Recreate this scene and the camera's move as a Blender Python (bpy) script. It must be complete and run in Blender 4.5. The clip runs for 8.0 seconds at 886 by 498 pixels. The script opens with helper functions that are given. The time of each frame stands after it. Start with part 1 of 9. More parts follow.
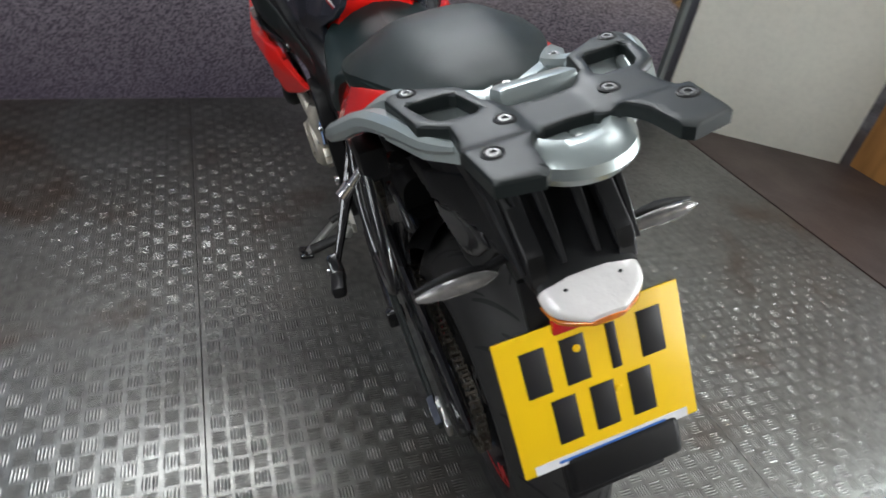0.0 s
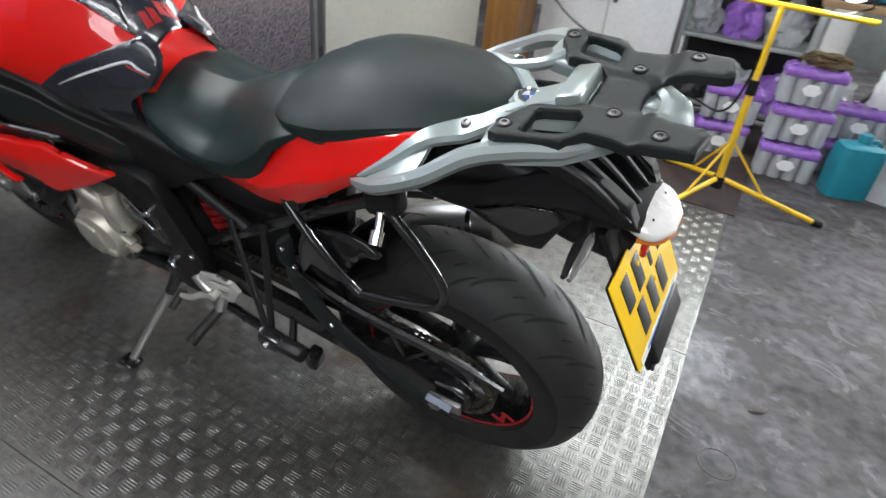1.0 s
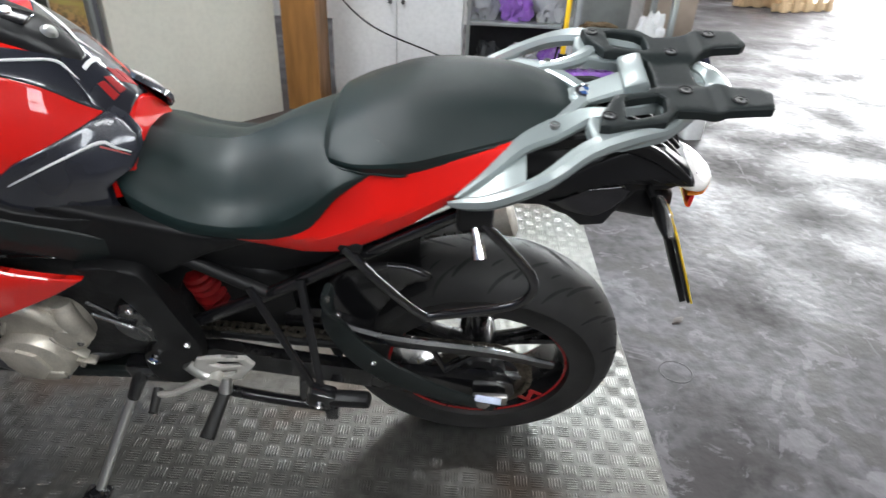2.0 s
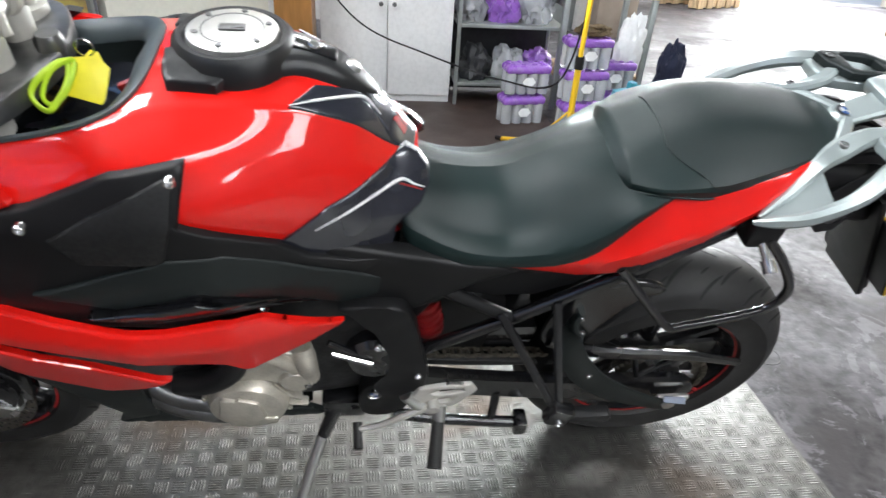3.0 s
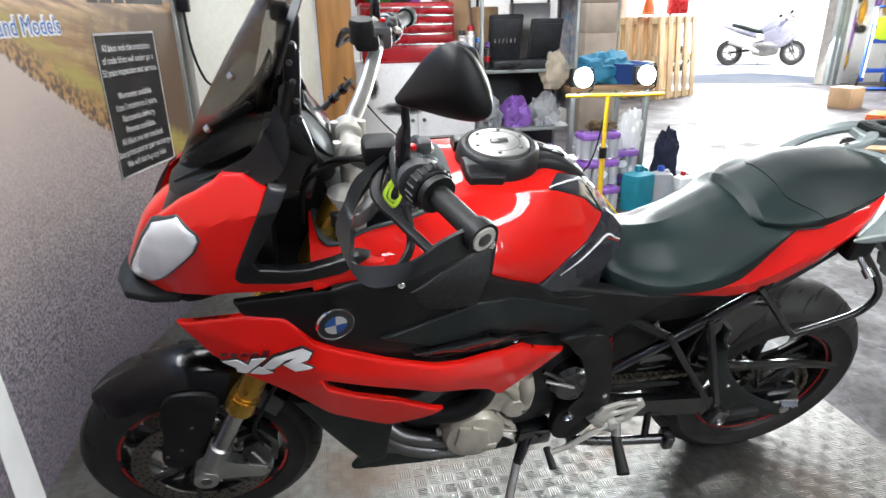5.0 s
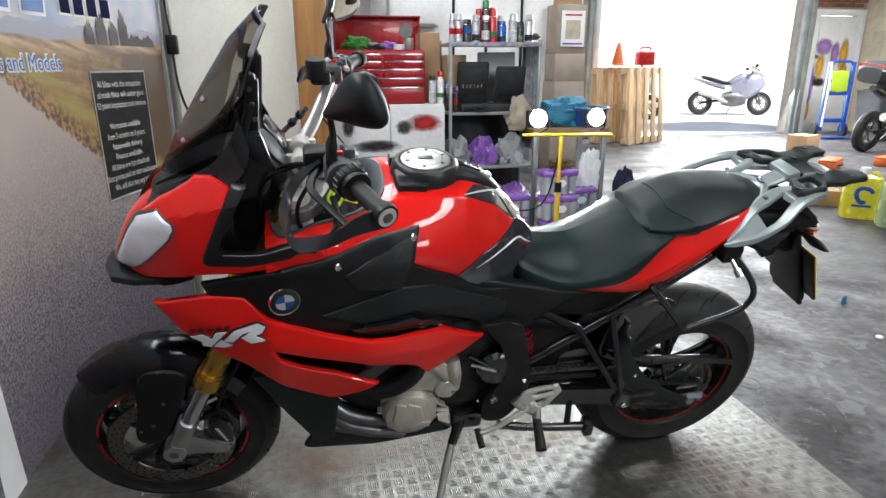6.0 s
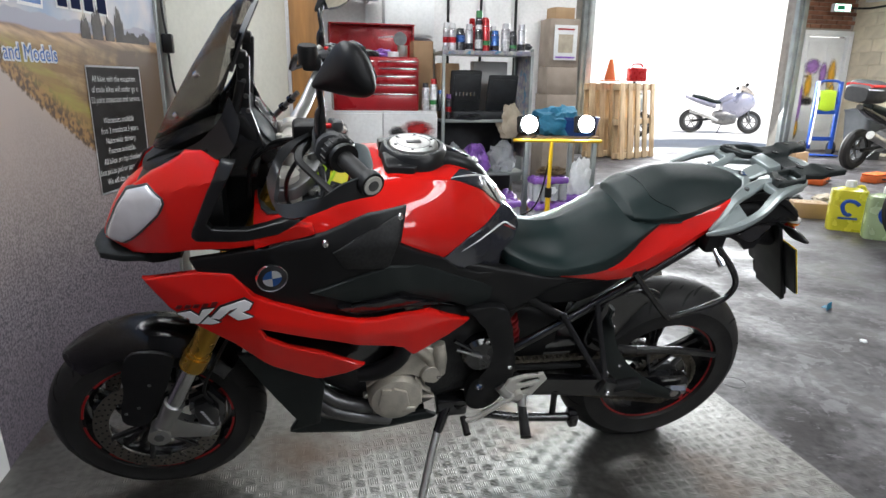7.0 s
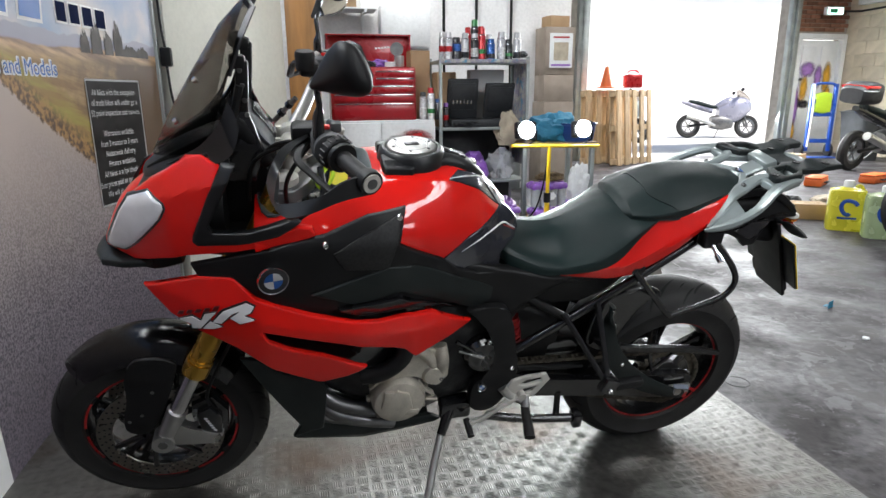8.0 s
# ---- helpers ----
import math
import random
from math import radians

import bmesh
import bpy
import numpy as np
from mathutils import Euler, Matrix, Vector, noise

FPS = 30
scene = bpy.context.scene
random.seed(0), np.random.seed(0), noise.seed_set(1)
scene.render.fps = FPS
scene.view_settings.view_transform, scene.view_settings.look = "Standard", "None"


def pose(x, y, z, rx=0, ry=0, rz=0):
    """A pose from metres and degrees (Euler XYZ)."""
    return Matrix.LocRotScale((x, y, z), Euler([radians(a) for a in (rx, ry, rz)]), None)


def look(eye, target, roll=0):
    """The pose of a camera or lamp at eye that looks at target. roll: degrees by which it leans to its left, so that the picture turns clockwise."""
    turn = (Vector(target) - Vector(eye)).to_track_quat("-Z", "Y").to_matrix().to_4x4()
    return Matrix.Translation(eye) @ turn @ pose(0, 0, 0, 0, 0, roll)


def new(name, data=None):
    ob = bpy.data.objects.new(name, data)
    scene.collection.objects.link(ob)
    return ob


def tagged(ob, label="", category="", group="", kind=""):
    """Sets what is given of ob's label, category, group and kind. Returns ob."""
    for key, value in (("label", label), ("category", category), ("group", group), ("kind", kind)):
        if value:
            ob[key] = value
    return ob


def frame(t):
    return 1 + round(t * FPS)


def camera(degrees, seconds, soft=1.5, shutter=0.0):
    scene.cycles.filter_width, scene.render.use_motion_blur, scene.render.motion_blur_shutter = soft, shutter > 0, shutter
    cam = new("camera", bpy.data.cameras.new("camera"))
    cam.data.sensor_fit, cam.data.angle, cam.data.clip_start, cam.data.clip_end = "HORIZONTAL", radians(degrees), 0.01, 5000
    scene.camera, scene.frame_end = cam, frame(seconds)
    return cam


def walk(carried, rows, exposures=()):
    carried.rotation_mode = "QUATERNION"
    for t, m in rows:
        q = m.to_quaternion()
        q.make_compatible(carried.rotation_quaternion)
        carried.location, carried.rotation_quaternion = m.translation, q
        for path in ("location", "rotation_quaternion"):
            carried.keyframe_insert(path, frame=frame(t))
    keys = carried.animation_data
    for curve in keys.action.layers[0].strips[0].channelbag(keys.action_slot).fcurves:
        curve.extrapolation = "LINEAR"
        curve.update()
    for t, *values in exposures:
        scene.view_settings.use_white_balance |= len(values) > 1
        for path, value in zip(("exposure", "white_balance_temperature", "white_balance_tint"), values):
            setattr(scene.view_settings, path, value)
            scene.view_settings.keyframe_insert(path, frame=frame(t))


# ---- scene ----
cam = camera(72.4, 8.0, shutter=0.3)
PATH = [
    (0, (0.671, -0.509, 1.182), (-0.799, 0.169, 0.008), 9.5),
    (0.5, (0.531, -0.725, 1.192), (-0.698, 0.353, 0.039), 5.7),
    (1, (0.353, -0.962, 1.195), (-0.363, 0.56, 0.114), 6.1),
    (1.2, (0.349, -1.041, 1.159), (-0.308, 0.549, 0.139), 3.8),
    (2.5, (-0.447, -1.115, 1.208), (-0.21, 0.588, 0.186), 4.0),
    (3, (-0.678, -1.079, 1.21), (-0.419, 0.621, 0.19), 4.0),
    (3.5, (-0.91, -1.01, 1.211), (-0.585, 0.657, 0.155), 1.9),
    (4, (-1.119, -1.066, 1.236), (-0.607, 0.615, 0.282), 2.5),
    (4.2, (-1.179, -1.117, 1.257), (-0.654, 0.595, 0.366), 1.2),
    (5.3, (-1.16, -1.436, 1.264), (-0.84, 0.421, 0.594), -1.1),
    (5.5, (-1.138, -1.507, 1.265), (-0.797, 0.358, 0.631), -0.5),
    (6, (-1.108, -1.618, 1.246), (-0.697, 0.251, 0.663), -0.1),
    (6.5, (-1.098, -1.647, 1.207), (-0.675, 0.225, 0.647), -0.0),
    (7, (-1.102, -1.663, 1.176), (-0.666, 0.215, 0.645), 0.8),
    (7.5, (-1.102, -1.674, 1.161), (-0.67, 0.217, 0.672), -0.1),
    (8, (-1.103, -1.676, 1.154), (-0.667, 0.212, 0.658), -0.4),
]

EXPOSURES = [(0.0, 0.55), (1.0, 0.85), (2.5, 1.12), (4.0, 1.55), (5.5, 1.0), (6.5, 0.64), (8.0, 0.58)]
walk(cam, [(t, look(eye, target, roll)) for t, eye, target, roll in PATH], EXPOSURES)

# ---- light: daylight outside the roller door, fill from unseen roof lights and windows, two work lamps ----
world = bpy.data.worlds.new("world")
scene.world = world
world.use_nodes = True
wn = world.node_tree
sky = wn.nodes.new("ShaderNodeTexSky")
sky.sky_type, sky.sun_disc = "NISHITA", False
sky.sun_elevation, sky.sun_rotation = radians(56), radians(162)
wn.links.new(sky.outputs[0], wn.nodes["Background"].inputs[0])
wn.nodes["Background"].inputs[1].default_value = 0.15


def lamp(name, kind, m, energy, colour=(1, 1, 1), size=(1.0, 1.0), angle=None, spread=None):
    data = bpy.data.lights.new(name, kind)
    data.energy, data.color = energy, colour
    if kind == "AREA":
        data.shape, data.size, data.size_y = "RECTANGLE", size[0], size[1]
        if spread:
            data.spread = radians(spread)
    if kind == "SUN":
        data.angle = radians(angle)
    if kind in ("POINT", "SPOT"):
        data.shadow_soft_size = size[0]
    ob = new(name, data)
    ob.matrix_world = m
    return ob


lamp("sun", "SUN", look((0, 0, 0), (-0.24, 0.5, -0.83)), 5.0, (1.0, 0.95, 0.88), angle=0.5)
# the sky's light in the roller door's opening; fill lamps in unseen roof lights and windows
lamp("door_daylight", "AREA", look((5.72, 8.3, 1.9), (4.6, 5.2, 0.2)), 430, (0.95, 0.98, 1.0), (3.7, 2.9))
# the lamp at (6.6, 4.6) is added only to brighten the door wall
for rx, ry, power in ((-0.2, -3.7, 50), (-0.9, 1.2, 30), (1.95, -2.6, 75), (2.8, 3.6, 75), (0.0, 4.4, 75), (6.6, 4.6, 230)):
    lamp("roof_fill", "AREA", pose(rx, ry, 3.805), power, (0.95, 0.98, 1.0), (2.35 if ry < -2 else 1.45, 0.76))
lamp("window_fill", "AREA", look((2.6, -4.96, 2.9), (0.3, 0.0, 0.9)), 62, (0.95, 0.98, 1.0), (2.3, 1.3))
lamp("high_window_fill", "AREA", look((-2.46, -0.4, 3.05), (0.0, -0.5, 0.6)), 90, (0.95, 0.98, 1.0), (2.1, 0.85))


# ---- materials ----
def material(name, colour, rough=0.5, metal=0.0, vary=0.12, scale=8.0, fine=60.0, bump=0.0, coat=0.0, second=None,
             spots=0.0, rvary=0.1, detail=4.0, random_tint=0.0, transmission=0.0, alpha=1.0, ior=None, stretch=None, spec=0.5, stain=None, flakes=None):
    """A procedural surface: base colour varied at two scales, roughness variation, fine relief."""
    m = bpy.data.materials.new(name)
    m.use_nodes = True
    nt = m.node_tree
    b = nt.nodes["Principled BSDF"]
    tc = nt.nodes.new("ShaderNodeTexCoord")
    src = tc.outputs["Object"]
    if stretch:
        mp = nt.nodes.new("ShaderNodeMapping")
        mp.inputs["Scale"].default_value = stretch
        nt.links.new(src, mp.inputs[0])
        src = mp.outputs[0]
    n1 = nt.nodes.new("ShaderNodeTexNoise")
    n1.inputs["Scale"].default_value, n1.inputs["Detail"].default_value = scale, detail
    n2 = nt.nodes.new("ShaderNodeTexNoise")
    n2.inputs["Scale"].default_value, n2.inputs["Detail"].default_value = fine, 3.0
    nt.links.new(src, n1.inputs["Vector"])
    nt.links.new(src, n2.inputs["Vector"])
    ramp = nt.nodes.new("ShaderNodeMapRange")
    ramp.inputs["From Min"].default_value, ramp.inputs["From Max"].default_value = 0.35, 0.65
    nt.links.new(n1.outputs[0], ramp.inputs[0])
    mix = nt.nodes.new("ShaderNodeMix")
    mix.data_type = "RGBA"
    c2 = second or tuple(c * (1 - vary) for c in colour)
    mix.inputs["A"].default_value, mix.inputs["B"].default_value = (*colour, 1), (*c2, 1)
    nt.links.new(ramp.outputs[0], mix.inputs["Factor"])
    out = mix.outputs["Result"]
    if spots:
        m2 = nt.nodes.new("ShaderNodeMix")
        m2.data_type, m2.blend_type = "RGBA", "MULTIPLY"
        r2 = nt.nodes.new("ShaderNodeMapRange")
        r2.inputs["From Min"].default_value, r2.inputs["From Max"].default_value = 0.3, 0.6
        r2.inputs["To Min"].default_value = 1 - spots
        nt.links.new(n2.outputs[0], r2.inputs[0])
        nt.links.new(out, m2.inputs["A"])
        nt.links.new(r2.outputs[0], m2.inputs["B"])
        m2.inputs["Factor"].default_value = 1.0
        out = m2.outputs["Result"]
    if stain:
        tone, size, lo, hi = stain
        n3 = nt.nodes.new("ShaderNodeTexNoise")
        n3.inputs["Scale"].default_value, n3.inputs["Detail"].default_value, n3.inputs["Distortion"].default_value = size, 9.0, 0.4
        nt.links.new(src, n3.inputs["Vector"])
        r4 = nt.nodes.new("ShaderNodeMapRange")
        r4.inputs["From Min"].default_value, r4.inputs["From Max"].default_value = lo, hi
        nt.links.new(n3.outputs[0], r4.inputs[0])
        m3 = nt.nodes.new("ShaderNodeMix")
        m3.data_type = "RGBA"
        nt.links.new(r4.outputs[0], m3.inputs["Factor"])
        nt.links.new(out, m3.inputs["A"])
        m3.inputs["B"].default_value = (*tone, 1)
        out = m3.outputs["Result"]
    if flakes:
        tone, size, lo, hi = flakes
        n4 = nt.nodes.new("ShaderNodeTexNoise")
        n4.inputs["Scale"].default_value, n4.inputs["Detail"].default_value, n4.inputs["Roughness"].default_value, n4.inputs["Distortion"].default_value = size, 12.0, 0.68, 0.8
        nt.links.new(src, n4.inputs["Vector"])
        r5 = nt.nodes.new("ShaderNodeMapRange")
        r5.inputs["From Min"].default_value, r5.inputs["From Max"].default_value, r5.inputs["To Max"].default_value = lo, hi, 0.5
        nt.links.new(n4.outputs[0], r5.inputs[0])
        m4 = nt.nodes.new("ShaderNodeMix")
        m4.data_type = "RGBA"
        nt.links.new(r5.outputs[0], m4.inputs["Factor"])
        nt.links.new(out, m4.inputs["A"])
        m4.inputs["B"].default_value = (*tone, 1)
        out = m4.outputs["Result"]
    if random_tint:
        oi = nt.nodes.new("ShaderNodeObjectInfo")
        hsv = nt.nodes.new("ShaderNodeHueSaturation")
        r3 = nt.nodes.new("ShaderNodeMapRange")
        r3.inputs["To Min"].default_value, r3.inputs["To Max"].default_value = 1 - random_tint, 1 + random_tint
        nt.links.new(oi.outputs["Random"], r3.inputs[0])
        nt.links.new(r3.outputs[0], hsv.inputs["Value"])
        nt.links.new(out, hsv.inputs["Color"])
        out = hsv.outputs[0]
    nt.links.new(out, b.inputs["Base Color"])
    rr = nt.nodes.new("ShaderNodeMapRange")
    rr.inputs["From Min"].default_value, rr.inputs["From Max"].default_value = 0.3, 0.7
    rr.inputs["To Min"].default_value, rr.inputs["To Max"].default_value = max(0.02, rough - rvary), min(1, rough + rvary)
    nt.links.new(n1.outputs[0], rr.inputs[0])
    nt.links.new(rr.outputs[0], b.inputs["Roughness"])
    b.inputs["Metallic"].default_value, b.inputs["Specular IOR Level"].default_value = metal, spec
    if coat:
        b.inputs["Coat Weight"].default_value, b.inputs["Coat Roughness"].default_value = coat, 0.03
    if transmission:
        b.inputs["Transmission Weight"].default_value = transmission
    if ior:
        b.inputs["IOR"].default_value = ior
    if alpha < 1:
        b.inputs["Alpha"].default_value = alpha
    if bump:
        bp = nt.nodes.new("ShaderNodeBump")
        bp.inputs["Strength"].default_value, bp.inputs["Distance"].default_value = 1.0, bump
        nt.links.new(n2.outputs[0], bp.inputs["Height"])
        nt.links.new(bp.outputs[0], b.inputs["Normal"])
    return m


def glow(name, colour, strength):
    m = bpy.data.materials.new(name)
    m.use_nodes = True
    b = m.node_tree.nodes["Principled BSDF"]
    b.inputs["Base Color"].default_value = (*colour, 1)
    b.inputs["Emission Color"].default_value, b.inputs["Emission Strength"].default_value = (*colour, 1), strength
    return m


RED = material("red_paint", (0.72, 0.008, 0.0045), 0.4, 0.0, 0.06, 3, 400, 0.00003, coat=1.0, rvary=0.05, spec=0.12)
BLACK = material("black_plastic", (0.007, 0.007, 0.0076), 0.46, 0, 0.25, 9, 900, 0.00012, rvary=0.08, spec=0.3)
BLACK2 = material("dark_grey_plastic", (0.0105, 0.0145, 0.0143), 0.46, 0, 0.2, 9, 900, 0.00012, rvary=0.08, spec=0.34)
GLOSSBLACK = material("gloss_black_paint", (0.008, 0.008, 0.009), 0.22, 0, 0.2, 8, 300, 0.00002, coat=0.5, rvary=0.08)
NAVY = material("dark_blue_grey_lacquer", (0.022, 0.024, 0.034), 0.25, 0.2, 0.2, 8, 300, 0.00002, coat=1.0, rvary=0.04)
VINYL = material("seat_vinyl", (0.0085, 0.0185, 0.018), 0.42, 0, 0.2, 6, 700, 0.00035, rvary=0.06, spec=0.28)
# same vinyl as the seat, its colour warmed slightly for the ceiling's reflection
VINYL_SHEEN = material("seat_vinyl_sheen", (0.0105, 0.0185, 0.018), 0.44, 0, 0.2, 6, 700, 0.0004, rvary=0.06, spec=0.3)
SILVER = material("silver_grey_paint", (0.33, 0.375, 0.37), 0.36, 0.5, 0.08, 8, 500, 0.00003, coat=0.5, rvary=0.05)
ALU = material("bare_aluminium", (0.6, 0.6, 0.58), 0.34, 0.95, 0.15, 14, 300, 0.00008)
CAST = material("cast_magnesium", (0.6, 0.56, 0.48), 0.38, 0.5, 0.25, 20, 350, 0.0002, spots=0.15)
CHROME = material("polished_steel", (0.72, 0.72, 0.72), 0.14, 1.0, 0.1, 20, 200, 0, rvary=0.08)
STEEL = material("dark_steel", (0.2, 0.2, 0.2), 0.38, 0.9, 0.3, 20, 200, 0.0001)
GOLD = material("gold_anodised", (0.62, 0.36, 0.06), 0.3, 0.9, 0.15, 20, 200, 0.00003)
RUBBER = material("tyre_rubber", (0.022, 0.0215, 0.021), 0.55, 0, 0.3, 10, 500, 0.0003, rvary=0.08, spec=0.33)
RIM = material("rim_black", (0.012, 0.012, 0.013), 0.25, 0.2, 0.2, 12, 200, 0.00002, coat=0.4)
REDTAPE = material("red_rim_tape", (0.38, 0.012, 0.014), 0.35, 0, 0.15, 30, 200)
CHAINM = material("chain_steel", (0.17, 0.152, 0.125), 0.4, 0.9, 0.4, 60, 400, 0.0001)
DISC = material("brake_disc_steel", (0.3, 0.28, 0.25), 0.32, 1.0, 0.2, 30, 500, 0.00005)
LENS = material("headlamp_lens", (0.88, 0.91, 0.95), 0.12, 0.3, 0.15, 12, 60, 0.0004, coat=1.0)
WHITELENS = material("rear_lamp_lens", (0.85, 0.82, 0.8), 0.12, 0.0, 0.1, 20, 90, 0.001, coat=1.0)
REDLENS = material("red_lens", (0.6, 0.01, 0.01), 0.15, 0, 0.1, 20, 90, coat=1.0)
SMOKE = material("smoked_screen", (0.4, 0.37, 0.345), 0.06, 0, 0.05, 5, 50, transmission=1.0, ior=1.06, rvary=0.02)
YELLOW = material("yellow_plate", (0.92, 0.58, 0.006), 0.35, 0, 0.05, 9, 300, rvary=0.05)
INK = material("black_ink", (0.012, 0.012, 0.014), 0.4, 0, 0.1, 9, 100)
WHITEINK = material("white_ink", (0.75, 0.75, 0.75), 0.45, 0, 0.08, 9, 100)
BLUEINK = material("blue_ink", (0.03, 0.13, 0.42), 0.4, 0, 0.08, 9, 100)
TRIMGREY = material("blue_grey_trim_plastic", (0.055, 0.068, 0.072), 0.42, 0, 0.15, 9, 700, 0.0001, spec=0.4)
SATINBLACK = material("satin_black_plastic", (0.011, 0.0115, 0.0125), 0.36, 0, 0.2, 9, 900, 0.0001, rvary=0.06, spec=0.4)
HEELM = material("blasted_aluminium", (0.6, 0.58, 0.53), 0.45, 0.35, 0.12, 14, 300, 0.00008)
AMBER = material("amber_lens", (0.8, 0.22, 0.02), 0.15, 0.1, 0.3, 60, 200, 0.0006, coat=1.0)
INDLENS = material("clear_indicator_lens", (0.3, 0.29, 0.28), 0.16, 0.5, 0.3, 60, 160, 0.0008, coat=1.0)
LIMETAG = material("lime_strap", (0.5, 0.72, 0.03), 0.45, 0, 0.1, 40, 300)
YELLOWTAG = material("yellow_tag", (0.9, 0.78, 0.02), 0.45, 0, 0.1, 40, 300)


# ---- mesh helpers ----
def part(name, bm, mat, parent=None, label="", smooth=True, sharp=38):
    me = bpy.data.meshes.new(name)
    bmesh.ops.recalc_face_normals(bm, faces=bm.faces)
    bm.to_mesh(me)
    bm.free()
    me.materials.append(mat)
    if smooth:
        me.polygons.foreach_set("use_smooth", [True] * len(me.polygons))
        me.set_sharp_from_angle(angle=radians(sharp))
    ob = new(name, me)
    ob.parent = parent
    if label:
        ob["label"] = label
    return ob


def thing(name, label, category, m=None, group="", kind=""):
    ob = new(name)
    ob.empty_display_size = 0.1
    if m is not None:
        ob.matrix_world = m
    return tagged(ob, label, category, group, kind)


def box(bm, c, s, m=None, bevel=0.0, seg=2):
    """A box of size s round c, bevelled."""
    made = bmesh.ops.create_cube(bm, size=1.0)["verts"]
    for v in made:
        v.co = Vector((v.co.x * s[0] + c[0], v.co.y * s[1] + c[1], v.co.z * s[2] + c[2]))
    if bevel:
        edges = list({e for v in made for e in v.link_edges})
        out = bmesh.ops.bevel(bm, geom=edges, offset=bevel, segments=seg, affect="EDGES", profile=0.5)
        made = list({v for f in out["faces"] for v in f.verts} | {v for v in made if v.is_valid})
    if m is not None:
        bmesh.ops.transform(bm, matrix=m, verts=made)
    return bm


def boxed(c, s, m=None, bevel=0.0, seg=2):
    return box(bmesh.new(), c, s, m, bevel, seg)


def spline(pts, per=6, closed=False):
    """Catmull-Rom through the points."""
    pts = [Vector(p) for p in pts]
    n = len(pts)
    out = []
    for i in range(n if closed else n - 1):
        p0 = pts[(i - 1) % n] if closed or i else pts[0]
        p1, p2 = pts[i], pts[(i + 1) % n]
        p3 = pts[(i + 2) % n] if closed or i + 2 < n else pts[-1]
        for k in range(per):
            t = k / per
            out.append(0.5 * ((2 * p1) + (p2 - p0) * t + (2 * p0 - 5 * p1 + 4 * p2 - p3) * t * t + (3 * p1 - p0 - 3 * p2 + p3) * t ** 3))
    if not closed:
        out.append(pts[-1])
    return out


def tube(bm, pts, r, seg=10, per=5, closed=False, smooth=True, flat=None):
    """A round bar along a path; r a number or one for each given point; flat squashes it along an axis."""
    path = spline(pts, per, closed) if smooth else [Vector(p) for p in pts]
    n = len(path)
    if not isinstance(r, (int, float)):
        radii = [float(np.interp(k / max(1, n - 1) * (len(r) - 1), range(len(r)), r)) for k in range(n)]
    else:
        radii = [r] * n
    rings, up = [], None
    for k, p in enumerate(path):
        d = (path[(k + 1) % n] - path[k - 1]) if closed else (path[min(k + 1, n - 1)] - path[max(k - 1, 0)])
        d.normalize()
        if up is None:
            up = d.orthogonal().normalized()
        up = (up - d * up.dot(d)).normalized()
        side = d.cross(up)
        ring = []
        for s in range(seg):
            a = 2 * math.pi * s / seg
            o = (up * math.cos(a) + side * math.sin(a)) * radii[k]
            if flat:
                o = Vector((o.x * flat[0], o.y * flat[1], o.z * flat[2]))
            ring.append(bm.verts.new(p + o))
        rings.append(ring)
    for k in range(n if closed else n - 1):
        a, b = rings[k], rings[(k + 1) % n]
        for s in range(seg):
            bm.faces.new((a[s], a[(s + 1) % seg], b[(s + 1) % seg], b[s]))
    if not closed:
        bm.faces.new(rings[0][::-1])
        bm.faces.new(rings[-1])
    return bm


def tubed(pts, r, **k):
    return tube(bmesh.new(), pts, r, **k)


def lathe(bm, profile, c, seg=48, axis="y", closed=False):
    """Turns a profile of (radius, offset along the axis) round the axis through c."""
    rings = []
    for s in range(seg):
        a = 2 * math.pi * s / seg
        ring = []
        for r, o in profile:
            p = {"y": (r * math.cos(a), o, r * math.sin(a)), "z": (r * math.cos(a), r * math.sin(a), o),
                 "x": (o, r * math.cos(a), r * math.sin(a))}[axis]
            ring.append(bm.verts.new(Vector(p) + Vector(c)))
        rings.append(ring)
    n = len(profile)
    for s in range(seg):
        a, b = rings[s], rings[(s + 1) % seg]
        for k in range(n if closed else n - 1):
            bm.faces.new((a[k], a[(k + 1) % n], b[(k + 1) % n], b[k]))
    if not closed:
        for k in (0, n - 1):
            if profile[k][0] > 1e-5:
                bm.faces.new([r[k] for r in rings])
    bmesh.ops.remove_doubles(bm, verts=bm.verts, dist=1e-6)
    return bm


def lathed(profile, c=(0, 0, 0), seg=48, axis="y", closed=False):
    return lathe(bmesh.new(), profile, c, seg, axis, closed)


def rod(bm, a, b, r, seg=12, r2=None):
    """A straight round bar from a to b."""
    return tube(bm, [a, b], [r, r if r2 is None else r2], seg=seg, smooth=False)


def inside(p, poly):
    hit, j = False, len(poly) - 1
    for i in range(len(poly)):
        (xi, yi), (xj, yj) = poly[i], poly[j]
        if (yi > p[1]) != (yj > p[1]) and p[0] < (xj - xi) * (p[1] - yi) / (yj - yi) + xi:
            hit = not hit
        j = i
    return hit


def edge_distance(p, poly):
    best = 9.0
    for i in range(len(poly)):
        ax, ay = poly[i - 1]
        bx, by = poly[i]
        dx, dy = bx - ax, by - ay
        t = max(0, min(1, ((p[0] - ax) * dx + (p[1] - ay) * dy) / max(1e-12, dx * dx + dy * dy)))
        best = min(best, math.hypot(p[0] - ax - t * dx, p[1] - ay - t * dy))
    return best


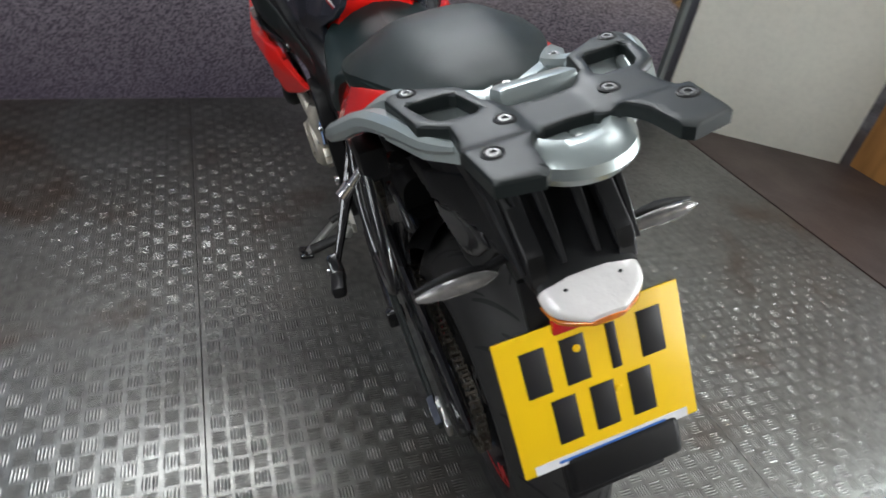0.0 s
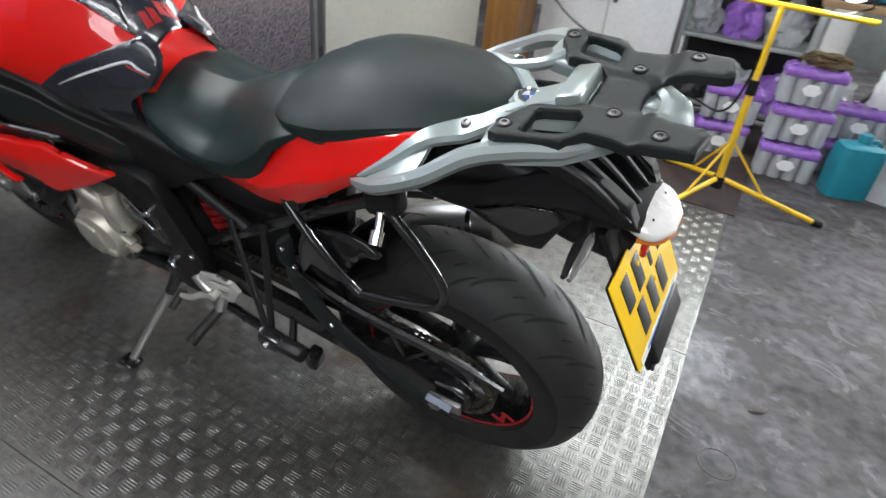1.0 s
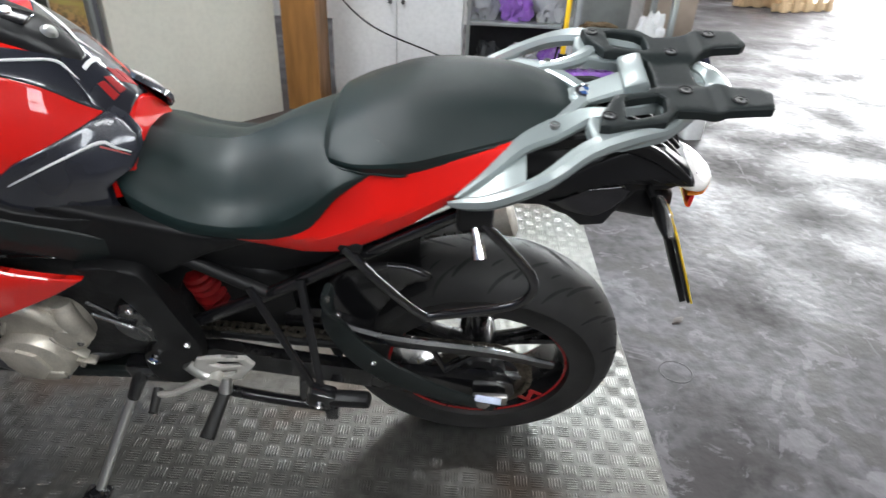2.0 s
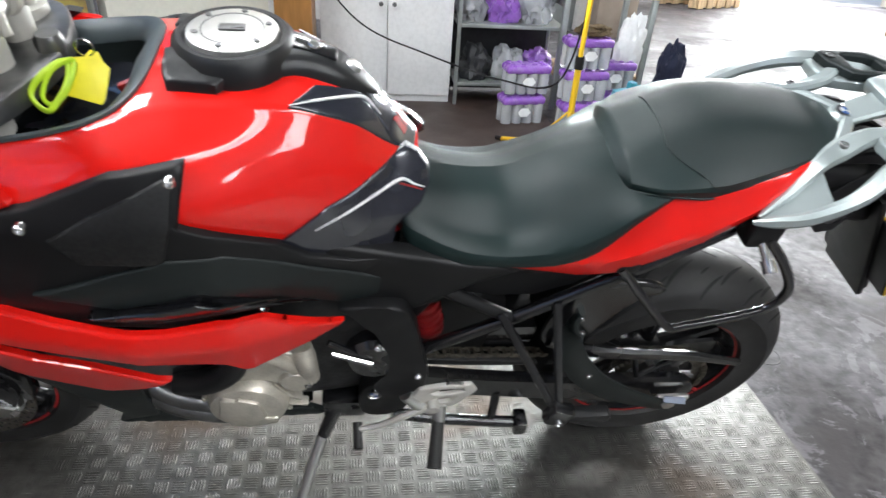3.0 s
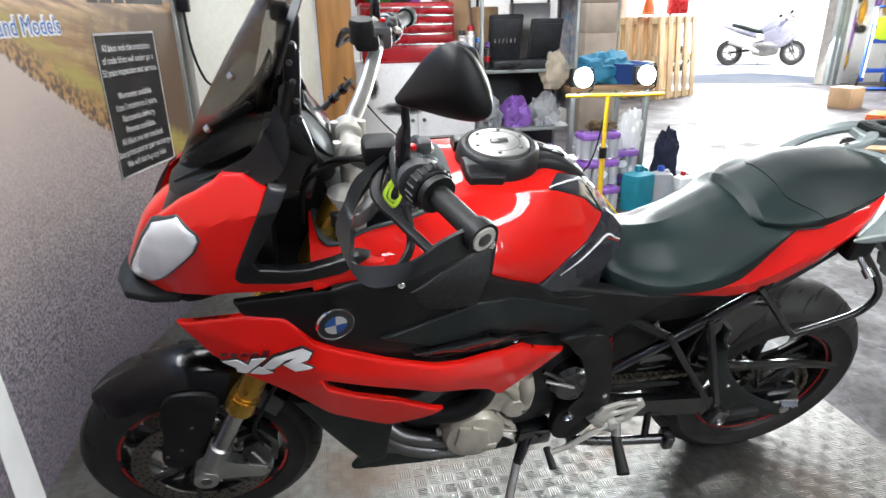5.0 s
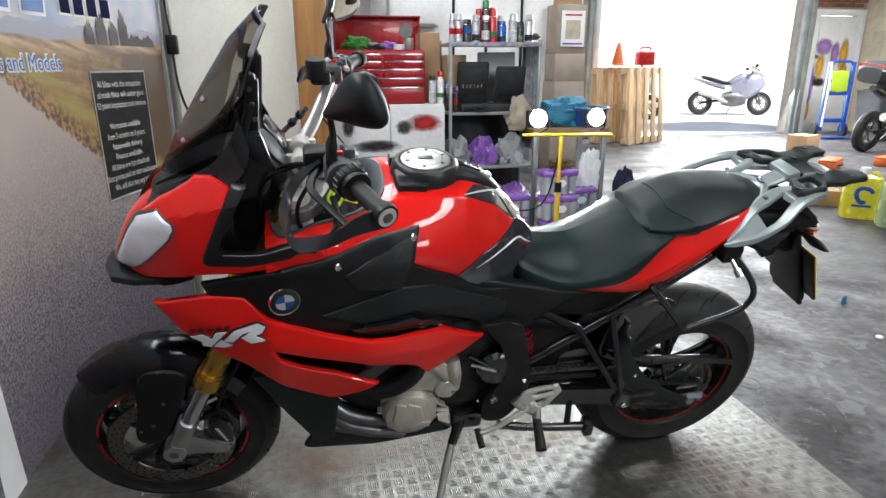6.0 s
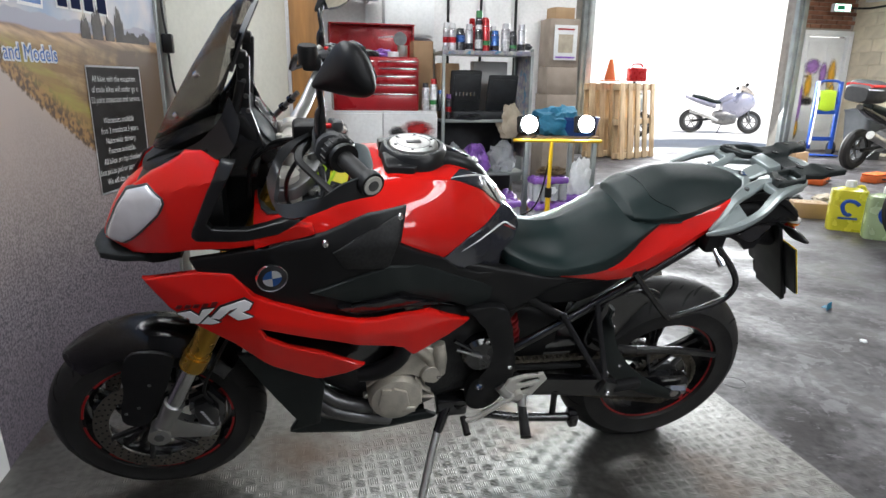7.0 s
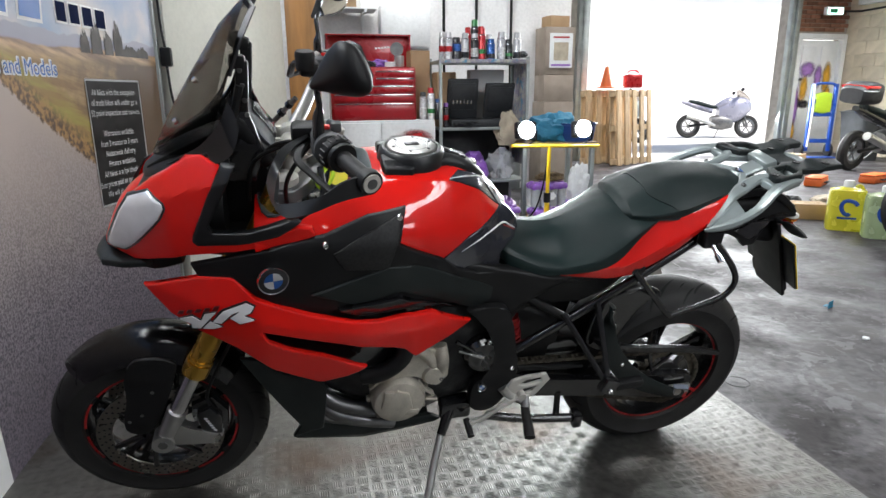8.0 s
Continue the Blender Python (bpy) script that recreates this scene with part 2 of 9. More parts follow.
def shell(outline, height, thick=0.012, side=-1, edge=0.008, step=0.018, smooth=True, per=4, holes=()):
    """A moulded panel: outline in (u, w), standing at lateral distance height(u, w), with rolled edges and real thickness.
    smooth: round the outline's corners by a spline. holes: closed outlines cut out."""
    from mathutils.geometry import delaunay_2d_cdt
    loops = [[tuple(p) for p in (spline([(a, b, 0) for a, b in o], per, True) if smooth else [(a, b, 0) for a, b in o])] for o in (outline, *holes)]
    loops = [[(p[0], p[1]) for p in lp] for lp in loops]
    pts, edges, fines = [], [], []
    for lp in loops:
        fine = []
        for i in range(len(lp)):
            a, b = lp[i], lp[(i + 1) % len(lp)]
            n = max(1, int(math.hypot(b[0] - a[0], b[1] - a[1]) / (step * 0.6)))
            fine += [(a[0] + (b[0] - a[0]) * k / n, a[1] + (b[1] - a[1]) * k / n) for k in range(n)]
        fines.append(fine)
        base = len(pts)
        pts += fine
        edges += [(base + i, base + (i + 1) % len(fine)) for i in range(len(fine))]
    nb = len(pts)
    us, ws = [p[0] for p in loops[0]], [p[1] for p in loops[0]]
    u = min(us)
    row = 0
    rings = [0.3 * edge, 0.75 * edge] if edge else []
    while u < max(us):
        w = min(ws) + (step * 0.5 if row % 2 else 0)
        while w < max(ws):
            p = (u, w)
            if inside(p, loops[0]) and not any(inside(p, lp) for lp in loops[1:]) and min(edge_distance(p, lp) for lp in loops) > max(edge * 1.05, step * 0.45):
                pts.append(p)
            w += step
        u += step * 0.87
        row += 1
    for r in rings:
        for lp in fines:
            n = len(lp)
            for i in range(n):
                (ax, ay), (bx, by) = lp[i - 1], lp[(i + 1) % n]
                d = math.hypot(bx - ax, by - ay)
                if d < 1e-6:
                    continue
                for sgn in (1, -1):
                    p = (lp[i][0] - sgn * (by - ay) / d * r, lp[i][1] + sgn * (bx - ax) / d * r)
                    if inside(p, loops[0]) and not any(inside(p, q) for q in loops[1:]) and min(edge_distance(p, q) for q in loops) > r * 0.93:
                        pts.append(p)
    verts, _, faces, _, _, _ = delaunay_2d_cdt([Vector(p) for p in pts], edges, [], 0, 1e-5)
    bm = bmesh.new()
    front, back = [], []
    dist = [min(edge_distance(v, lp) for lp in loops) for v in verts]
    for v, d in zip(verts, dist):
        h = height(v[0], v[1])
        drop = 0.0
        if edge and d < edge:
            q = 1 - d / edge
            drop = edge * 0.8 * (1 - math.sqrt(max(0.0, 1 - q * q)))
        front.append(bm.verts.new((v[0], side * (h - drop), v[1])))
        back.append(bm.verts.new((v[0], side * (h - max(thick, drop + 0.002)), v[1])))
    count = {}
    for f in faces:
        c = sum((verts[i] for i in f), Vector((0, 0))) / len(f)
        if not inside(c, loops[0]) or any(inside(c, lp) for lp in loops[1:]):
            continue
        bm.faces.new([front[i] for i in f])
        bm.faces.new([back[i] for i in reversed(f)])
        for k in range(len(f)):
            e = (f[k - 1], f[k])
            if (e[1], e[0]) in count:
                del count[(e[1], e[0])]
            else:
                count[e] = 1
    for a, b in count:
        bm.faces.new((front[b], front[a], back[a], back[b]))
    for v in [v for v in bm.verts if not v.link_faces]:
        bm.verts.remove(v)
    return bm


def grown(pts, d):
    """The outline pushed outwards by d."""
    area = sum(p[0] * q[1] - q[0] * p[1] for p, q in zip(pts, pts[1:] + pts[:1]))
    sgn = 1 if area > 0 else -1
    res = []
    for k, p in enumerate(pts):
        a, b = Vector(pts[k - 1]), Vector(pts[(k + 1) % len(pts)])
        e1, e2 = (Vector(p) - a).normalized(), (b - Vector(p)).normalized()
        n = Vector((e1.y + e2.y, -e1.x - e2.x))
        n = n.normalized() * d * sgn if n.length > 0.2 else Vector((0, 0))
        res.append((p[0] + n.x, p[1] + n.y))
    return res


def prism(outline, v0, v1, bevel=0.003, smooth=False, per=4):
    """A plate of the outline (u, w) from v0 to v1, edges bevelled."""
    bm = bmesh.new()
    o = [(p[0], p[1]) for p in spline([(a, b, 0) for a, b in outline], per, True)] if smooth else outline
    a = [bm.verts.new((u, v0, w)) for u, w in o]
    b = [bm.verts.new((u, v1, w)) for u, w in o]
    n = len(o)
    caps = [bm.faces.new(a[::-1]), bm.faces.new(b)]
    for k in range(n):
        bm.faces.new((a[k], a[(k + 1) % n], b[(k + 1) % n], b[k]))
    if bevel:
        bmesh.ops.bevel(bm, geom=list({e for f in caps for e in f.edges}), offset=bevel, segments=2, affect="EDGES", profile=0.5, clamp_overlap=True)
    bmesh.ops.triangulate(bm, faces=[f for f in bm.faces if len(f.verts) > 4])
    return bm


def loft(stations, seg=28, caps=True, per=3):
    """A body along u from stations (u, half width, bottom, top, power of the upper half, power of the lower half, v offset)."""
    st = [tuple(s) + (2.4, 2.4, 0.0)[len(s) - 4:] for s in stations]
    rows = []
    for i in range(len(st) - 1):
        for k in range(per):
            t = k / per
            p0, p1, p2, p3 = np.array(st[max(0, i - 1)]), np.array(st[i]), np.array(st[i + 1]), np.array(st[min(len(st) - 1, i + 2)])
            rows.append(0.5 * (2 * p1 + (p2 - p0) * t + (2 * p0 - 5 * p1 + 4 * p2 - p3) * t * t + (3 * p1 - p0 - 3 * p2 + p3) * t ** 3))
    rows.append(np.array(st[-1]))
    bm = bmesh.new()
    rings = []
    for u, hw, lo, hi, pu, pl, off in rows:
        hw = max(hw, 0.001)
        mid, hh = (lo + hi) / 2, max((hi - lo) / 2, 0.001)
        ring = []
        for s in range(seg):
            a = 2 * math.pi * s / seg
            c, sn = math.cos(a), math.sin(a)
            p = pu if sn > 0 else pl
            ring.append(bm.verts.new((u, off + hw * math.copysign(abs(c) ** (2 / p), c), mid + hh * math.copysign(abs(sn) ** (2 / p), sn))))
        rings.append(ring)
    for a, b in zip(rings, rings[1:]):
        for s in range(seg):
            bm.faces.new((a[s], a[(s + 1) % seg], b[(s + 1) % seg], b[s]))
    if caps:
        bm.faces.new(rings[0][::-1])
        bm.faces.new(rings[-1])
    return bm


def joined(*bms):
    """Several pieces of one part in one mesh."""
    out = bmesh.new()
    for b in bms:
        me = bpy.data.meshes.new("tmp")
        b.to_mesh(me)
        b.free()
        out.from_mesh(me)
        bpy.data.meshes.remove(me)
    return out


def text_mesh(body, size, depth=0.0006, align="CENTER", shear=0.0, bold=0.0):
    """Lettering in the built-in font, as a mesh in the x-y plane."""
    cu = bpy.data.curves.new("lettering", "FONT")
    cu.body, cu.size, cu.extrude, cu.align_x, cu.align_y, cu.shear, cu.offset = body, size, depth, align, "CENTER", shear, bold
    ob = bpy.data.objects.new("lettering", cu)
    me = bpy.data.meshes.new_from_object(ob)
    bpy.data.objects.remove(ob)
    bm = bmesh.new()
    bm.from_mesh(me)
    bpy.data.meshes.remove(me)
    return bm


def placed(bm, m):
    bmesh.ops.transform(bm, matrix=m, verts=bm.verts)
    return bm


def plan(outline, height, thick=0.012, edge=0.004, step=0.012, holes=(), smooth=True):
    """A panel lying flat: outline and holes in (u, v), top at height(u, v)."""
    bm = shell(outline, height, thick, 1, edge, step, smooth, 3, holes)
    for v in bm.verts:
        v.co = Vector((v.co.x, v.co.z, v.co.y))
    return bm


def ribbon(pts, high, thick, per=6):
    """An upright band along a path, high (one value a point) and thick."""
    path = spline(pts, per)
    n = len(path)
    bm = bmesh.new()
    rows = []
    for k, p in enumerate(path):
        d = path[min(k + 1, n - 1)] - path[max(k - 1, 0)]
        d.normalize()
        side = d.cross(Vector((0, 0, 1)))
        side = side.normalized() if side.length > 1e-4 else Vector((0, 1, 0))
        up = side.cross(d).normalized()
        h = float(np.interp(k / (n - 1) * (len(high) - 1), range(len(high)), high)) / 2
        rows.append([bm.verts.new(p + up * h * a + side * thick * b) for a, b in ((1, 0.25), (0.6, 0.5), (-0.6, 0.5), (-1, 0.25), (-1, -0.25), (-0.6, -0.5), (0.6, -0.5), (1, -0.25))])
    for a, b in zip(rows, rows[1:]):
        for k in range(8):
            bm.faces.new((a[k], a[(k + 1) % 8], b[(k + 1) % 8], b[k]))
    bm.faces.new(rows[0])
    bm.faces.new(rows[-1][::-1])
    return bm


def bar(pts, wide, high, per=6, chamfer=0.28, lean=0.0):
    """A cast bar along a path with a chamfered four-sided section; wide and high one value a point; lean turns the section about the path."""
    path = spline(pts, per)
    n = len(path)
    bm = bmesh.new()
    rows = []
    c = chamfer
    for k, p in enumerate(path):
        d = path[min(k + 1, n - 1)] - path[max(k - 1, 0)]
        d.normalize()
        side = d.cross(Vector((0, 0, 1)))
        side = side.normalized() if side.length > 1e-3 else Vector((0, 1, 0))
        up = side.cross(d).normalized()
        turn = Matrix.Rotation(radians(lean), 3, d)
        side, up = turn @ side, turn @ up
        f = k / (n - 1) * (len(pts) - 1)
        w = float(np.interp(f, range(len(wide)), wide)) / 2
        h = float(np.interp(f, range(len(high)), high)) / 2
        e = min(w, h) * c * 2
        rows.append([bm.verts.new(p + side * a + up * b) for a, b in ((w - e, h), (w, h - e), (w, e - h), (w - e, -h), (e - w, -h), (-w, e - h), (-w, h - e), (e - w, h))])
    for a, b in zip(rows, rows[1:]):
        for k in range(8):
            bm.faces.new((a[k], a[(k + 1) % 8], b[(k + 1) % 8], b[k]))
    bm.faces.new(rows[0])
    bm.faces.new(rows[-1][::-1])
    return bm


def skin(a, b, thick, per=5, across=4, bulge=0.0):
    """A sheet stretched between two edge lines, with real thickness; bulge lifts its middle."""
    a, b = spline(a, per), spline(b, per)
    bm = bmesh.new()
    rows = []
    for p, q in zip(a, b):
        rows.append([bm.verts.new(p.lerp(q, k / across) + Vector((0, 0, bulge * math.sin(math.pi * k / across)))) for k in range(across + 1)])
    for r0, r1 in zip(rows, rows[1:]):
        for k in range(across):
            bm.faces.new((r0[k], r0[k + 1], r1[k + 1], r1[k]))
    bmesh.ops.recalc_face_normals(bm, faces=bm.faces)
    bmesh.ops.solidify(bm, geom=bm.faces[:], thickness=thick)
    return bm


def half_section(table, creases, u, per=4):
    """The half section (v, w) at u of a body given by stations; creases are the points where the line turns sharply."""
    us = sorted(table)
    i = max(0, min(len(us) - 2, int(np.searchsorted(us, u)) - 1))
    t = max(0.0, min(1.0, (u - us[i]) / (us[i + 1] - us[i])))
    r = [np.array(table[us[max(0, min(len(us) - 1, i + k))]]) for k in (-1, 0, 1, 2)]
    p = 0.5 * (2 * r[1] + (r[2] - r[0]) * t + (2 * r[0] - 5 * r[1] + 4 * r[2] - r[3]) * t * t + (3 * r[1] - r[0] - 3 * r[2] + r[3]) * t ** 3)
    line, cuts_ = [], [0, *creases, len(p) - 1]
    for lo, hi in zip(cuts_, cuts_[1:]):
        run = spline([(q[0], q[1], 0) for q in p[lo:hi + 1]], per)
        line += [(max(0.0, q.x), q.y) for q in run[:-1]]
    return line + [(max(0.0, float(p[-1][0])), float(p[-1][1]))]


def sectioned(table, creases, rows=60, per=4, first=None, last=None):
    """A closed body, alike on both sides, through its stations; the ends are capped."""
    us = sorted(table)
    bm = bmesh.new()
    rings = []
    for u in np.linspace(us[0] if first is None else first, us[-1] if last is None else last, rows):
        line = half_section(table, creases, float(u), per)
        rings.append([bm.verts.new((u, v, w)) for v, w in line] + [bm.verts.new((u, -v, w)) for v, w in line[-2:0:-1]])
    n = len(rings[0])
    for a, b in zip(rings, rings[1:]):
        for k in range(n):
            bm.faces.new((a[k], a[(k + 1) % n], b[(k + 1) % n], b[k]))
    bm.faces.new(rings[0][::-1])
    bm.faces.new(rings[-1])
    bmesh.ops.remove_doubles(bm, verts=bm.verts, dist=1e-5)
    return bm


def hexbolt(c, r=0.006, axis="y", s=-1, h=0.004):
    """A socket-head screw."""
    return lathed([(0, s * (h * 0.4)), (r * 0.5, s * h * 0.4), (r * 0.5, s * h), (r * 0.85, s * h), (r, s * h * 0.7), (r, -s * h)], c, 14, axis)


# ---- the place: a workshop with a roller door, a plate floor under the motorcycle, a printed backdrop ----
CONCRETE = material("worn_concrete", (0.102, 0.096, 0.105), 0.54, 0, 0.3, 2.4, 22, 0.003, second=(0.062, 0.057, 0.058), spots=0.55, rvary=0.25, detail=11, stain=((0.05, 0.045, 0.046), 5.5, 0.55, 0.6), flakes=((0.168, 0.158, 0.17), 6.5, 0.57, 0.6), spec=0.2)
OUTDOOR = material("pale_concrete_yard", (0.62, 0.61, 0.59), 0.8, 0, 0.2, 0.5, 8, 0.003)
BROWN = material("brown_floor_board", (0.052, 0.034, 0.029), 0.5, 0, 0.3, 3, 60, 0.0006, spots=0.2)
PLATE = material("aluminium_tread_plate", (0.225, 0.225, 0.213), 0.4, 0.85, 0.35, 1.6, 40, 0.0003, second=(0.125, 0.118, 0.108), spots=0.3, rvary=0.1, detail=7, stain=((0.1, 0.076, 0.06), 2.1, 0.55, 0.68))
CREAM = material("cream_painted_board", (0.8, 0.79, 0.7), 0.55, 0, 0.08, 2.5, 40, 0.0004, spots=0.06)
WOOD = material("varnished_wood", (0.42, 0.2, 0.06), 0.4, 0, 0.35, 4, 60, 0.0005, stretch=(6, 6, 0.7))
WHITEWALL = material("whitewashed_wall", (0.8, 0.79, 0.78), 0.8, 0, 0.1, 2, 30, 0.002, spots=0.1)
BRICKM = material("red_brick", (0.33, 0.15, 0.09), 0.85, 0, 0.35, 12, 90, 0.002, spots=0.3, random_tint=0.3)
MORTAR = material("mortar", (0.36, 0.33, 0.29), 0.9, 0, 0.2, 10, 90, 0.002)
PALEBLOCK = material("painted_blockwork", (0.62, 0.55, 0.42), 0.8, 0, 0.15, 6, 60, 0.002, random_tint=0.12)
CEIL = material("ceiling_sheeting", (0.12, 0.12, 0.125), 0.8, 0, 0.15, 2, 20, 0.001)
GREYWALL = material("grey_wall_paint", (0.13, 0.13, 0.15), 0.75, 0, 0.15, 2, 25, 0.001, spots=0.15)




def structure(name, bm, mat, label="", category="", sharp=30):
    ob = part(name, bm, mat, None, "", True, sharp)
    return tagged(ob, label, category, "", "structure")


# ground: one sheet to the horizon
structure("ground", boxed((0, 0, -0.26), (600, 600, 0.5)), OUTDOOR, "pale concrete yard reaching away outside the roller door", "ground")
structure("floor", boxed((2.2, 1.2, -0.06), (13.8, 14.4, 0.12)), CONCRETE, "worn grey concrete workshop floor with stains", "floor")
structure("floor_board", boxed((-0.8, 2.35, 0.002), (2.55, 1.28, 0.008)), BROWN, "dark brown painted floor strip beside the tread plate", "floor")

# tread plate: sheets side by side, each with raised five-bar lugs
PX0, PX1 = -2.06, 0.445


def tread_sheet(y0, y1, number):
    sheet = part("plate_floor", boxed(((PX0 + PX1) / 2, (y0 + y1) / 2, 0.003), (PX1 - PX0, y1 - y0 - 0.0012, 0.006), bevel=0.001, seg=1), PLATE)
    tagged(sheet, "scuffed aluminium tread plate sheet lying on the concrete", "floor plate", "tread plate sheets", "structure")
    verts, faces = [], []
    step, rng = 0.040, random.Random(number)
    nx, ny = int((PX1 - PX0 - 0.02) / step), int((y1 - y0 - 0.01) / step)
    for i in range(nx):
        for j in range(ny):
            cx, cy = PX0 + 0.02 + step * (i + 0.5), y0 + 0.008 + step * (j + 0.5)
            for k in range(5):
                o = (k - 2) * 0.0068
                half, wid, hgt = 0.0175, 0.0027, 0.00085 * rng.uniform(0.6, 1.1)
                along = (i + j) % 2 == 0
                base = len(verts)
                for a, b, h in ((-half, 0, 0), (-half * 0.6, wid, 0), (half * 0.6, wid, 0), (half, 0, 0), (half * 0.6, -wid, 0), (-half * 0.6, -wid, 0), (-half * 0.6, 0, hgt), (half * 0.6, 0, hgt)):
                    x, y = (a, b + o) if along else (b + o, a)
                    verts.append((cx + x, cy + y, 0.006 + h))
                faces += [(base, base + 6, base + 1), (base + 1, base + 6, base + 7, base + 2), (base + 2, base + 7, base + 3),
                          (base + 3, base + 7, base + 4), (base + 4, base + 7, base + 6, base + 5), (base + 5, base + 6, base)]
    me = bpy.data.meshes.new("tread")
    me.from_pydata(verts, [], faces)
    me.materials.append(PLATE)
    ob = new("tread", me)
    ob.parent = sheet
    ob["kind"] = "stuff"


for number, (y0, y1) in enumerate(((-3.02, -1.80), (-1.80, -0.585), (-0.585, 0.635), (0.635, 1.70))):
    tread_sheet(y0, y1, number)


# printed backdrop, bowed forward at its end
def bow(y):
    return -2.03 + 0.15 * max(0.0, y - 0.3) ** 2


def backdrop_print():
    """The printed picture: sky, hills, field, verge and road; some glare is in the road's colour."""
    m = bpy.data.materials.new("backdrop_print")
    m.use_nodes = True
    nt = m.node_tree
    b = nt.nodes["Principled BSDF"]
    tc = nt.nodes.new("ShaderNodeTexCoord")
    sep = nt.nodes.new("ShaderNodeSeparateXYZ")
    nt.links.new(tc.outputs["Object"], sep.inputs[0])
    Y, Z = sep.outputs[1], sep.outputs[2]

    def math_node(op, a, c, d=None):
        n = nt.nodes.new("ShaderNodeMath")
        n.operation = op
        for i, v in enumerate((a, c, d)):
            if v is None:
                continue
            if isinstance(v, (int, float)):
                n.inputs[i].default_value = v
            else:
                nt.links.new(v, n.inputs[i])
        return n.outputs[0]

    def noise_tex(scale, detail=5.0):
        n = nt.nodes.new("ShaderNodeTexNoise")
        n.inputs["Scale"].default_value, n.inputs["Detail"].default_value = scale, detail
        nt.links.new(tc.outputs["Object"], n.inputs["Vector"])
        return n.outputs[0]

    def blend(f, a, c):
        n = nt.nodes.new("ShaderNodeMix")
        n.data_type = "RGBA"
        nt.links.new(f, n.inputs["Factor"])
        for key, v in (("A", a), ("B", c)):
            if isinstance(v, tuple):
                n.inputs[key].default_value = (*v, 1)
            else:
                nt.links.new(v, n.inputs[key])
        return n.outputs["Result"]

    def step(value, lo, hi):
        n = nt.nodes.new("ShaderNodeMapRange")
        n.inputs["From Min"].default_value, n.inputs["From Max"].default_value = lo, hi
        nt.links.new(value, n.inputs[0])
        return n.outputs[0]

    soft, rough, grit = noise_tex(3.0), noise_tex(14.0), noise_tex(110.0, 3.0)
    skyc = blend(step(soft, 0.4, 0.65), (0.66, 0.57, 0.5), (0.3, 0.36, 0.46))
    skyc = blend(step(math_node("ADD", Z, math_node("MULTIPLY", soft, 0.5)), 1.62, 1.95), skyc, (0.13, 0.25, 0.5))
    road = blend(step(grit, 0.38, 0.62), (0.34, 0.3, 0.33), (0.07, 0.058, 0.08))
    # road darkens towards its foot; brown near the verge, lightened there for glare
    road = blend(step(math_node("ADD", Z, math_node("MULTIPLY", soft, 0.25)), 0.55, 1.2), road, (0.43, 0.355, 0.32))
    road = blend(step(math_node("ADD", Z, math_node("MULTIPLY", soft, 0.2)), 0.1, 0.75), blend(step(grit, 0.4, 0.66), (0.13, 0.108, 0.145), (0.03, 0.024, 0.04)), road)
    verge = math_node("SUBTRACT", Z, math_node("MULTIPLY_ADD", Y, -0.62, 1.55))
    # grass in streaks that run with the road, brown clumps at its edge, a darker far field
    flow = nt.nodes.new("ShaderNodeCombineXYZ")
    nt.links.new(math_node("MULTIPLY", Y, 5.0), flow.inputs[0])
    nt.links.new(math_node("MULTIPLY", math_node("MULTIPLY_ADD", Y, 0.22, Z), 30.0), flow.inputs[1])
    nt.links.new(Z, flow.inputs[2])
    st = nt.nodes.new("ShaderNodeTexNoise")
    st.inputs["Scale"].default_value, st.inputs["Detail"].default_value = 1.0, 6.0
    nt.links.new(flow.outputs[0], st.inputs["Vector"])
    streak = st.outputs[0]
    clump = noise_tex(46.0, 4.0)
    verge = math_node("ADD", verge, math_node("MULTIPLY", clump, 0.06))
    green = blend(step(streak, 0.42, 0.6), (0.34, 0.29, 0.06), (0.3, 0.19, 0.06))
    brown = blend(step(clump, 0.42, 0.58), (0.36, 0.2, 0.07), (0.09, 0.05, 0.025))
    gold = blend(step(streak, 0.4, 0.62), (0.5, 0.33, 0.14), (0.26, 0.15, 0.06))
    gold = blend(step(math_node("ADD", math_node("MULTIPLY", Y, 0.4), math_node("MULTIPLY", rough, 0.35)), 0.52, 0.72), gold, (0.11, 0.065, 0.035))
    land = blend(step(verge, 0.2, 0.26), green, gold)
    land = blend(step(verge, 0.1, 0.17), brown, land)
    far = math_node("ADD", Z, math_node("MULTIPLY", rough, 0.025))
    land = blend(step(far, 1.30, 1.33), land, blend(step(streak, 0.4, 0.6), (0.55, 0.36, 0.2), (0.2, 0.12, 0.07)))
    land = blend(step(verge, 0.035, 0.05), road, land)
    hill = math_node("MULTIPLY_ADD", soft, 0.06, Z)
    skyc = blend(step(math_node("ADD", Z, math_node("MULTIPLY", noise_tex(7.0, 3.0), 0.09)), 1.43, 1.436), (0.3, 0.3, 0.37), skyc)
    pic = blend(step(hill, 1.368, 1.376), land, skyc)
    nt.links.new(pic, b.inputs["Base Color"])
    b.inputs["Roughness"].default_value = 0.42
    return m


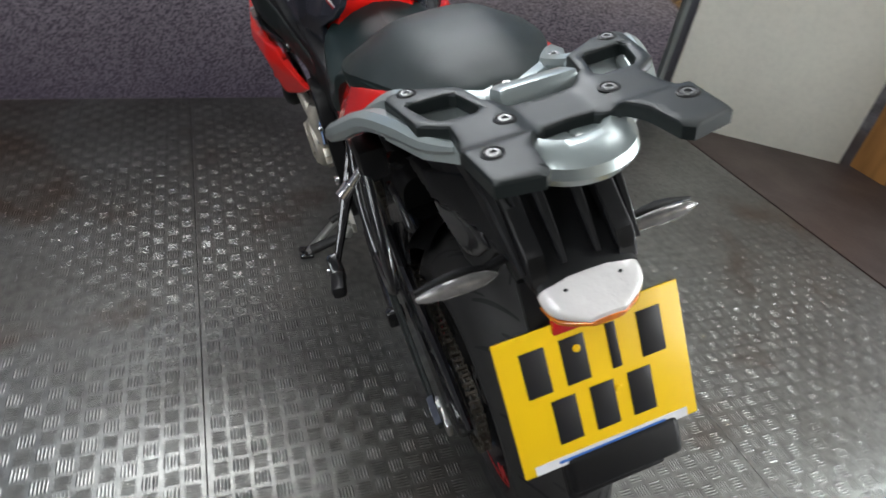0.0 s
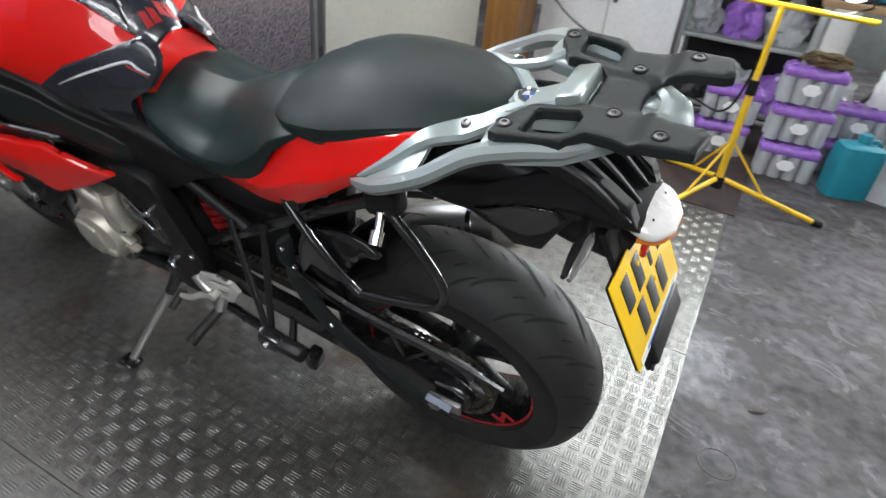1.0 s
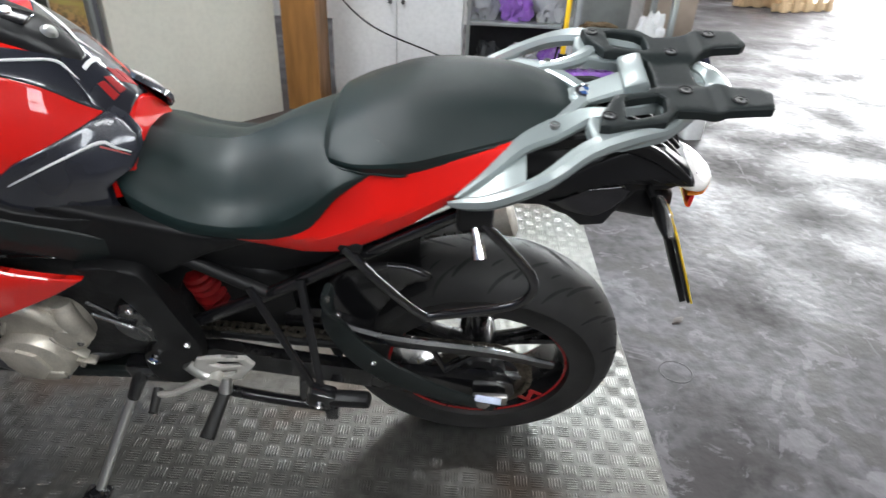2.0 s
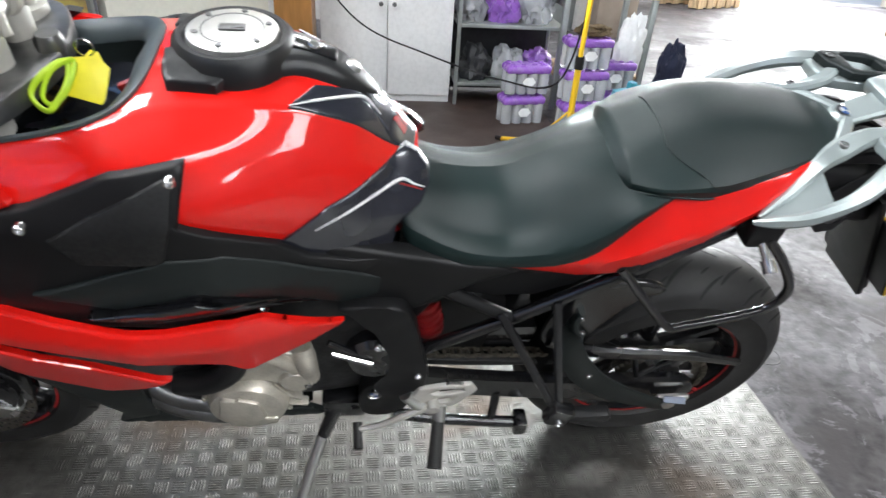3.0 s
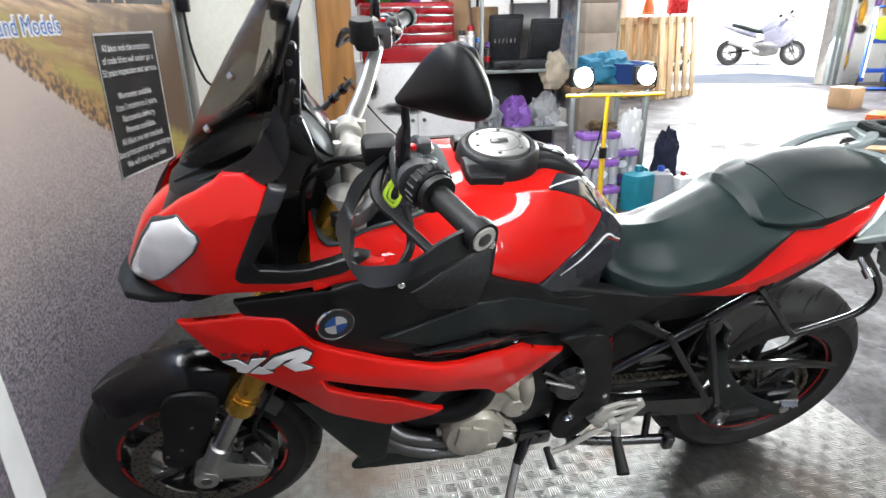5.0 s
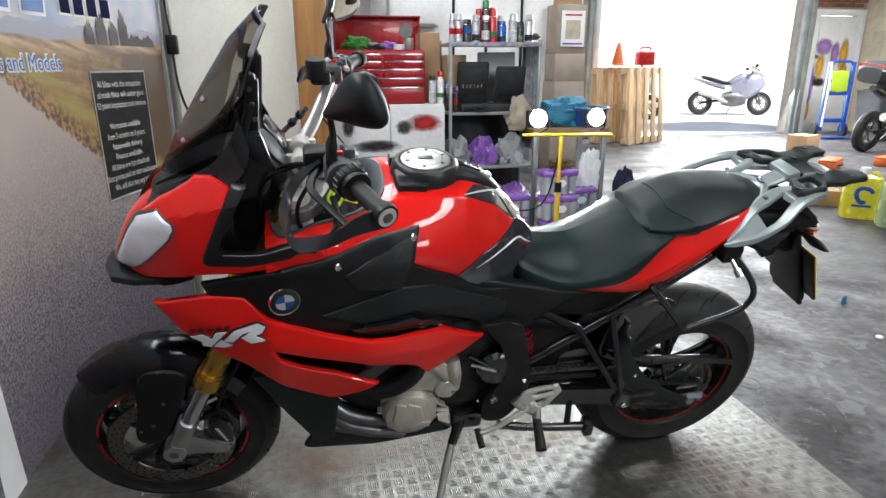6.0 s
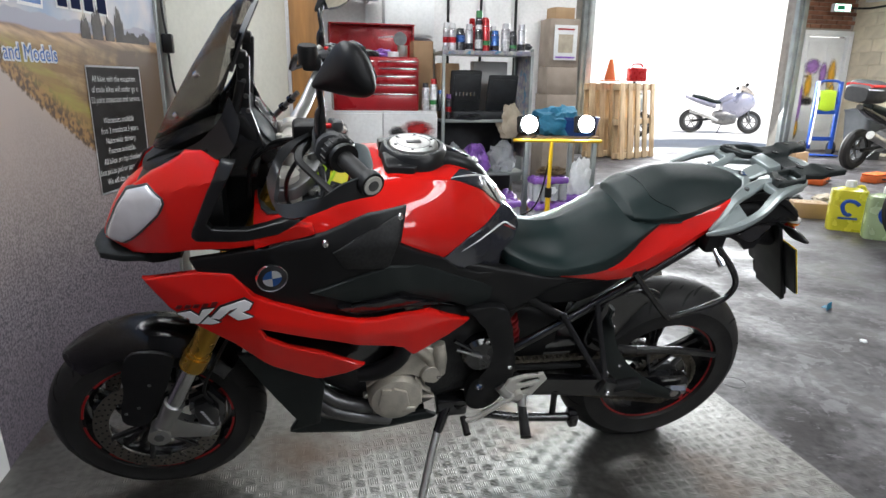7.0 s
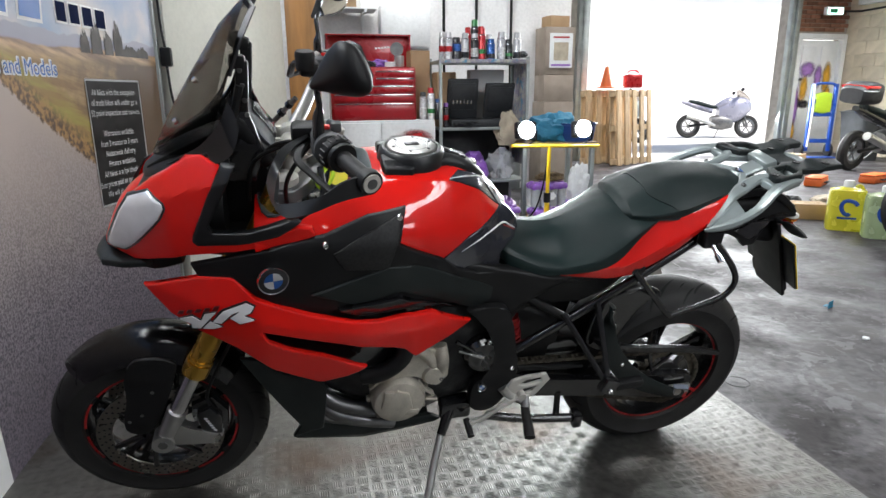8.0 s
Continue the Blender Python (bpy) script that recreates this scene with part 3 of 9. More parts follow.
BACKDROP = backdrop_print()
bm = bmesh.new()
ys = np.linspace(-3.2, 1.63, 60)
front = [[bm.verts.new((bow(y), y, z)) for z in (0.004, 0.8, 1.6, 2.35)] for y in ys]
back = [[bm.verts.new((bow(y) - 0.006, y, z)) for z in (0.004, 0.8, 1.6, 2.35)] for y in ys]
for a, b, s in [(front[i], front[i + 1], 1) for i in range(59)] + [(back[i], back[i + 1], -1) for i in range(59)]:
    for k in range(3):
        bm.faces.new((a[k], b[k], b[k + 1], a[k + 1]) if s > 0 else (a[k + 1], b[k + 1], b[k], a[k]))
for i in range(59):
    for k, (lo, hi) in ((0, (front, back)), (3, (back, front))):
        bm.faces.new((lo[i][k], hi[i][k], hi[i + 1][k], lo[i + 1][k]))
for e in (0, 59):
    for k in range(3):
        bm.faces.new((front[e][k], front[e][k + 1], back[e][k + 1], back[e][k]))
backdrop = thing("printed_backdrop", "large printed banner of a country road under a cloudy sky", "banner")
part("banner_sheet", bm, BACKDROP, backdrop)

# cream board beside the backdrop, wood post, outer walls
A0, A1 = Vector((-1.72, 1.70, 0)), Vector((-1.17, 2.42, 0))
ang = math.degrees(math.atan2(A1.y - A0.y, A1.x - A0.x))
mid = (A0 + A1) / 2
structure("partition", boxed((0, 0.03, 1.4), ((A1 - A0).length, 0.06, 2.8), pose(mid.x, mid.y, 0, 0, 0, ang), 0.003), CREAM, "cream painted board partition with scuffs", "partition")
structure("door_post", boxed((-1.05, 2.62, 1.4), (0.2, 0.3, 2.8), bevel=0.006), WOOD, "varnished brown wooden post at the partition's end", "post")

H = 3.75


def wall_with_openings(name, a, b, thick, height, holes, mat, label):
    """A wall from a to b on plan, with openings (from, to along the wall, sill, head) going through it."""
    a, b = Vector((*a, 0)), Vector((*b, 0))
    d = b - a
    m = Matrix.Translation(a) @ pose(0, 0, 0, 0, 0, math.degrees(math.atan2(d.y, d.x)))
    out, at = [], 0.0
    for lo, hi, sill, head in sorted(holes):
        if lo > at:
            out.append(boxed(((at + lo) / 2, 0, height / 2), (lo - at, thick, height), m))
        if sill > 0:
            out.append(boxed(((lo + hi) / 2, 0, sill / 2), (hi - lo, thick, sill), m))
        out.append(boxed(((lo + hi) / 2, 0, (head + height) / 2), (hi - lo, thick, height - head), m))
        at = hi
    if at < d.length:
        out.append(boxed(((at + d.length) / 2, 0, height / 2), (d.length - at, thick, height), m))
    return structure(name, joined(*out), mat, label, "wall")


# south wall is unseen; both grey walls are kept dark to cut bounce
wall_with_openings("wall_west", (-2.5, -4.9), (-2.5, 5.7), 0.2, H, [(3.45, 5.55, 2.6, 3.5)], GREYWALL, "unseen dark grey workshop wall on the south side behind the banner")
wall_with_openings("wall_south", (-2.6, -5.0), (9.2, -5.0), 0.2, H, [(4.0, 6.4, 2.2, 3.6)], GREYWALL, "unseen dark grey workshop wall on the south side")
wall_with_openings("wall_back", (-2.4, 5.6), (2.15, 5.6), 0.2, H, [], WHITEWALL, "whitewashed wall behind the tool store")
wall_with_openings("wall_return", (2.05, 5.7), (2.05, 8.4), 0.2, H, [], WHITEWALL, "whitewashed return wall")
wall_with_openings("wall_far", (1.95, 8.4), (9.2, 8.4), 0.2, H, [(1.78, 5.72, 0, 3.1), (5.98, 6.98, 0, 2.1)], MORTAR, "mortar bed of the brick wall beside the roller door")
wall_with_openings("wall_east", (9.1, -4.9), (9.1, 8.3), 0.2, H, [], PALEBLOCK, "pale yellow painted blockwork wall")
# unseen dark ceiling that shuts out the sun; roof lights through it, on steel beams
holes = [(-1.4, 1.0, -4.1, -3.3), (5.85, 7.35, 4.2, 5.0), (-1.65, -0.15, 0.8, 1.6), (0.75, 3.15, -3.0, -2.2), (2.05, 3.55, 3.2, 4.0), (-0.75, 0.75, 4.0, 4.8)]
cuts_x = sorted({-2.6, 9.2, *[h[0] for h in holes], *[h[1] for h in holes]})
cuts_y = sorted({-5.1, 8.5, *[h[2] for h in holes], *[h[3] for h in holes]})
out = []
for x0, x1 in zip(cuts_x, cuts_x[1:]):
    for y0, y1 in zip(cuts_y, cuts_y[1:]):
        if not any(h[0] <= x0 < h[1] and h[2] <= y0 < h[3] for h in holes):
            out.append(boxed(((x0 + x1) / 2, (y0 + y1) / 2, H + 0.06), (x1 - x0, y1 - y0, 0.12)))
structure("ceiling", joined(*out), CEIL, "unseen dark grey ceiling with roof lights", "ceiling")
for n, yb in enumerate((-3.2, -0.4, 2.4, 5.2)):
    structure("beam", joined(boxed((3.3, yb, H - 0.09), (11.6, 0.12, 0.012)), boxed((3.3, yb, H - 0.01), (11.6, 0.12, 0.012)), boxed((3.3, yb, H - 0.05), (11.6, 0.012, 0.08))), CEIL, "grey steel ceiling beam", "beam")
for x0, x1, y0, y1 in holes:
    bars = [boxed((x0 + (x1 - x0) * k / 6, (y0 + y1) / 2, H - 0.02), (0.03, y1 - y0, 0.05)) for k in range(1, 6)] + [boxed(((x0 + x1) / 2, (y0 + y1) / 2, H - 0.02), (x1 - x0, 0.03, 0.05))]
    rl = structure("roof_light", joined(*bars), CEIL, "unseen roof light with glazing bars, lit by an area lamp", "window")
    # opaque pane shuts the sun out; the area lamp under it gives the light
    part("roof_pane", boxed(((x0 + x1) / 2, (y0 + y1) / 2, H + 0.11), (x1 - x0 + 0.1, y1 - y0 + 0.1, 0.02)), WHITEWALL, rl)
# unseen paned windows high in the walls, placed to suit tank and plate reflections
FRAMEW = material("white_window_paint", (0.5, 0.5, 0.5), 0.5, 0, 0.1, 6, 60, 0.0005)


def paned_window(name, m, wide, high, nx, nz, label):
    """Frame, glazing bars and panes; m puts its middle in the opening, facing along its y."""
    win = tagged(part(name, joined(boxed((0, 0, high / 2 - 0.03), (wide, 0.08, 0.06)), boxed((0, 0, 0.03 - high / 2), (wide, 0.08, 0.06)), boxed((wide / 2 - 0.03, 0, 0), (0.06, 0.08, high - 0.12)), boxed((0.03 - wide / 2, 0, 0), (0.06, 0.08, high - 0.12))), FRAMEW), label, "window", "", "structure")
    win.matrix_world = m
    for k in range(1, nx):
        part("glazing_bar", boxed((wide * (k / nx - 0.5), 0, 0), (0.04, 0.06, high - 0.12)), FRAMEW, win)
    for k in range(1, nz):
        part("glazing_rail", boxed((0, 0.004, high * (k / nz - 0.5)), (wide - 0.12, 0.05, 0.04)), FRAMEW, win)
    return win


paned_window("window_1", pose(2.6, -4.9, 2.9), 2.4, 1.4, 5, 3, "unseen paned window placed high in the grey wall")
paned_window("window_2", pose(-2.4, -0.4, 3.05, 0, 0, 90), 2.1, 0.9, 4, 1, "unseen paned window placed above the banner")
# roller door: side posts, rolled shutter under the lintel
STEELGREY = material("galvanised_steel", (0.36, 0.39, 0.38), 0.45, 0.6, 0.2, 6, 80, 0.0005)
for n, x in enumerate((3.62, 7.76)):
    structure("door_jamb", joined(boxed((x, 8.24, 1.6), (0.2, 0.1, 3.2), bevel=0.006), boxed((x, 8.17, 1.6), (0.07, 0.05, 3.2), bevel=0.004)), STEELGREY, "galvanised steel roller door post", "door post")
slats = [boxed((5.7, 8.2, 3.06 + 0.075 * k), (3.95, 0.02, 0.07), bevel=0.008) for k in range(8)]
structure("roller_shutter", joined(*slats), STEELGREY, "raised steel roller shutter", "roller door")

# white wall added across the yard so the door's opening burns out
yard = thing("yard_backdrop", "added white wall across the yard, bright behind the roller door", "building", pose(9.0, 21.0, 0))
RENDERW = material("white_render", (0.85, 0.84, 0.82), 0.85, 0, 0.05, 1, 20, 0.002)
part("wall", boxed((0, 0, 3.4), (40, 0.3, 6.8)), RENDERW, yard)
part("roof", boxed((0, 1.0, 6.95), (40.6, 3.0, 0.25), pose(0, 0, 0, 8, 0, 0)), STEELGREY, yard)


# ---- the motorcycle, built upright (u: to its tail, v: to its right, w: up) and leant on its side stand ----
bike = thing("motorcycle", "glossy red and black sport touring motorcycle leaning on its stand", "motorcycle", pose(0, 0.075, 0, 16.5, 0, 0))


def bp(name, bm, mat, parent=bike, label="", sharp=38):
    return part(name, bm, mat, parent, label, True, sharp)


def both(name, maker, mat, parent=bike, label="", sharp=38):
    """The same part on both flanks; maker(side) gives the mesh."""
    return [bp(name, maker(s), mat, parent, label, sharp) for s in (-1, 1)]


def interp(u, us, hs):
    return float(np.interp(u, us, hs))


# ---- wheels ----
def wheel(name, c, r, width, rim_r, spokes, label, steer=None):
    w = bp(name, joined(
        lathed([(rim_r + 0.004, -width * 0.36), (rim_r - 0.014, -width * 0.36), (rim_r - 0.026, -width * 0.2), (rim_r - 0.03, 0), (rim_r - 0.026, width * 0.2),
                (rim_r - 0.014, width * 0.36), (rim_r + 0.004, width * 0.36), (rim_r - 0.004, 0)], c, 72, closed=True),
        lathed([(0.012, -0.055), (0.04, -0.055), (0.045, -0.03), (0.045, 0.03), (0.04, 0.055), (0.012, 0.055)], c, 32, closed=True)), RIM, bike, label)
    prof = []
    for k in range(17):
        a = math.pi * (k / 16 - 0.5)
        prof.append((rim_r - 0.003 + (r - rim_r + 0.003) * max(0.0, math.cos(a)) ** 0.75, width / 2 * math.sin(a) * (1.0 if abs(k - 8) < 7 else 0.86)))
    prof.append((rim_r - 0.012, width * 0.3))
    prof.append((rim_r - 0.012, -width * 0.3))
    tyre = bp("tyre", lathed(prof, c, 96, closed=True), RUBBER, w, "part-worn black road tyre")
    for s in (-1, 1):
        for k in range(10):
            a0, a1 = 2 * math.pi * (k + (0.06 if c[0] < -1 else 0.01)) / 10, 2 * math.pi * (k + (0.8 if c[0] < -1 else 0.97)) / 10
            b = bmesh.new()
            rows = []
            for q in range(9):
                a = a0 + (a1 - a0) * q / 8
                rows.append([b.verts.new((c[0] + rr * math.cos(a), c[1] + s * (width * 0.36 + 0.0018), c[2] + rr * math.sin(a))) for rr in (rim_r - 0.0125, rim_r - 0.006)])
                rows[-1] += [b.verts.new((c[0] + rr * math.cos(a), c[1] + s * (width * 0.362 - 0.004), c[2] + rr * math.sin(a))) for rr in (rim_r - 0.006, rim_r - 0.0125)]
            for p, q2 in zip(rows, rows[1:]):
                for i in range(4):
                    b.faces.new((p[i], p[(i + 1) % 4], q2[(i + 1) % 4], q2[i]))
            b.faces.new(rows[0])
            b.faces.new(rows[-1][::-1])
            bp("rim_stripe", b, REDTAPE, w, "red rim tape" if k == 0 else "")
    for k in range(spokes):
        a = 2 * math.pi * (k + 0.25) / spokes
        for da in (-0.13, 0.13):
            b = tubed([(c[0] + 0.035 * math.cos(a), c[1], c[2] + 0.035 * math.sin(a)), (c[0] + 0.5 * rim_r * math.cos(a + da * 0.6), c[1], c[2] + 0.5 * rim_r * math.sin(a + da * 0.6)),
                       (c[0] + (rim_r - 0.02) * math.cos(a + da), c[1], c[2] + (rim_r - 0.02) * math.sin(a + da))], [0.016, 0.012, 0.013], seg=8, flat=(1, 1.4, 1))
            bp("spoke", b, RIM, w)
    return w, tyre


RC, RR = (-0.02, 0.0, 0.312), 0.312
FC, FR = (-1.517, 0.0, 0.302), 0.28
rear, rear_tyre = wheel("rear_wheel", RC, RR, 0.186, 0.205, 5, "black cast rear wheel with red rim tape")
front, front_tyre = wheel("front_wheel", FC, FR, 0.118, 0.2, 5, "black cast front wheel with red rim tape")


def grooves(c, r, width, rim_r, count):
    """Dark strips laid on the tyre's crown and shoulders as long slanting tread grooves, in two lengths."""
    for s in (-1, 1):
        for k in range(count):
            for t0, t1, lag, broad in ((0.03, 0.3, 0.0, 0.0062), (0.2, 0.42, 0.5, 0.005), (0.12, 0.2, 0.75, 0.004)):
                a0 = 2 * math.pi * (k + lag + (0.5 if s > 0 else 0)) / count
                b = bmesh.new()
                rows = []
                for q in range(9):
                    t = q / 8
                    x = s * (t0 + (t1 - t0) * t) * width
                    sv = min(1, abs(x) / (width / 2))
                    rr = rim_r - 0.003 + (r - rim_r + 0.003) * math.sqrt(max(0, 1 - sv * sv)) ** 0.75 + 0.0009
                    a = a0 + (0.30 * t - 0.08 * t * t) * (t1 - t0) / 0.27
                    wd = broad * (0.25 + 0.75 * math.sin(math.pi * min(1, 0.12 + 0.8 * t))) / r
                    rows.append([b.verts.new((c[0] + rr * math.cos(a + d), c[1] + x, c[2] + rr * math.sin(a + d))) for d in (-wd, wd)])
                for p, q2 in zip(rows, rows[1:]):
                    b.faces.new((p[0], p[1], q2[1], q2[0]))
                yield b


# near-black stands for the shade inside the grooves, which are not cut
GROOVE = material("groove_shade", (0.006, 0.006, 0.006), 0.9, 0, 0.2, 20, 100)
for tyre, c, r, wd, rim, n in ((rear_tyre, RC, RR, 0.186, 0.205, 16), (front_tyre, FC, FR, 0.118, 0.2, 16)):
    bp("tread_groove", joined(*grooves(c, r, wd, rim, n)), GROOVE, tyre)["kind"] = "stuff"

# front brake: discs, calipers
for s in (-1, 1):
    y = s * 0.068
    b = lathed([(0.121, y - 0.0025), (0.16, y - 0.0025), (0.16, y + 0.0025), (0.121, y + 0.0025)], FC, 72, closed=True)
    disc = bp("brake_disc", b, DISC, front, "drilled steel brake disc")
    # black pins stand in for the drilled holes, their darkness put into the colour
    b = bmesh.new()
    for k in range(40):
        for q, rr in enumerate((0.128, 0.14, 0.152)):
            a = 2 * math.pi * (k + q * 0.33) / 40
            rod(b, (FC[0] + rr * math.cos(a), y - 0.0029, FC[2] + rr * math.sin(a)), (FC[0] + rr * math.cos(a), y + 0.0029, FC[2] + rr * math.sin(a)), 0.0032, 7)
    bp("drilled_hole", b, INK, disc)["kind"] = "stuff"
    for k in range(6):
        a = 2 * math.pi * k / 6
        bp("disc_carrier", rod(bmesh.new(), (FC[0] + 0.045 * math.cos(a), y, FC[2] + 0.045 * math.sin(a)), (FC[0] + 0.125 * math.cos(a + 0.25), y, FC[2] + 0.125 * math.sin(a + 0.25)), 0.008, 8), GLOSSBLACK, disc)
    cal = bp("brake_caliper", joined(prism([(-1.427, 0.405), (-1.372, 0.43), (-1.338, 0.372), (-1.345, 0.305), (-1.387, 0.293), (-1.412, 0.327), (-1.43, 0.362)], y - 0.02, y + 0.02, 0.006), prism([(-1.412, 0.395), (-1.376, 0.412), (-1.352, 0.37), (-1.357, 0.315), (-1.386, 0.307), (-1.404, 0.333), (-1.418, 0.362)], y + s * 0.018, y + s * 0.042, 0.009)), GLOSSBLACK, bike, "black front brake caliper")
    for bx, bz in ((-1.419, 0.388), (-1.392, 0.302)):
        bp("caliper_bolt", lathed([(0.0, y + s * 0.03), (0.006, y + s * 0.03), (0.006, y + s * 0.015)], (bx, 0, bz), 12), STEEL, cal)
    for k in range(6):
        bp("caliper_mark", boxed((0, 0, 0), (0.009, 0.0012, 0.0045), pose(-1.392 + 0.0038 * k, y + s * 0.0424, 0.377 - 0.009 * k, 0, 22, 0), 0.0004, 1), WHITEINK, cal)

# fork legs: gold stanchion tube, bright slider, cast foot
RAKE = Vector((math.sin(radians(26)), 0, math.cos(radians(26))))
for s in (-1, 1):
    foot = Vector((FC[0] + 0.012, s * 0.1, FC[2] + 0.01))
    up = RAKE
    top = foot + up * 0.815
    leg = bp("fork_leg", tubed([foot + up * 0.255, top], 0.028, seg=20, smooth=False), GOLD, bike, "gold anodised upside-down fork tube")
    bp("fork_collar", joined(tubed([foot + up * 0.245, foot + up * 0.285], 0.0325, seg=20, smooth=False), tubed([foot + up * 0.29, foot + up * 0.298], 0.0305, seg=20, smooth=False)), GOLD, leg)
    bp("fork_slider", tubed([foot + up * 0.04, foot + up * 0.25], 0.0215, seg=20, smooth=False), CHROME, leg, "polished fork slider")
    foot_bm = joined(tubed([foot + Vector((0, -0.024, 0)), foot + Vector((0, 0.024, 0))], 0.028, seg=20, smooth=False),
                     tubed([foot + up * 0.0, foot + up * 0.11], [0.022, 0.0265], seg=16, smooth=False),
                     prism([(foot.x + 0.0, foot.z - 0.012), (foot.x + 0.13, foot.z - 0.028), (foot.x + 0.15, foot.z + 0.0), (foot.x + 0.06, foot.z + 0.04), (foot.x + 0.03, foot.z + 0.08)], s * 0.1 - 0.014, s * 0.1 + 0.014, 0.004))
    bp("fork_foot", foot_bm, ALU, leg, "cast aluminium fork foot")
    bp("axle_nut", lathed([(0, s * 0.126), (0.013, s * 0.126), (0.015, s * 0.12), (0.015, s * 0.09)], (foot.x, 0, foot.z), 6), STEEL, leg)
    bp("fork_guard", prism([(-1.535, 0.572), (-1.447, 0.558), (-1.45, 0.515), (-1.476, 0.443), (-1.536, 0.33), (-1.596, 0.346), (-1.573, 0.456), (-1.57, 0.51)], s * 0.076, s * 0.088, 0.004, True), BLACK, leg, "broad black fork guard")
    for bx, bz in ((-1.511, 0.4665), (-1.548, 0.392), (-1.581, 0.374)):
        bp("guard_rivet", lathed([(0, s * 0.0905), (0.004, s * 0.09), (0.005, s * 0.087)], (bx, 0, bz), 10), STEEL, leg)
    bp("brake_hose", tubed([foot + up * 0.62 + Vector((0.05, s * 0.02, 0)), foot + up * 0.4 + Vector((0.05, s * 0.02, 0)), (FC[0] + 0.14, s * 0.1, FC[2] + 0.16), (FC[0] + 0.15, s * 0.095, FC[2] + 0.09)], 0.0045, seg=8), BLACK, leg)

# front mudguard: arched over the tyre
bm = bmesh.new()
rows = []
for q in range(25):
    a = radians(132 - 92 * q / 24)
    r0 = FR + 0.022 + 0.012 * math.sin(math.pi * q / 24)
    hw = 0.078 * min(1.0, 0.62 + q / 9)
    row = []
    for k in range(13):
        b = -1 + 2 * k / 12
        rr = r0 - 0.062 * abs(b) ** 2.6
        row.append(bm.verts.new((FC[0] + rr * math.cos(a), hw * b, FC[2] + rr * math.sin(a))))
    rows.append(row)
for a, b in zip(rows, rows[1:]):
    for k in range(12):
        bm.faces.new((a[k], a[k + 1], b[k + 1], b[k]))
bmesh.ops.solidify(bm, geom=bm.faces[:], thickness=0.004)
bp("front_mudguard", bm, GLOSSBLACK, bike, "glossy black front mudguard")

# ---- fairing ----
def h_low(u, w):
    return interp(u, [-1.46, -1.35, -1.21, -1.0, -0.87, -0.70], [0.148, 0.195, 0.243, 0.262, 0.243, 0.172]) - max(0, w - 0.72) * 0.15


def h_black(u, w):
    return interp(u, [-1.36, -1.18, -1.07, -0.95, -0.88, -0.8, -0.7, -0.6], [0.165, 0.222, 0.232, 0.23, 0.218, 0.186, 0.16, 0.14]) - max(0, 0.8 - w) * 0.12 - max(0, w - 0.94) * 0.5


LOW = [(-1.46, 0.825), (-1.34, 0.86), (-1.265, 0.866), (-1.22, 0.822), (-1.175, 0.805), (-1.095, 0.78), (-1.025, 0.765), (-0.955, 0.755), (-0.885, 0.757), (-0.825, 0.748),
       (-0.71, 0.677), (-0.765, 0.648), (-0.86, 0.616), (-0.89, 0.655), (-0.92, 0.668), (-1.045, 0.703), (-1.14, 0.725), (-1.212, 0.742), (-1.2, 0.712), (-1.155, 0.685),
       (-1.08, 0.662), (-0.98, 0.612), (-1.025, 0.585), (-1.09, 0.562), (-1.135, 0.583), (-1.195, 0.613), (-1.275, 0.68), (-1.365, 0.728), (-1.41, 0.757)]


def h_side(u, w):
    # a long crease runs down the fairing from its nose to its tail
    ridge = interp(u, [-1.46, -1.3, -1.15, -1.0, -0.7], [0.835, 0.79, 0.755, 0.735, 0.69])
    return h_low(u, w) + 0.006 - abs(w - ridge) * (0.12 if w > ridge else 0.2)


both("side_fairing", lambda s: shell(LOW, h_side, 0.014, s, 0.0055, 0.012, smooth=False), RED, bike, "glossy red lower side fairing", 16)

HEAD = [(-1.543, 0.88), (-1.5, 0.955), (-1.462, 1.024), (-1.438, 1.042), (-1.408, 1.066), (-1.348, 1.103), (-1.334, 1.116), (-1.3, 1.122), (-1.266, 1.106), (-1.29, 1.05), (-1.318, 0.99), (-1.333, 0.955), (-1.322, 0.944), (-1.225, 0.956),
        (-1.16, 0.972), (-1.12, 0.99), (-1.09, 0.985), (-1.085, 0.965), (-1.15, 0.945), (-1.225, 0.934), (-1.353, 0.91), (-1.475, 0.868), (-1.5, 0.874)]


def h_face(u, w):
    # flat cheek, folded along a line from the lamp's corner to the screen
    fold = interp(u, [-1.5, -1.4, -1.3, -1.2], [1.0, 1.035, 1.07, 1.1])
    base = interp(u, [-1.545, -1.5, -1.45, -1.38, -1.25, -1.1, -0.95, -0.88], [0.045, 0.085, 0.122, 0.163, 0.2, 0.216, 0.203, 0.19])
    return base - max(0, w - fold) * 0.75 - max(0, min(fold, w) - 0.98) * 0.12 - max(0, 0.93 - w) * 0.12


both("front_fairing", lambda s: shell(HEAD, h_face, 0.016, s, 0.005, 0.012, smooth=False), RED, bike, "glossy red headlamp fairing", 16)

BLK = [(-1.35, 0.887), (-1.271, 0.912), (-1.153, 0.949), (-1.064, 0.967), (-0.972, 0.999), (-0.888, 1.008), (-0.896, 0.972), (-0.904, 0.935), (-0.844, 0.897), (-0.796, 0.867), (-0.755, 0.83), (-0.695, 0.805),
       (-0.612, 0.795), (-0.62, 0.745), (-0.645, 0.708), (-0.71, 0.712), (-0.79, 0.735), (-0.86, 0.748), (-0.95, 0.73), (-1.06, 0.745), (-1.18, 0.785), (-1.235, 0.81), (-1.27, 0.85), (-1.335, 0.852)]
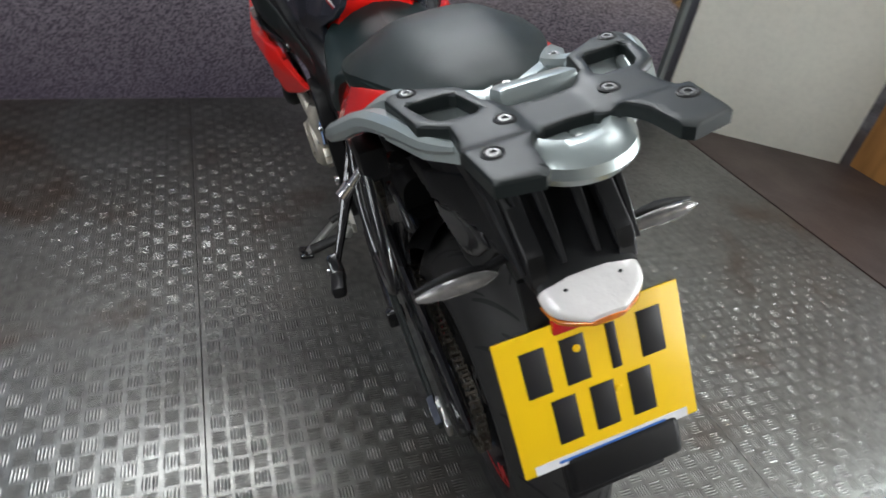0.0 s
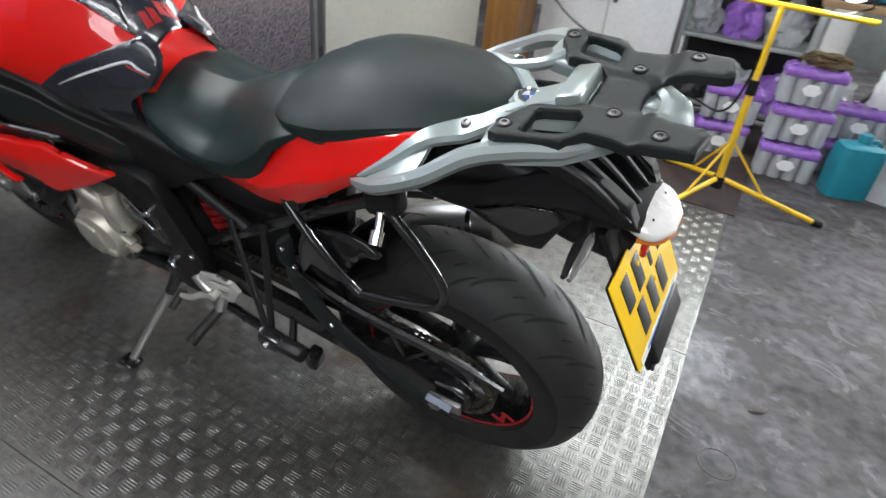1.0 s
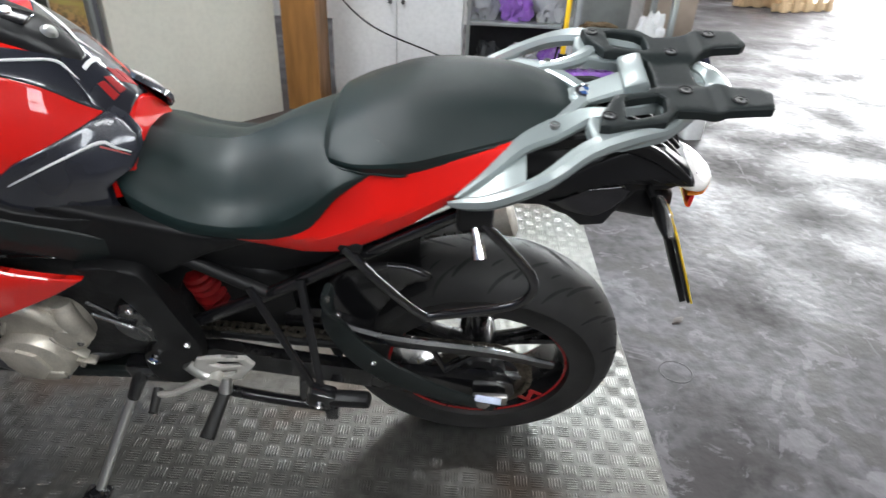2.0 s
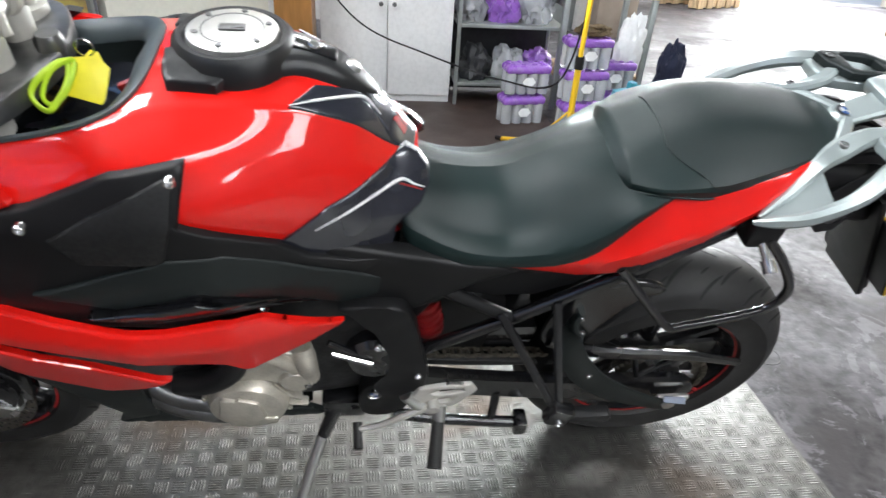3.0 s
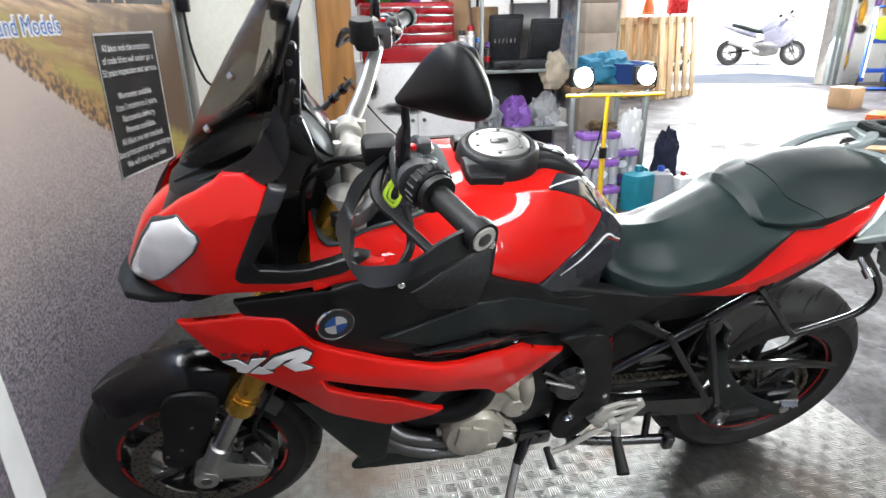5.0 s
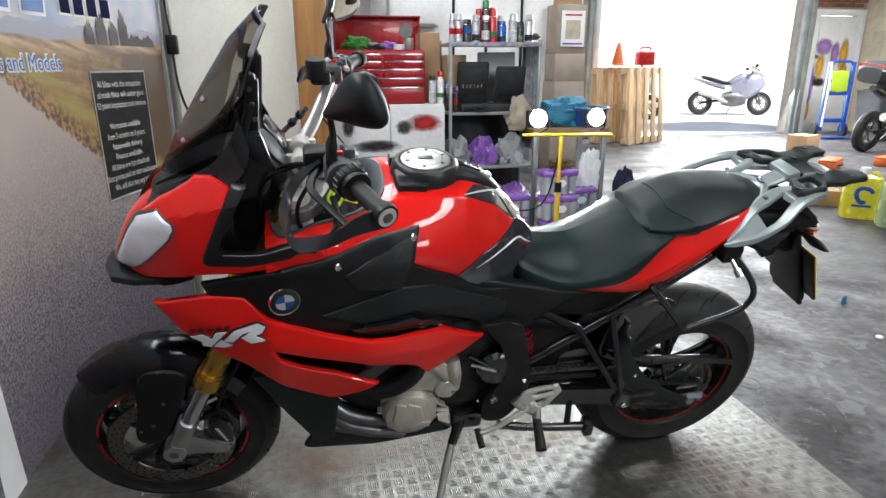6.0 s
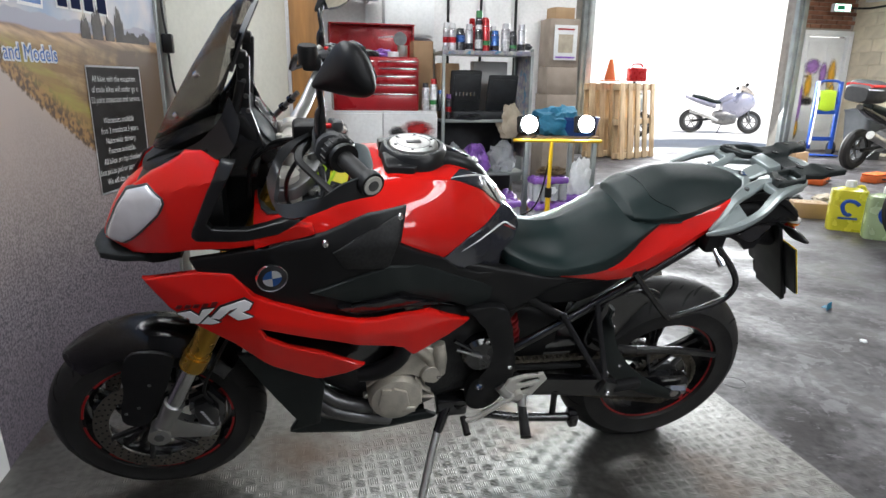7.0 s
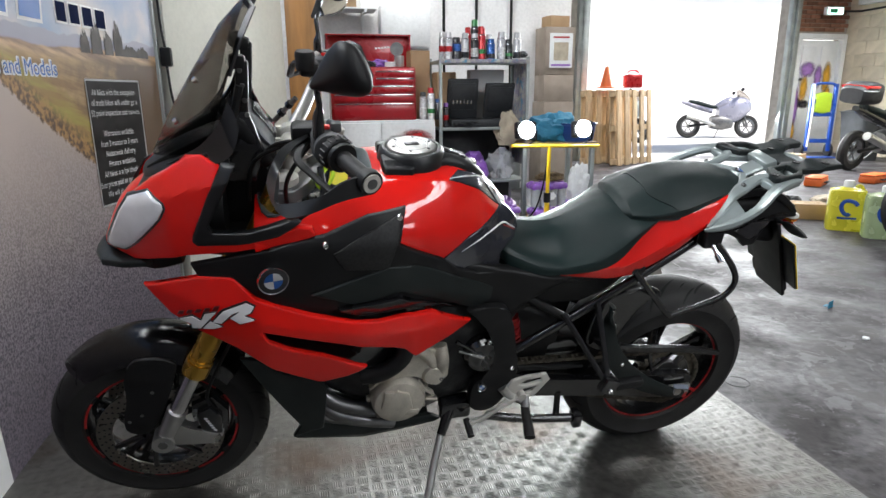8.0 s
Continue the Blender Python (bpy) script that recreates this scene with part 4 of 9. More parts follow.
both("side_panel", lambda s: shell(BLK, h_black, 0.014, s, 0.004, 0.018, smooth=False), BLACK, bike, "satin black side panel")
# inset panel of woven-look carbon plastic, upper air duct rib and recess
CARBON = material("carbon_weave_plastic", (0.007, 0.0072, 0.0075), 0.55, 0.0, 0.4, 160, 420, 0.0002, detail=1.0)
both("carbon_inlay", lambda s: shell([(-1.05, 0.93), (-1.0, 0.958), (-0.915, 0.994), (-0.9, 0.999), (-0.911, 0.94), (-0.93, 0.882), (-1.025, 0.888)], lambda u, w: h_black(u, w) + 0.005, 0.006, s, 0.002, 0.016, smooth=False), CARBON, bike, "carbon-pattern black inlay")
SPAR = [(-1.102, 0.83), (-0.992, 0.868), (-0.93, 0.886), (-0.862, 0.876), (-0.772, 0.822), (-0.66, 0.76), (-0.598, 0.744), (-0.612, 0.68), (-0.626, 0.652), (-0.704, 0.696), (-0.8, 0.757), (-0.897, 0.816), (-1.01, 0.795), (-1.056, 0.815)]
both("spar_cover", lambda s: shell(SPAR, lambda u, w: h_black(u, w) + 0.009 - 0.1 * abs(w - interp(u, [-1.1, -0.93, -0.62], [0.83, 0.85, 0.7])), 0.012, s, 0.004, 0.012, smooth=False), BLACK2, bike, "raised dark cover over the frame spar", 20)
both("air_duct", lambda s: shell([(-1.045, 0.79), (-0.99, 0.796), (-0.905, 0.806), (-0.83, 0.762), (-0.735, 0.705), (-0.79, 0.722), (-0.883, 0.745), (-0.952, 0.735), (-0.991, 0.751)], lambda u, w: h_black(u, w) - 0.002 + 0.02 * max(0.0, min(1.0, (w - 0.74) / 0.05)), 0.018, s, 0.004, 0.011, smooth=False), GLOSSBLACK, bike, "glossy black air duct", 24)
both("duct_rib", lambda s: bar([(u, s * (h_black(u, w) + 0.008), w) for u, w in ((-1.0, 0.765), (-0.93, 0.772), (-0.86, 0.765), (-0.8, 0.742))], [0.003, 0.008, 0.008, 0.003], [0.004, 0.01, 0.01, 0.004]), BLACK, bike)

# beak under the lamps, nose core
bp("beak", plan([(-1.575, 0.0), (-1.572, -0.03), (-1.55, -0.078), (-1.5, -0.103), (-1.452, -0.112), (-1.43, -0.09), (-1.43, 0.09), (-1.452, 0.112), (-1.5, 0.103), (-1.55, 0.078), (-1.572, 0.03)], lambda u, v: 0.864 + 0.1 * (u + 1.55) - 0.05 * max(0, abs(v) - 0.05), 0.015, 0.006, 0.014, smooth=False), BLACK2, bike, "black beak under the headlamps", 24)
bp("beak_root", loft([(-1.5, 0.06, 0.835, 0.868, 4, 4), (-1.44, 0.1, 0.83, 0.88, 4, 4), (-1.38, 0.1, 0.84, 0.9, 4, 4)], 20), BLACK, bike)
bp("nose_core", loft([(-1.53, 0.03, 0.87, 0.9), (-1.48, 0.09, 0.865, 0.98), (-1.42, 0.13, 0.87, 1.06), (-1.33, 0.15, 0.88, 1.1), (-1.27, 0.15, 0.9, 1.06)], 24), BLACK, bike)
# red nose cap and black cowl between the lamps, under the screen
bp("nose_cap", loft([(-1.545, 0.03, 0.87, 0.9), (-1.5, 0.05, 0.89, 0.985), (-1.44, 0.06, 0.92, 1.035), (-1.4, 0.06, 0.95, 1.045)], 20), RED, bike)
bp("cowl", loft([(-1.44, 0.03, 1.03, 1.055), (-1.41, 0.08, 1.02, 1.075), (-1.355, 0.118, 1.03, 1.102), (-1.295, 0.128, 1.05, 1.125), (-1.25, 0.12, 1.06, 1.132)], 24), BLACK, bike, "dark grey cowl under the screen")
bp("cowl_crest", loft([(-1.4, 0.025, 1.03, 1.078), (-1.36, 0.05, 1.04, 1.11), (-1.31, 0.062, 1.05, 1.13), (-1.25, 0.065, 1.06, 1.14)], 20), BLACK, bike)
for s_ in (-1, 1):
    for k in range(3):
        bp("cowl_fin", bar([(-1.425 + 0.012 * k, s_ * (0.04 + 0.022 * k), 1.062 - 0.004 * k), (-1.36 + 0.012 * k, s_ * (0.066 + 0.024 * k), 1.1 - 0.006 * k), (-1.285, s_ * (0.085 + 0.024 * k), 1.142 - 0.01 * k)], [0.004, 0.007, 0.006], [0.006, 0.016, 0.014], 5), BLACK2, bike)
both("shroud_wing", lambda s: skin([(-1.345, s * 0.105, 1.11), (-1.3, s * 0.125, 1.14), (-1.26, s * 0.13, 1.185), (-1.238, s * 0.118, 1.228)], [(-1.29, s * 0.145, 1.105), (-1.255, s * 0.15, 1.115), (-1.232, s * 0.145, 1.14), (-1.22, s * 0.125, 1.18)], 0.006), GLOSSBLACK, bike, "black wing panel beside the screen", 24)
LAMP = [(-1.46, 1.026), (-1.414, 1.046), (-1.386, 1.028), (-1.384, 1.018), (-1.396, 0.995), (-1.43, 0.956), (-1.47, 0.912), (-1.493, 0.892), (-1.52, 0.886), (-1.536, 0.89), (-1.528, 0.912), (-1.51, 0.945), (-1.484, 0.992)]
for s in (-1, 1):
    lens = bp("headlamp", shell(LAMP, lambda u, w: h_face(u, w) + 0.009 + 0.004 * math.sin(max(0.0, min(1.0, (w - 0.885) / 0.16)) * math.pi), 0.006, s, 0.007, 0.011, smooth=False), LENS, bike, "clear headlamp lens")
    bp("lamp_bezel", shell(grown(LAMP, 0.004), lambda u, w: h_face(u, w) + 0.0025, 0.008, s, 0.002, 0.014, smooth=False), TRIMGREY, lens)

# dash surround, black trim frame round the open cavity, instrument
TRIM = [(-1.262, 1.112), (-1.295, 1.05), (-1.332, 0.966), (-1.337, 0.948), (-1.328, 0.938), (-1.222, 0.95), (-1.16, 0.966), (-1.112, 0.998), (-1.132, 1.003), (-1.178, 0.988), (-1.22, 0.976), (-1.292, 0.972), (-1.3, 0.984), (-1.262, 1.058), (-1.234, 1.112)]
both("cavity_trim", lambda s: shell(TRIM, lambda u, w: h_face(u, w) + 0.003 - 0.25 * max(0, w - 0.99) * (1.0 if u > -1.2 else 0.0), 0.02, s, 0.005, 0.009, smooth=False), SATINBLACK, bike, "black trim round the cockpit opening", 24)
bp("cockpit_floor", loft([(-1.33, 0.15, 0.88, 0.95), (-1.25, 0.165, 0.88, 0.93), (-1.15, 0.175, 0.88, 0.92), (-1.0, 0.17, 0.88, 0.92)], 24), BLACK, bike)
both("cavity_liner", lambda s: shell([(-1.36, 0.93), (-1.3, 1.09), (-1.24, 1.12), (-1.19, 1.1), (-1.17, 1.03), (-1.15, 0.93)], lambda u, w: 0.065, 0.01, s, 0.004, 0.03, smooth=False), BLACK, bike, "dark inner liner of the cockpit")
both("screen_bracket", lambda s: tubed([(-1.25, s * 0.1, 1.13), (-1.235, s * 0.095, 1.18), (-1.215, s * 0.09, 1.25)], 0.009, seg=8), BLACK, bike)
both("dash_shroud", lambda s: shell([(-1.29, 1.08), (-1.265, 1.17), (-1.232, 1.21), (-1.212, 1.215), (-1.195, 1.17), (-1.18, 1.12), (-1.2, 1.05), (-1.25, 1.05)], lambda u, w: 0.108 - 0.25 * max(0, w - 1.12), 0.012, s, 0.004, 0.02, smooth=False), GLOSSBLACK, bike, "black shroud beside the instruments")
dash = bp("instrument_panel", placed(boxed((0, 0, 0), (0.035, 0.21, 0.12), bevel=0.012), pose(-1.2, 0, 1.13, 0, -35, 0)), BLACK, bike, "instrument panel with rev counter")
bp("dial", placed(lathed([(0, 0.0), (0.042, 0.0), (0.044, 0.004), (0.04, 0.006), (0, 0.006)], (0, 0, 0), 32, "x"), pose(-1.184, -0.045, 1.14, 0, -35, 0)), TRIMGREY, dash)
bp("display", placed(boxed((0, 0, 0), (0.004, 0.08, 0.07), bevel=0.003), pose(-1.181, 0.045, 1.142, 0, -35, 0)), GLOSSBLACK, dash)
# bank of black switch plates behind the screen
for s_ in (-1, 1):
    brk = bp("screen_adjuster", joined(placed(boxed((0, 0, 0), (0.026, 0.014, 0.13), bevel=0.006), pose(-1.212, s_ * 0.082, 1.235, 0, 5, 0)), placed(boxed((0, 0, 0), (0.03, 0.02, 0.03), bevel=0.008), pose(-1.214, s_ * 0.082, 1.295, 0, 5, 0))), BLACK, bike, "black slotted screen bracket")
    for k in range(4):
        bp("bracket_screw", hexbolt((-1.206 - 0.002 * k, s_ * 0.09, 1.19 + 0.03 * k), 0.005, "y", s_, 0.003), STEEL, brk)

# windscreen
bm = bmesh.new()
rows = []
for q in range(25):
    t = q / 24
    at = [0, 0.25, 0.5, 0.75, 1]
    centre = Vector((interp(t, at, [-1.418, -1.374, -1.316, -1.252, -1.193]), 0, interp(t, at, [1.085, 1.165, 1.255, 1.348, 1.408])))
    side = Vector((interp(t, at, [-1.292, -1.266, -1.238, -1.206, -1.176]), 0, interp(t, at, [1.118, 1.186, 1.262, 1.34, 1.396])))
    hw = interp(t, at, [0.105, 0.13, 0.138, 0.128, 0.075])
    rows.append([bm.verts.new(centre.lerp(side, abs(b) ** 2.2) + Vector((0, hw * b, 0))) for b in np.linspace(-1, 1, 17)])
for a, b in zip(rows, rows[1:]):
    for k in range(16):
        bm.faces.new((a[k], a[k + 1], b[k + 1], b[k]))
bmesh.ops.solidify(bm, geom=bm.faces[:], thickness=0.004)
screen = bp("windscreen", bm, SMOKE, bike, "tall smoked plastic windscreen")


def screen_point(t, b):
    at = [0, 0.25, 0.5, 0.75, 1]
    centre = Vector((interp(t, at, [-1.418, -1.374, -1.316, -1.252, -1.193]), 0, interp(t, at, [1.085, 1.165, 1.255, 1.348, 1.408])))
    side = Vector((interp(t, at, [-1.292, -1.266, -1.238, -1.206, -1.176]), 0, interp(t, at, [1.118, 1.186, 1.262, 1.34, 1.396])))
    return centre.lerp(side, abs(b) ** 2.2) + Vector((0.004, interp(t, at, [0.105, 0.13, 0.138, 0.128, 0.075]) * b, 0.003))


for s in (-1, 1):
    bp("screen_border", skin([screen_point(t, s * 1.01) for t in np.linspace(0.55, 1.0, 9)], [screen_point(t, s * (0.97 - 0.35 * max(0.0, t - 0.6))) for t in np.linspace(0.55, 1.0, 9)], 0.003, 3), SATINBLACK, screen, "black border of the screen")
bp("screen_border", skin([screen_point(1.0, b) for b in np.linspace(-1, 1, 9)], [screen_point(0.955, b) for b in np.linspace(-1, 1, 9)], 0.003, 3), SATINBLACK, screen)
for s in (-1, 1):
    for t_, w_ in ((-1.345, 1.178), (-1.297, 1.26)):
        bp("screen_bolt", placed(lathed([(0, -0.006), (0.006, -0.005), (0.007, 0.004), (0, 0.004)], (0, 0, 0), 12, "x"), pose(t_, s * 0.085, w_, 0, -35, 0)), CHROME, screen)

# ---- tank: sections of (v, w) from the ridge over the shoulder crease down the flank ----
TANK = {
    -1.21: ((0, 1.0), (0.09, 0.998), (0.15, 0.988), (0.19, 0.968), (0.208, 0.935), (0.185, 0.87)),
    -1.12: ((0, 1.015), (0.09, 1.013), (0.152, 1.0), (0.19, 0.974), (0.206, 0.938), (0.185, 0.86)),
    -1.03: ((0, 1.032), (0.08, 1.03), (0.14, 1.016), (0.19, 0.98), (0.209, 0.94), (0.19, 0.85)),
    -0.95: ((0, 1.046), (0.06, 1.044), (0.118, 1.034), (0.178, 0.993), (0.209, 0.94), (0.185, 0.84)),
    -0.885: ((0, 1.054), (0.05, 1.051), (0.107, 1.038), (0.166, 0.998), (0.206, 0.938), (0.18, 0.83)),
    -0.77: ((0, 1.052), (0.045, 1.046), (0.098, 1.031), (0.142, 0.975), (0.166, 0.905), (0.155, 0.81)),
    -0.69: ((0, 1.022), (0.04, 1.012), (0.079, 0.993), (0.112, 0.945), (0.133, 0.885), (0.125, 0.80)),
    -0.63: ((0, 0.965), (0.025, 0.957), (0.05, 0.942), (0.078, 0.915), (0.098, 0.87), (0.095, 0.80)),
    -0.595: ((0, 0.925), (0.02, 0.918), (0.04, 0.905), (0.06, 0.885), (0.08, 0.85), (0.08, 0.80)),
}


def tank_section(u):
    """The section at u as a fine line: rounded, with a tight turn at the shoulder."""
    us = sorted(TANK)
    i = max(0, min(len(us) - 2, int(np.searchsorted(us, u)) - 1))
    t = max(0.0, min(1.0, (u - us[i]) / (us[i + 1] - us[i])))
    rows_ = [np.array(TANK[us[max(0, min(len(us) - 1, i + k))]]) for k in (-1, 0, 1, 2)]
    p = 0.5 * (2 * rows_[1] + (rows_[2] - rows_[0]) * t + (2 * rows_[0] - 5 * rows_[1] + 4 * rows_[2] - rows_[3]) * t * t + (3 * rows_[1] - rows_[0] - 3 * rows_[2] + rows_[3]) * t ** 3)
    top = spline([(-p[1][0], p[1][1], 0), (p[0][0], p[0][1], 0), (p[1][0], p[1][1], 0), (p[2][0], p[2][1], 0)], 7)[7:]
    low = spline([(p[2][0], p[2][1], 0), (p[3][0], p[3][1], 0), (p[4][0], p[4][1], 0), (p[5][0], p[5][1], 0)], 7)
    turn = top[-1]
    return [(q.x, q.y) for q in top[:-1]] + [tuple((turn + (top[-2] - turn).normalized() * 0.004)[:2]), tuple((turn + (low[1] - turn).normalized() * 0.004)[:2])] + [(q.x, q.y) for q in low[1:]]


def h_tank(u, w):
    line = tank_section(u)
    return interp(w, [q[1] for q in line[::-1]], [q[0] for q in line[::-1]])


def w_tank(u, v):
    line = [q for q in tank_section(u)[:22]]
    return interp(abs(v), [q[0] for q in line], [q[1] for q in line])


OPEN_HALF = [(-0.952, 0.0), (-0.953, 0.05), (-0.962, 0.085), (-0.985, 0.115), (-1.03, 0.132), (-1.1, 0.14), (-1.19, 0.138)]
OPENING = [(u, -v) for u, v in OPEN_HALF] + [(u, v) for u, v in OPEN_HALF[:0:-1]]
OPENING = [(q.x, q.y) for q in spline([(a, b, 0) for a, b in OPENING], 5, True)]
bm = bmesh.new()
lines = []
for u in np.linspace(-1.21, -0.595, 96):
    line = tank_section(float(u))
    lines.append([bm.verts.new((u, v, w)) for v, w in [(-a, b) for a, b in line[:0:-1]] + line])
for a, b in zip(lines, lines[1:]):
    for k in range(len(a) - 1):
        c = [(a[k].co + b[k + 1].co) / 2][0]
        if not (c.z > 0.985 and inside((c.x, c.y), OPENING)):
            bm.faces.new((a[k], a[k + 1], b[k + 1], b[k]))
bm.faces.new(lines[-1])
bmesh.ops.delete(bm, geom=[v for v in bm.verts if not v.link_faces], context="VERTS")
bp("fuel_tank", bm, RED, bike, "glossy red fuel tank with a creased shoulder", 50)
# opening in front of the tank: sloping grey trim, dark tub
bm = bmesh.new()
cu, n_ = -1.06, len(OPENING)
rings = []
for k, (out_, drop) in enumerate(((0.007, 0.0), (0.006, 0.004), (0.0, 0.005), (-0.024, -0.012), (-0.026, -0.02))):
    ring = []
    for u, v in OPENING:
        d = Vector((u - cu, v, 0)).normalized()
        ring.append(bm.verts.new((u + d.x * out_, v + d.y * out_, w_tank(u, v) + drop)))
    rings.append(ring)
for a, b in zip(rings, rings[1:]):
    for k in range(n_):
        bm.faces.new((a[k], a[(k + 1) % n_], b[(k + 1) % n_], b[k]))
bp("opening_trim", bm, TRIMGREY, bike, "blue-grey plastic trim round the opening", 50)
bm = bmesh.new()
rings = []
for inset, w0 in ((-0.022, None), (-0.032, 0.96), (-0.05, 0.935)):
    ring = []
    for u, v in OPENING:
        d = Vector((u - cu, v, 0)).normalized()
        ring.append(bm.verts.new((u + d.x * inset, v + d.y * inset, w0 or w_tank(u, v) - 0.012)))
    rings.append(ring)
for a, b in zip(rings, rings[1:]):
    for k in range(n_):
        bm.faces.new((a[k], a[(k + 1) % n_], b[(k + 1) % n_], b[k]))
bm.faces.new(rings[-1])
tub = bp("cockpit_tub", bm, BLACK2, bike, "dark tub in front of the tank", 50)
bp("tub_label", boxed((-0.985, 0.035, 0.985), (0.004, 0.02, 0.03), pose(0, 0, 0), 0.001), REDLENS, tub, "small red label")
bp("tub_socket", placed(lathed([(0, 0.004), (0.011, 0.004), (0.014, 0), (0.014, -0.01)], (0, 0, 0), 20, "x"), pose(-0.985, -0.01, 0.985)), BLACK, tub)

KNEE = [(-0.795, 0.85), (-0.792, 0.863), (-0.728, 0.905), (-0.68, 0.92), (-0.64, 0.932), (-0.615, 0.938), (-0.597, 0.925), (-0.58, 0.905), (-0.578, 0.885), (-0.59, 0.862), (-0.628, 0.838), (-0.632, 0.805), (-0.63, 0.782), (-0.7, 0.796), (-0.755, 0.82)]


def h_knee(u, w):
    base = interp(u, [-0.8, -0.7, -0.62, -0.58], [0.172, 0.146, 0.112, 0.085])
    return max(base - interp(w, [0.86, 0.9, 0.925, 0.95], [0, 0.02, 0.045, 0.07]) * interp(u, [-0.75, -0.63], [0, 1]), min(h_tank(u, w), 0.2) + 0.002)


both("tank_flank", lambda s: shell(KNEE, lambda u, w: h_knee(u, w) + 0.003, 0.016, s, 0.004, 0.011, smooth=False), NAVY, bike, "dark blue-grey lacquered tank flank")
both("flank_stripe", lambda s: tubed([(u, s * (h_knee(u, w) + 0.004), w) for u, w in ((-0.745, 0.872), (-0.70, 0.89), (-0.66, 0.901), (-0.624, 0.907), (-0.605, 0.896), (-0.588, 0.885))], [0.0006, 0.0018, 0.0022, 0.0026, 0.0022, 0.0008], seg=6, per=4), WHITEINK, bike, "thin white stripe")
both("red_flash", lambda s: tubed([(u, s * (h_knee(u, w) + 0.0035), w) for u, w in ((-0.625, 0.9025), (-0.605, 0.8915), (-0.59, 0.8815))], [0.0016, 0.0018, 0.0008], seg=6), REDTAPE, bike)
# lacquered inlay on the tank's rear top, with its white stripe
INLAY = [(-0.772, 0.099), (-0.74, 0.052), (-0.70, 0.036), (-0.676, 0.025), (-0.64, 0.05), (-0.63, 0.0535), (-0.66, 0.066), (-0.69, 0.078), (-0.73, 0.09)]
both("tank_inlay", lambda s: plan([(u, s * v) for u, v in INLAY], lambda u, v: w_tank(u, v) + 0.003, 0.008, 0.0015, 0.009, smooth=False), NAVY, bike, "dark blue-grey inlay on the tank")
both("white_stripe", lambda s: tubed([(u, s * v, w_tank(u, v) + 0.0035) for u, v in ((-0.77, 0.097), (-0.735, 0.074), (-0.70, 0.05), (-0.676, 0.032), (-0.66, 0.034), (-0.642, 0.04))], [0.001, 0.002, 0.0024, 0.0026, 0.002, 0.0012], seg=6, per=4), WHITEINK, bike, "thin white stripe")
REARP = [(-0.672, -0.03), (-0.635, -0.054), (-0.603, -0.044), (-0.597, 0.0), (-0.603, 0.044), (-0.635, 0.054), (-0.672, 0.03), (-0.68, 0.0)]
rearp = bp("tank_rear_panel", plan(REARP, lambda u, v: w_tank(u, v) + 0.006, 0.01, 0.002, 0.008, smooth=False), NAVY, bike, "dark glossy panel at the tank's rear")
for k, (v0, du) in enumerate(((-0.026, 0.0), (-0.01, 0.004), (0.01, 0.0), (0.024, 0.004))):
    bp("red_stroke", plan([(-0.634 + du, v0), (-0.628 + du, v0 + 0.011), (-0.613 + du, v0 + 0.009), (-0.617 + du, v0 - 0.004)], lambda u, v: w_tank(u, v) + 0.0072, 0.002, 0.0, 0.006, smooth=False), REDTAPE, rearp, "red emblem stroke")
bp("panel_bar", plan([(-0.652, -0.018), (-0.648, 0.02), (-0.644, 0.02), (-0.648, -0.018)], lambda u, v: w_tank(u, v) + 0.0072, 0.002, 0.0, 0.006, smooth=False), WHITEINK, rearp)
# filler cap, its black ring, side feet and the spine running back
CAPU = -0.845
surround = bp("cap_surround", joined(lathed([(0.058, 1.0720), (0.064, 1.0790), (0.071, 1.0790), (0.078, 1.0720), (0.083, 1.0480), (0.084, 1.03), (0.058, 1.03)], (CAPU, 0, 0), 48, "z", True),
                                     loft([(-0.84, 0.074, 1.0, 1.07, 4), (-0.80, 0.062, 1.0, 1.07, 4), (-0.765, 0.046, 1.0, 1.068, 3.4), (-0.73, 0.04, 1.0, 1.058, 3), (-0.70, 0.035, 0.99, 1.042, 3), (-0.672, 0.024, 0.98, 1.018, 2.6), (-0.655, 0.01, 0.97, 0.998, 2.4)], 32, per=4)), SATINBLACK, bike, "black ring round the filler cap with a spine running back")
both("surround_foot", lambda s: plan([(-0.925, s * 0.03), (-0.924, s * 0.07), (-0.918, s * 0.086), (-0.858, s * 0.09), (-0.846, s * 0.078), (-0.81, s * 0.06), (-0.83, s * 0.03)], lambda u, v: interp(abs(v), [0.03, 0.066, 0.07, 0.09], [1.073, 1.069, 1.062, 1.058]), 0.03, 0.004, 0.01, smooth=False), SATINBLACK, surround)
bp("spine_screw", placed(lathed([(0, 0.003), (0.008, 0.003), (0.01, 0.0), (0.01, -0.004)], (0, 0, 0), 20, "z"), pose(-0.742, 0, 1.0635, 0, 18, 0)), CHROME, surround, "bright oval screw")
bp("spine_inset", placed(boxed((0, 0, 0), (0.07, 0.034, 0.006), bevel=0.003), pose(-0.745, 0, 1.0615, 0, 17, 0)), GLOSSBLACK, surround)
bp("spine_knob", placed(lathed([(0, 0.008), (0.008, 0.006), (0.012, 0.0), (0.012, -0.01)], (0, 0, 0), 20, "z"), pose(-0.69, 0, 1.034, 0, 40, 0)), ALU, surround)
cap = bp("filler_cap", lathed([(0, 1.0840), (0.05, 1.0840), (0.058, 1.0815), (0.06, 1.0720), (0, 1.0720)], (CAPU, 0, 0), 48, "z"), ALU, bike, "brushed aluminium filler cap")
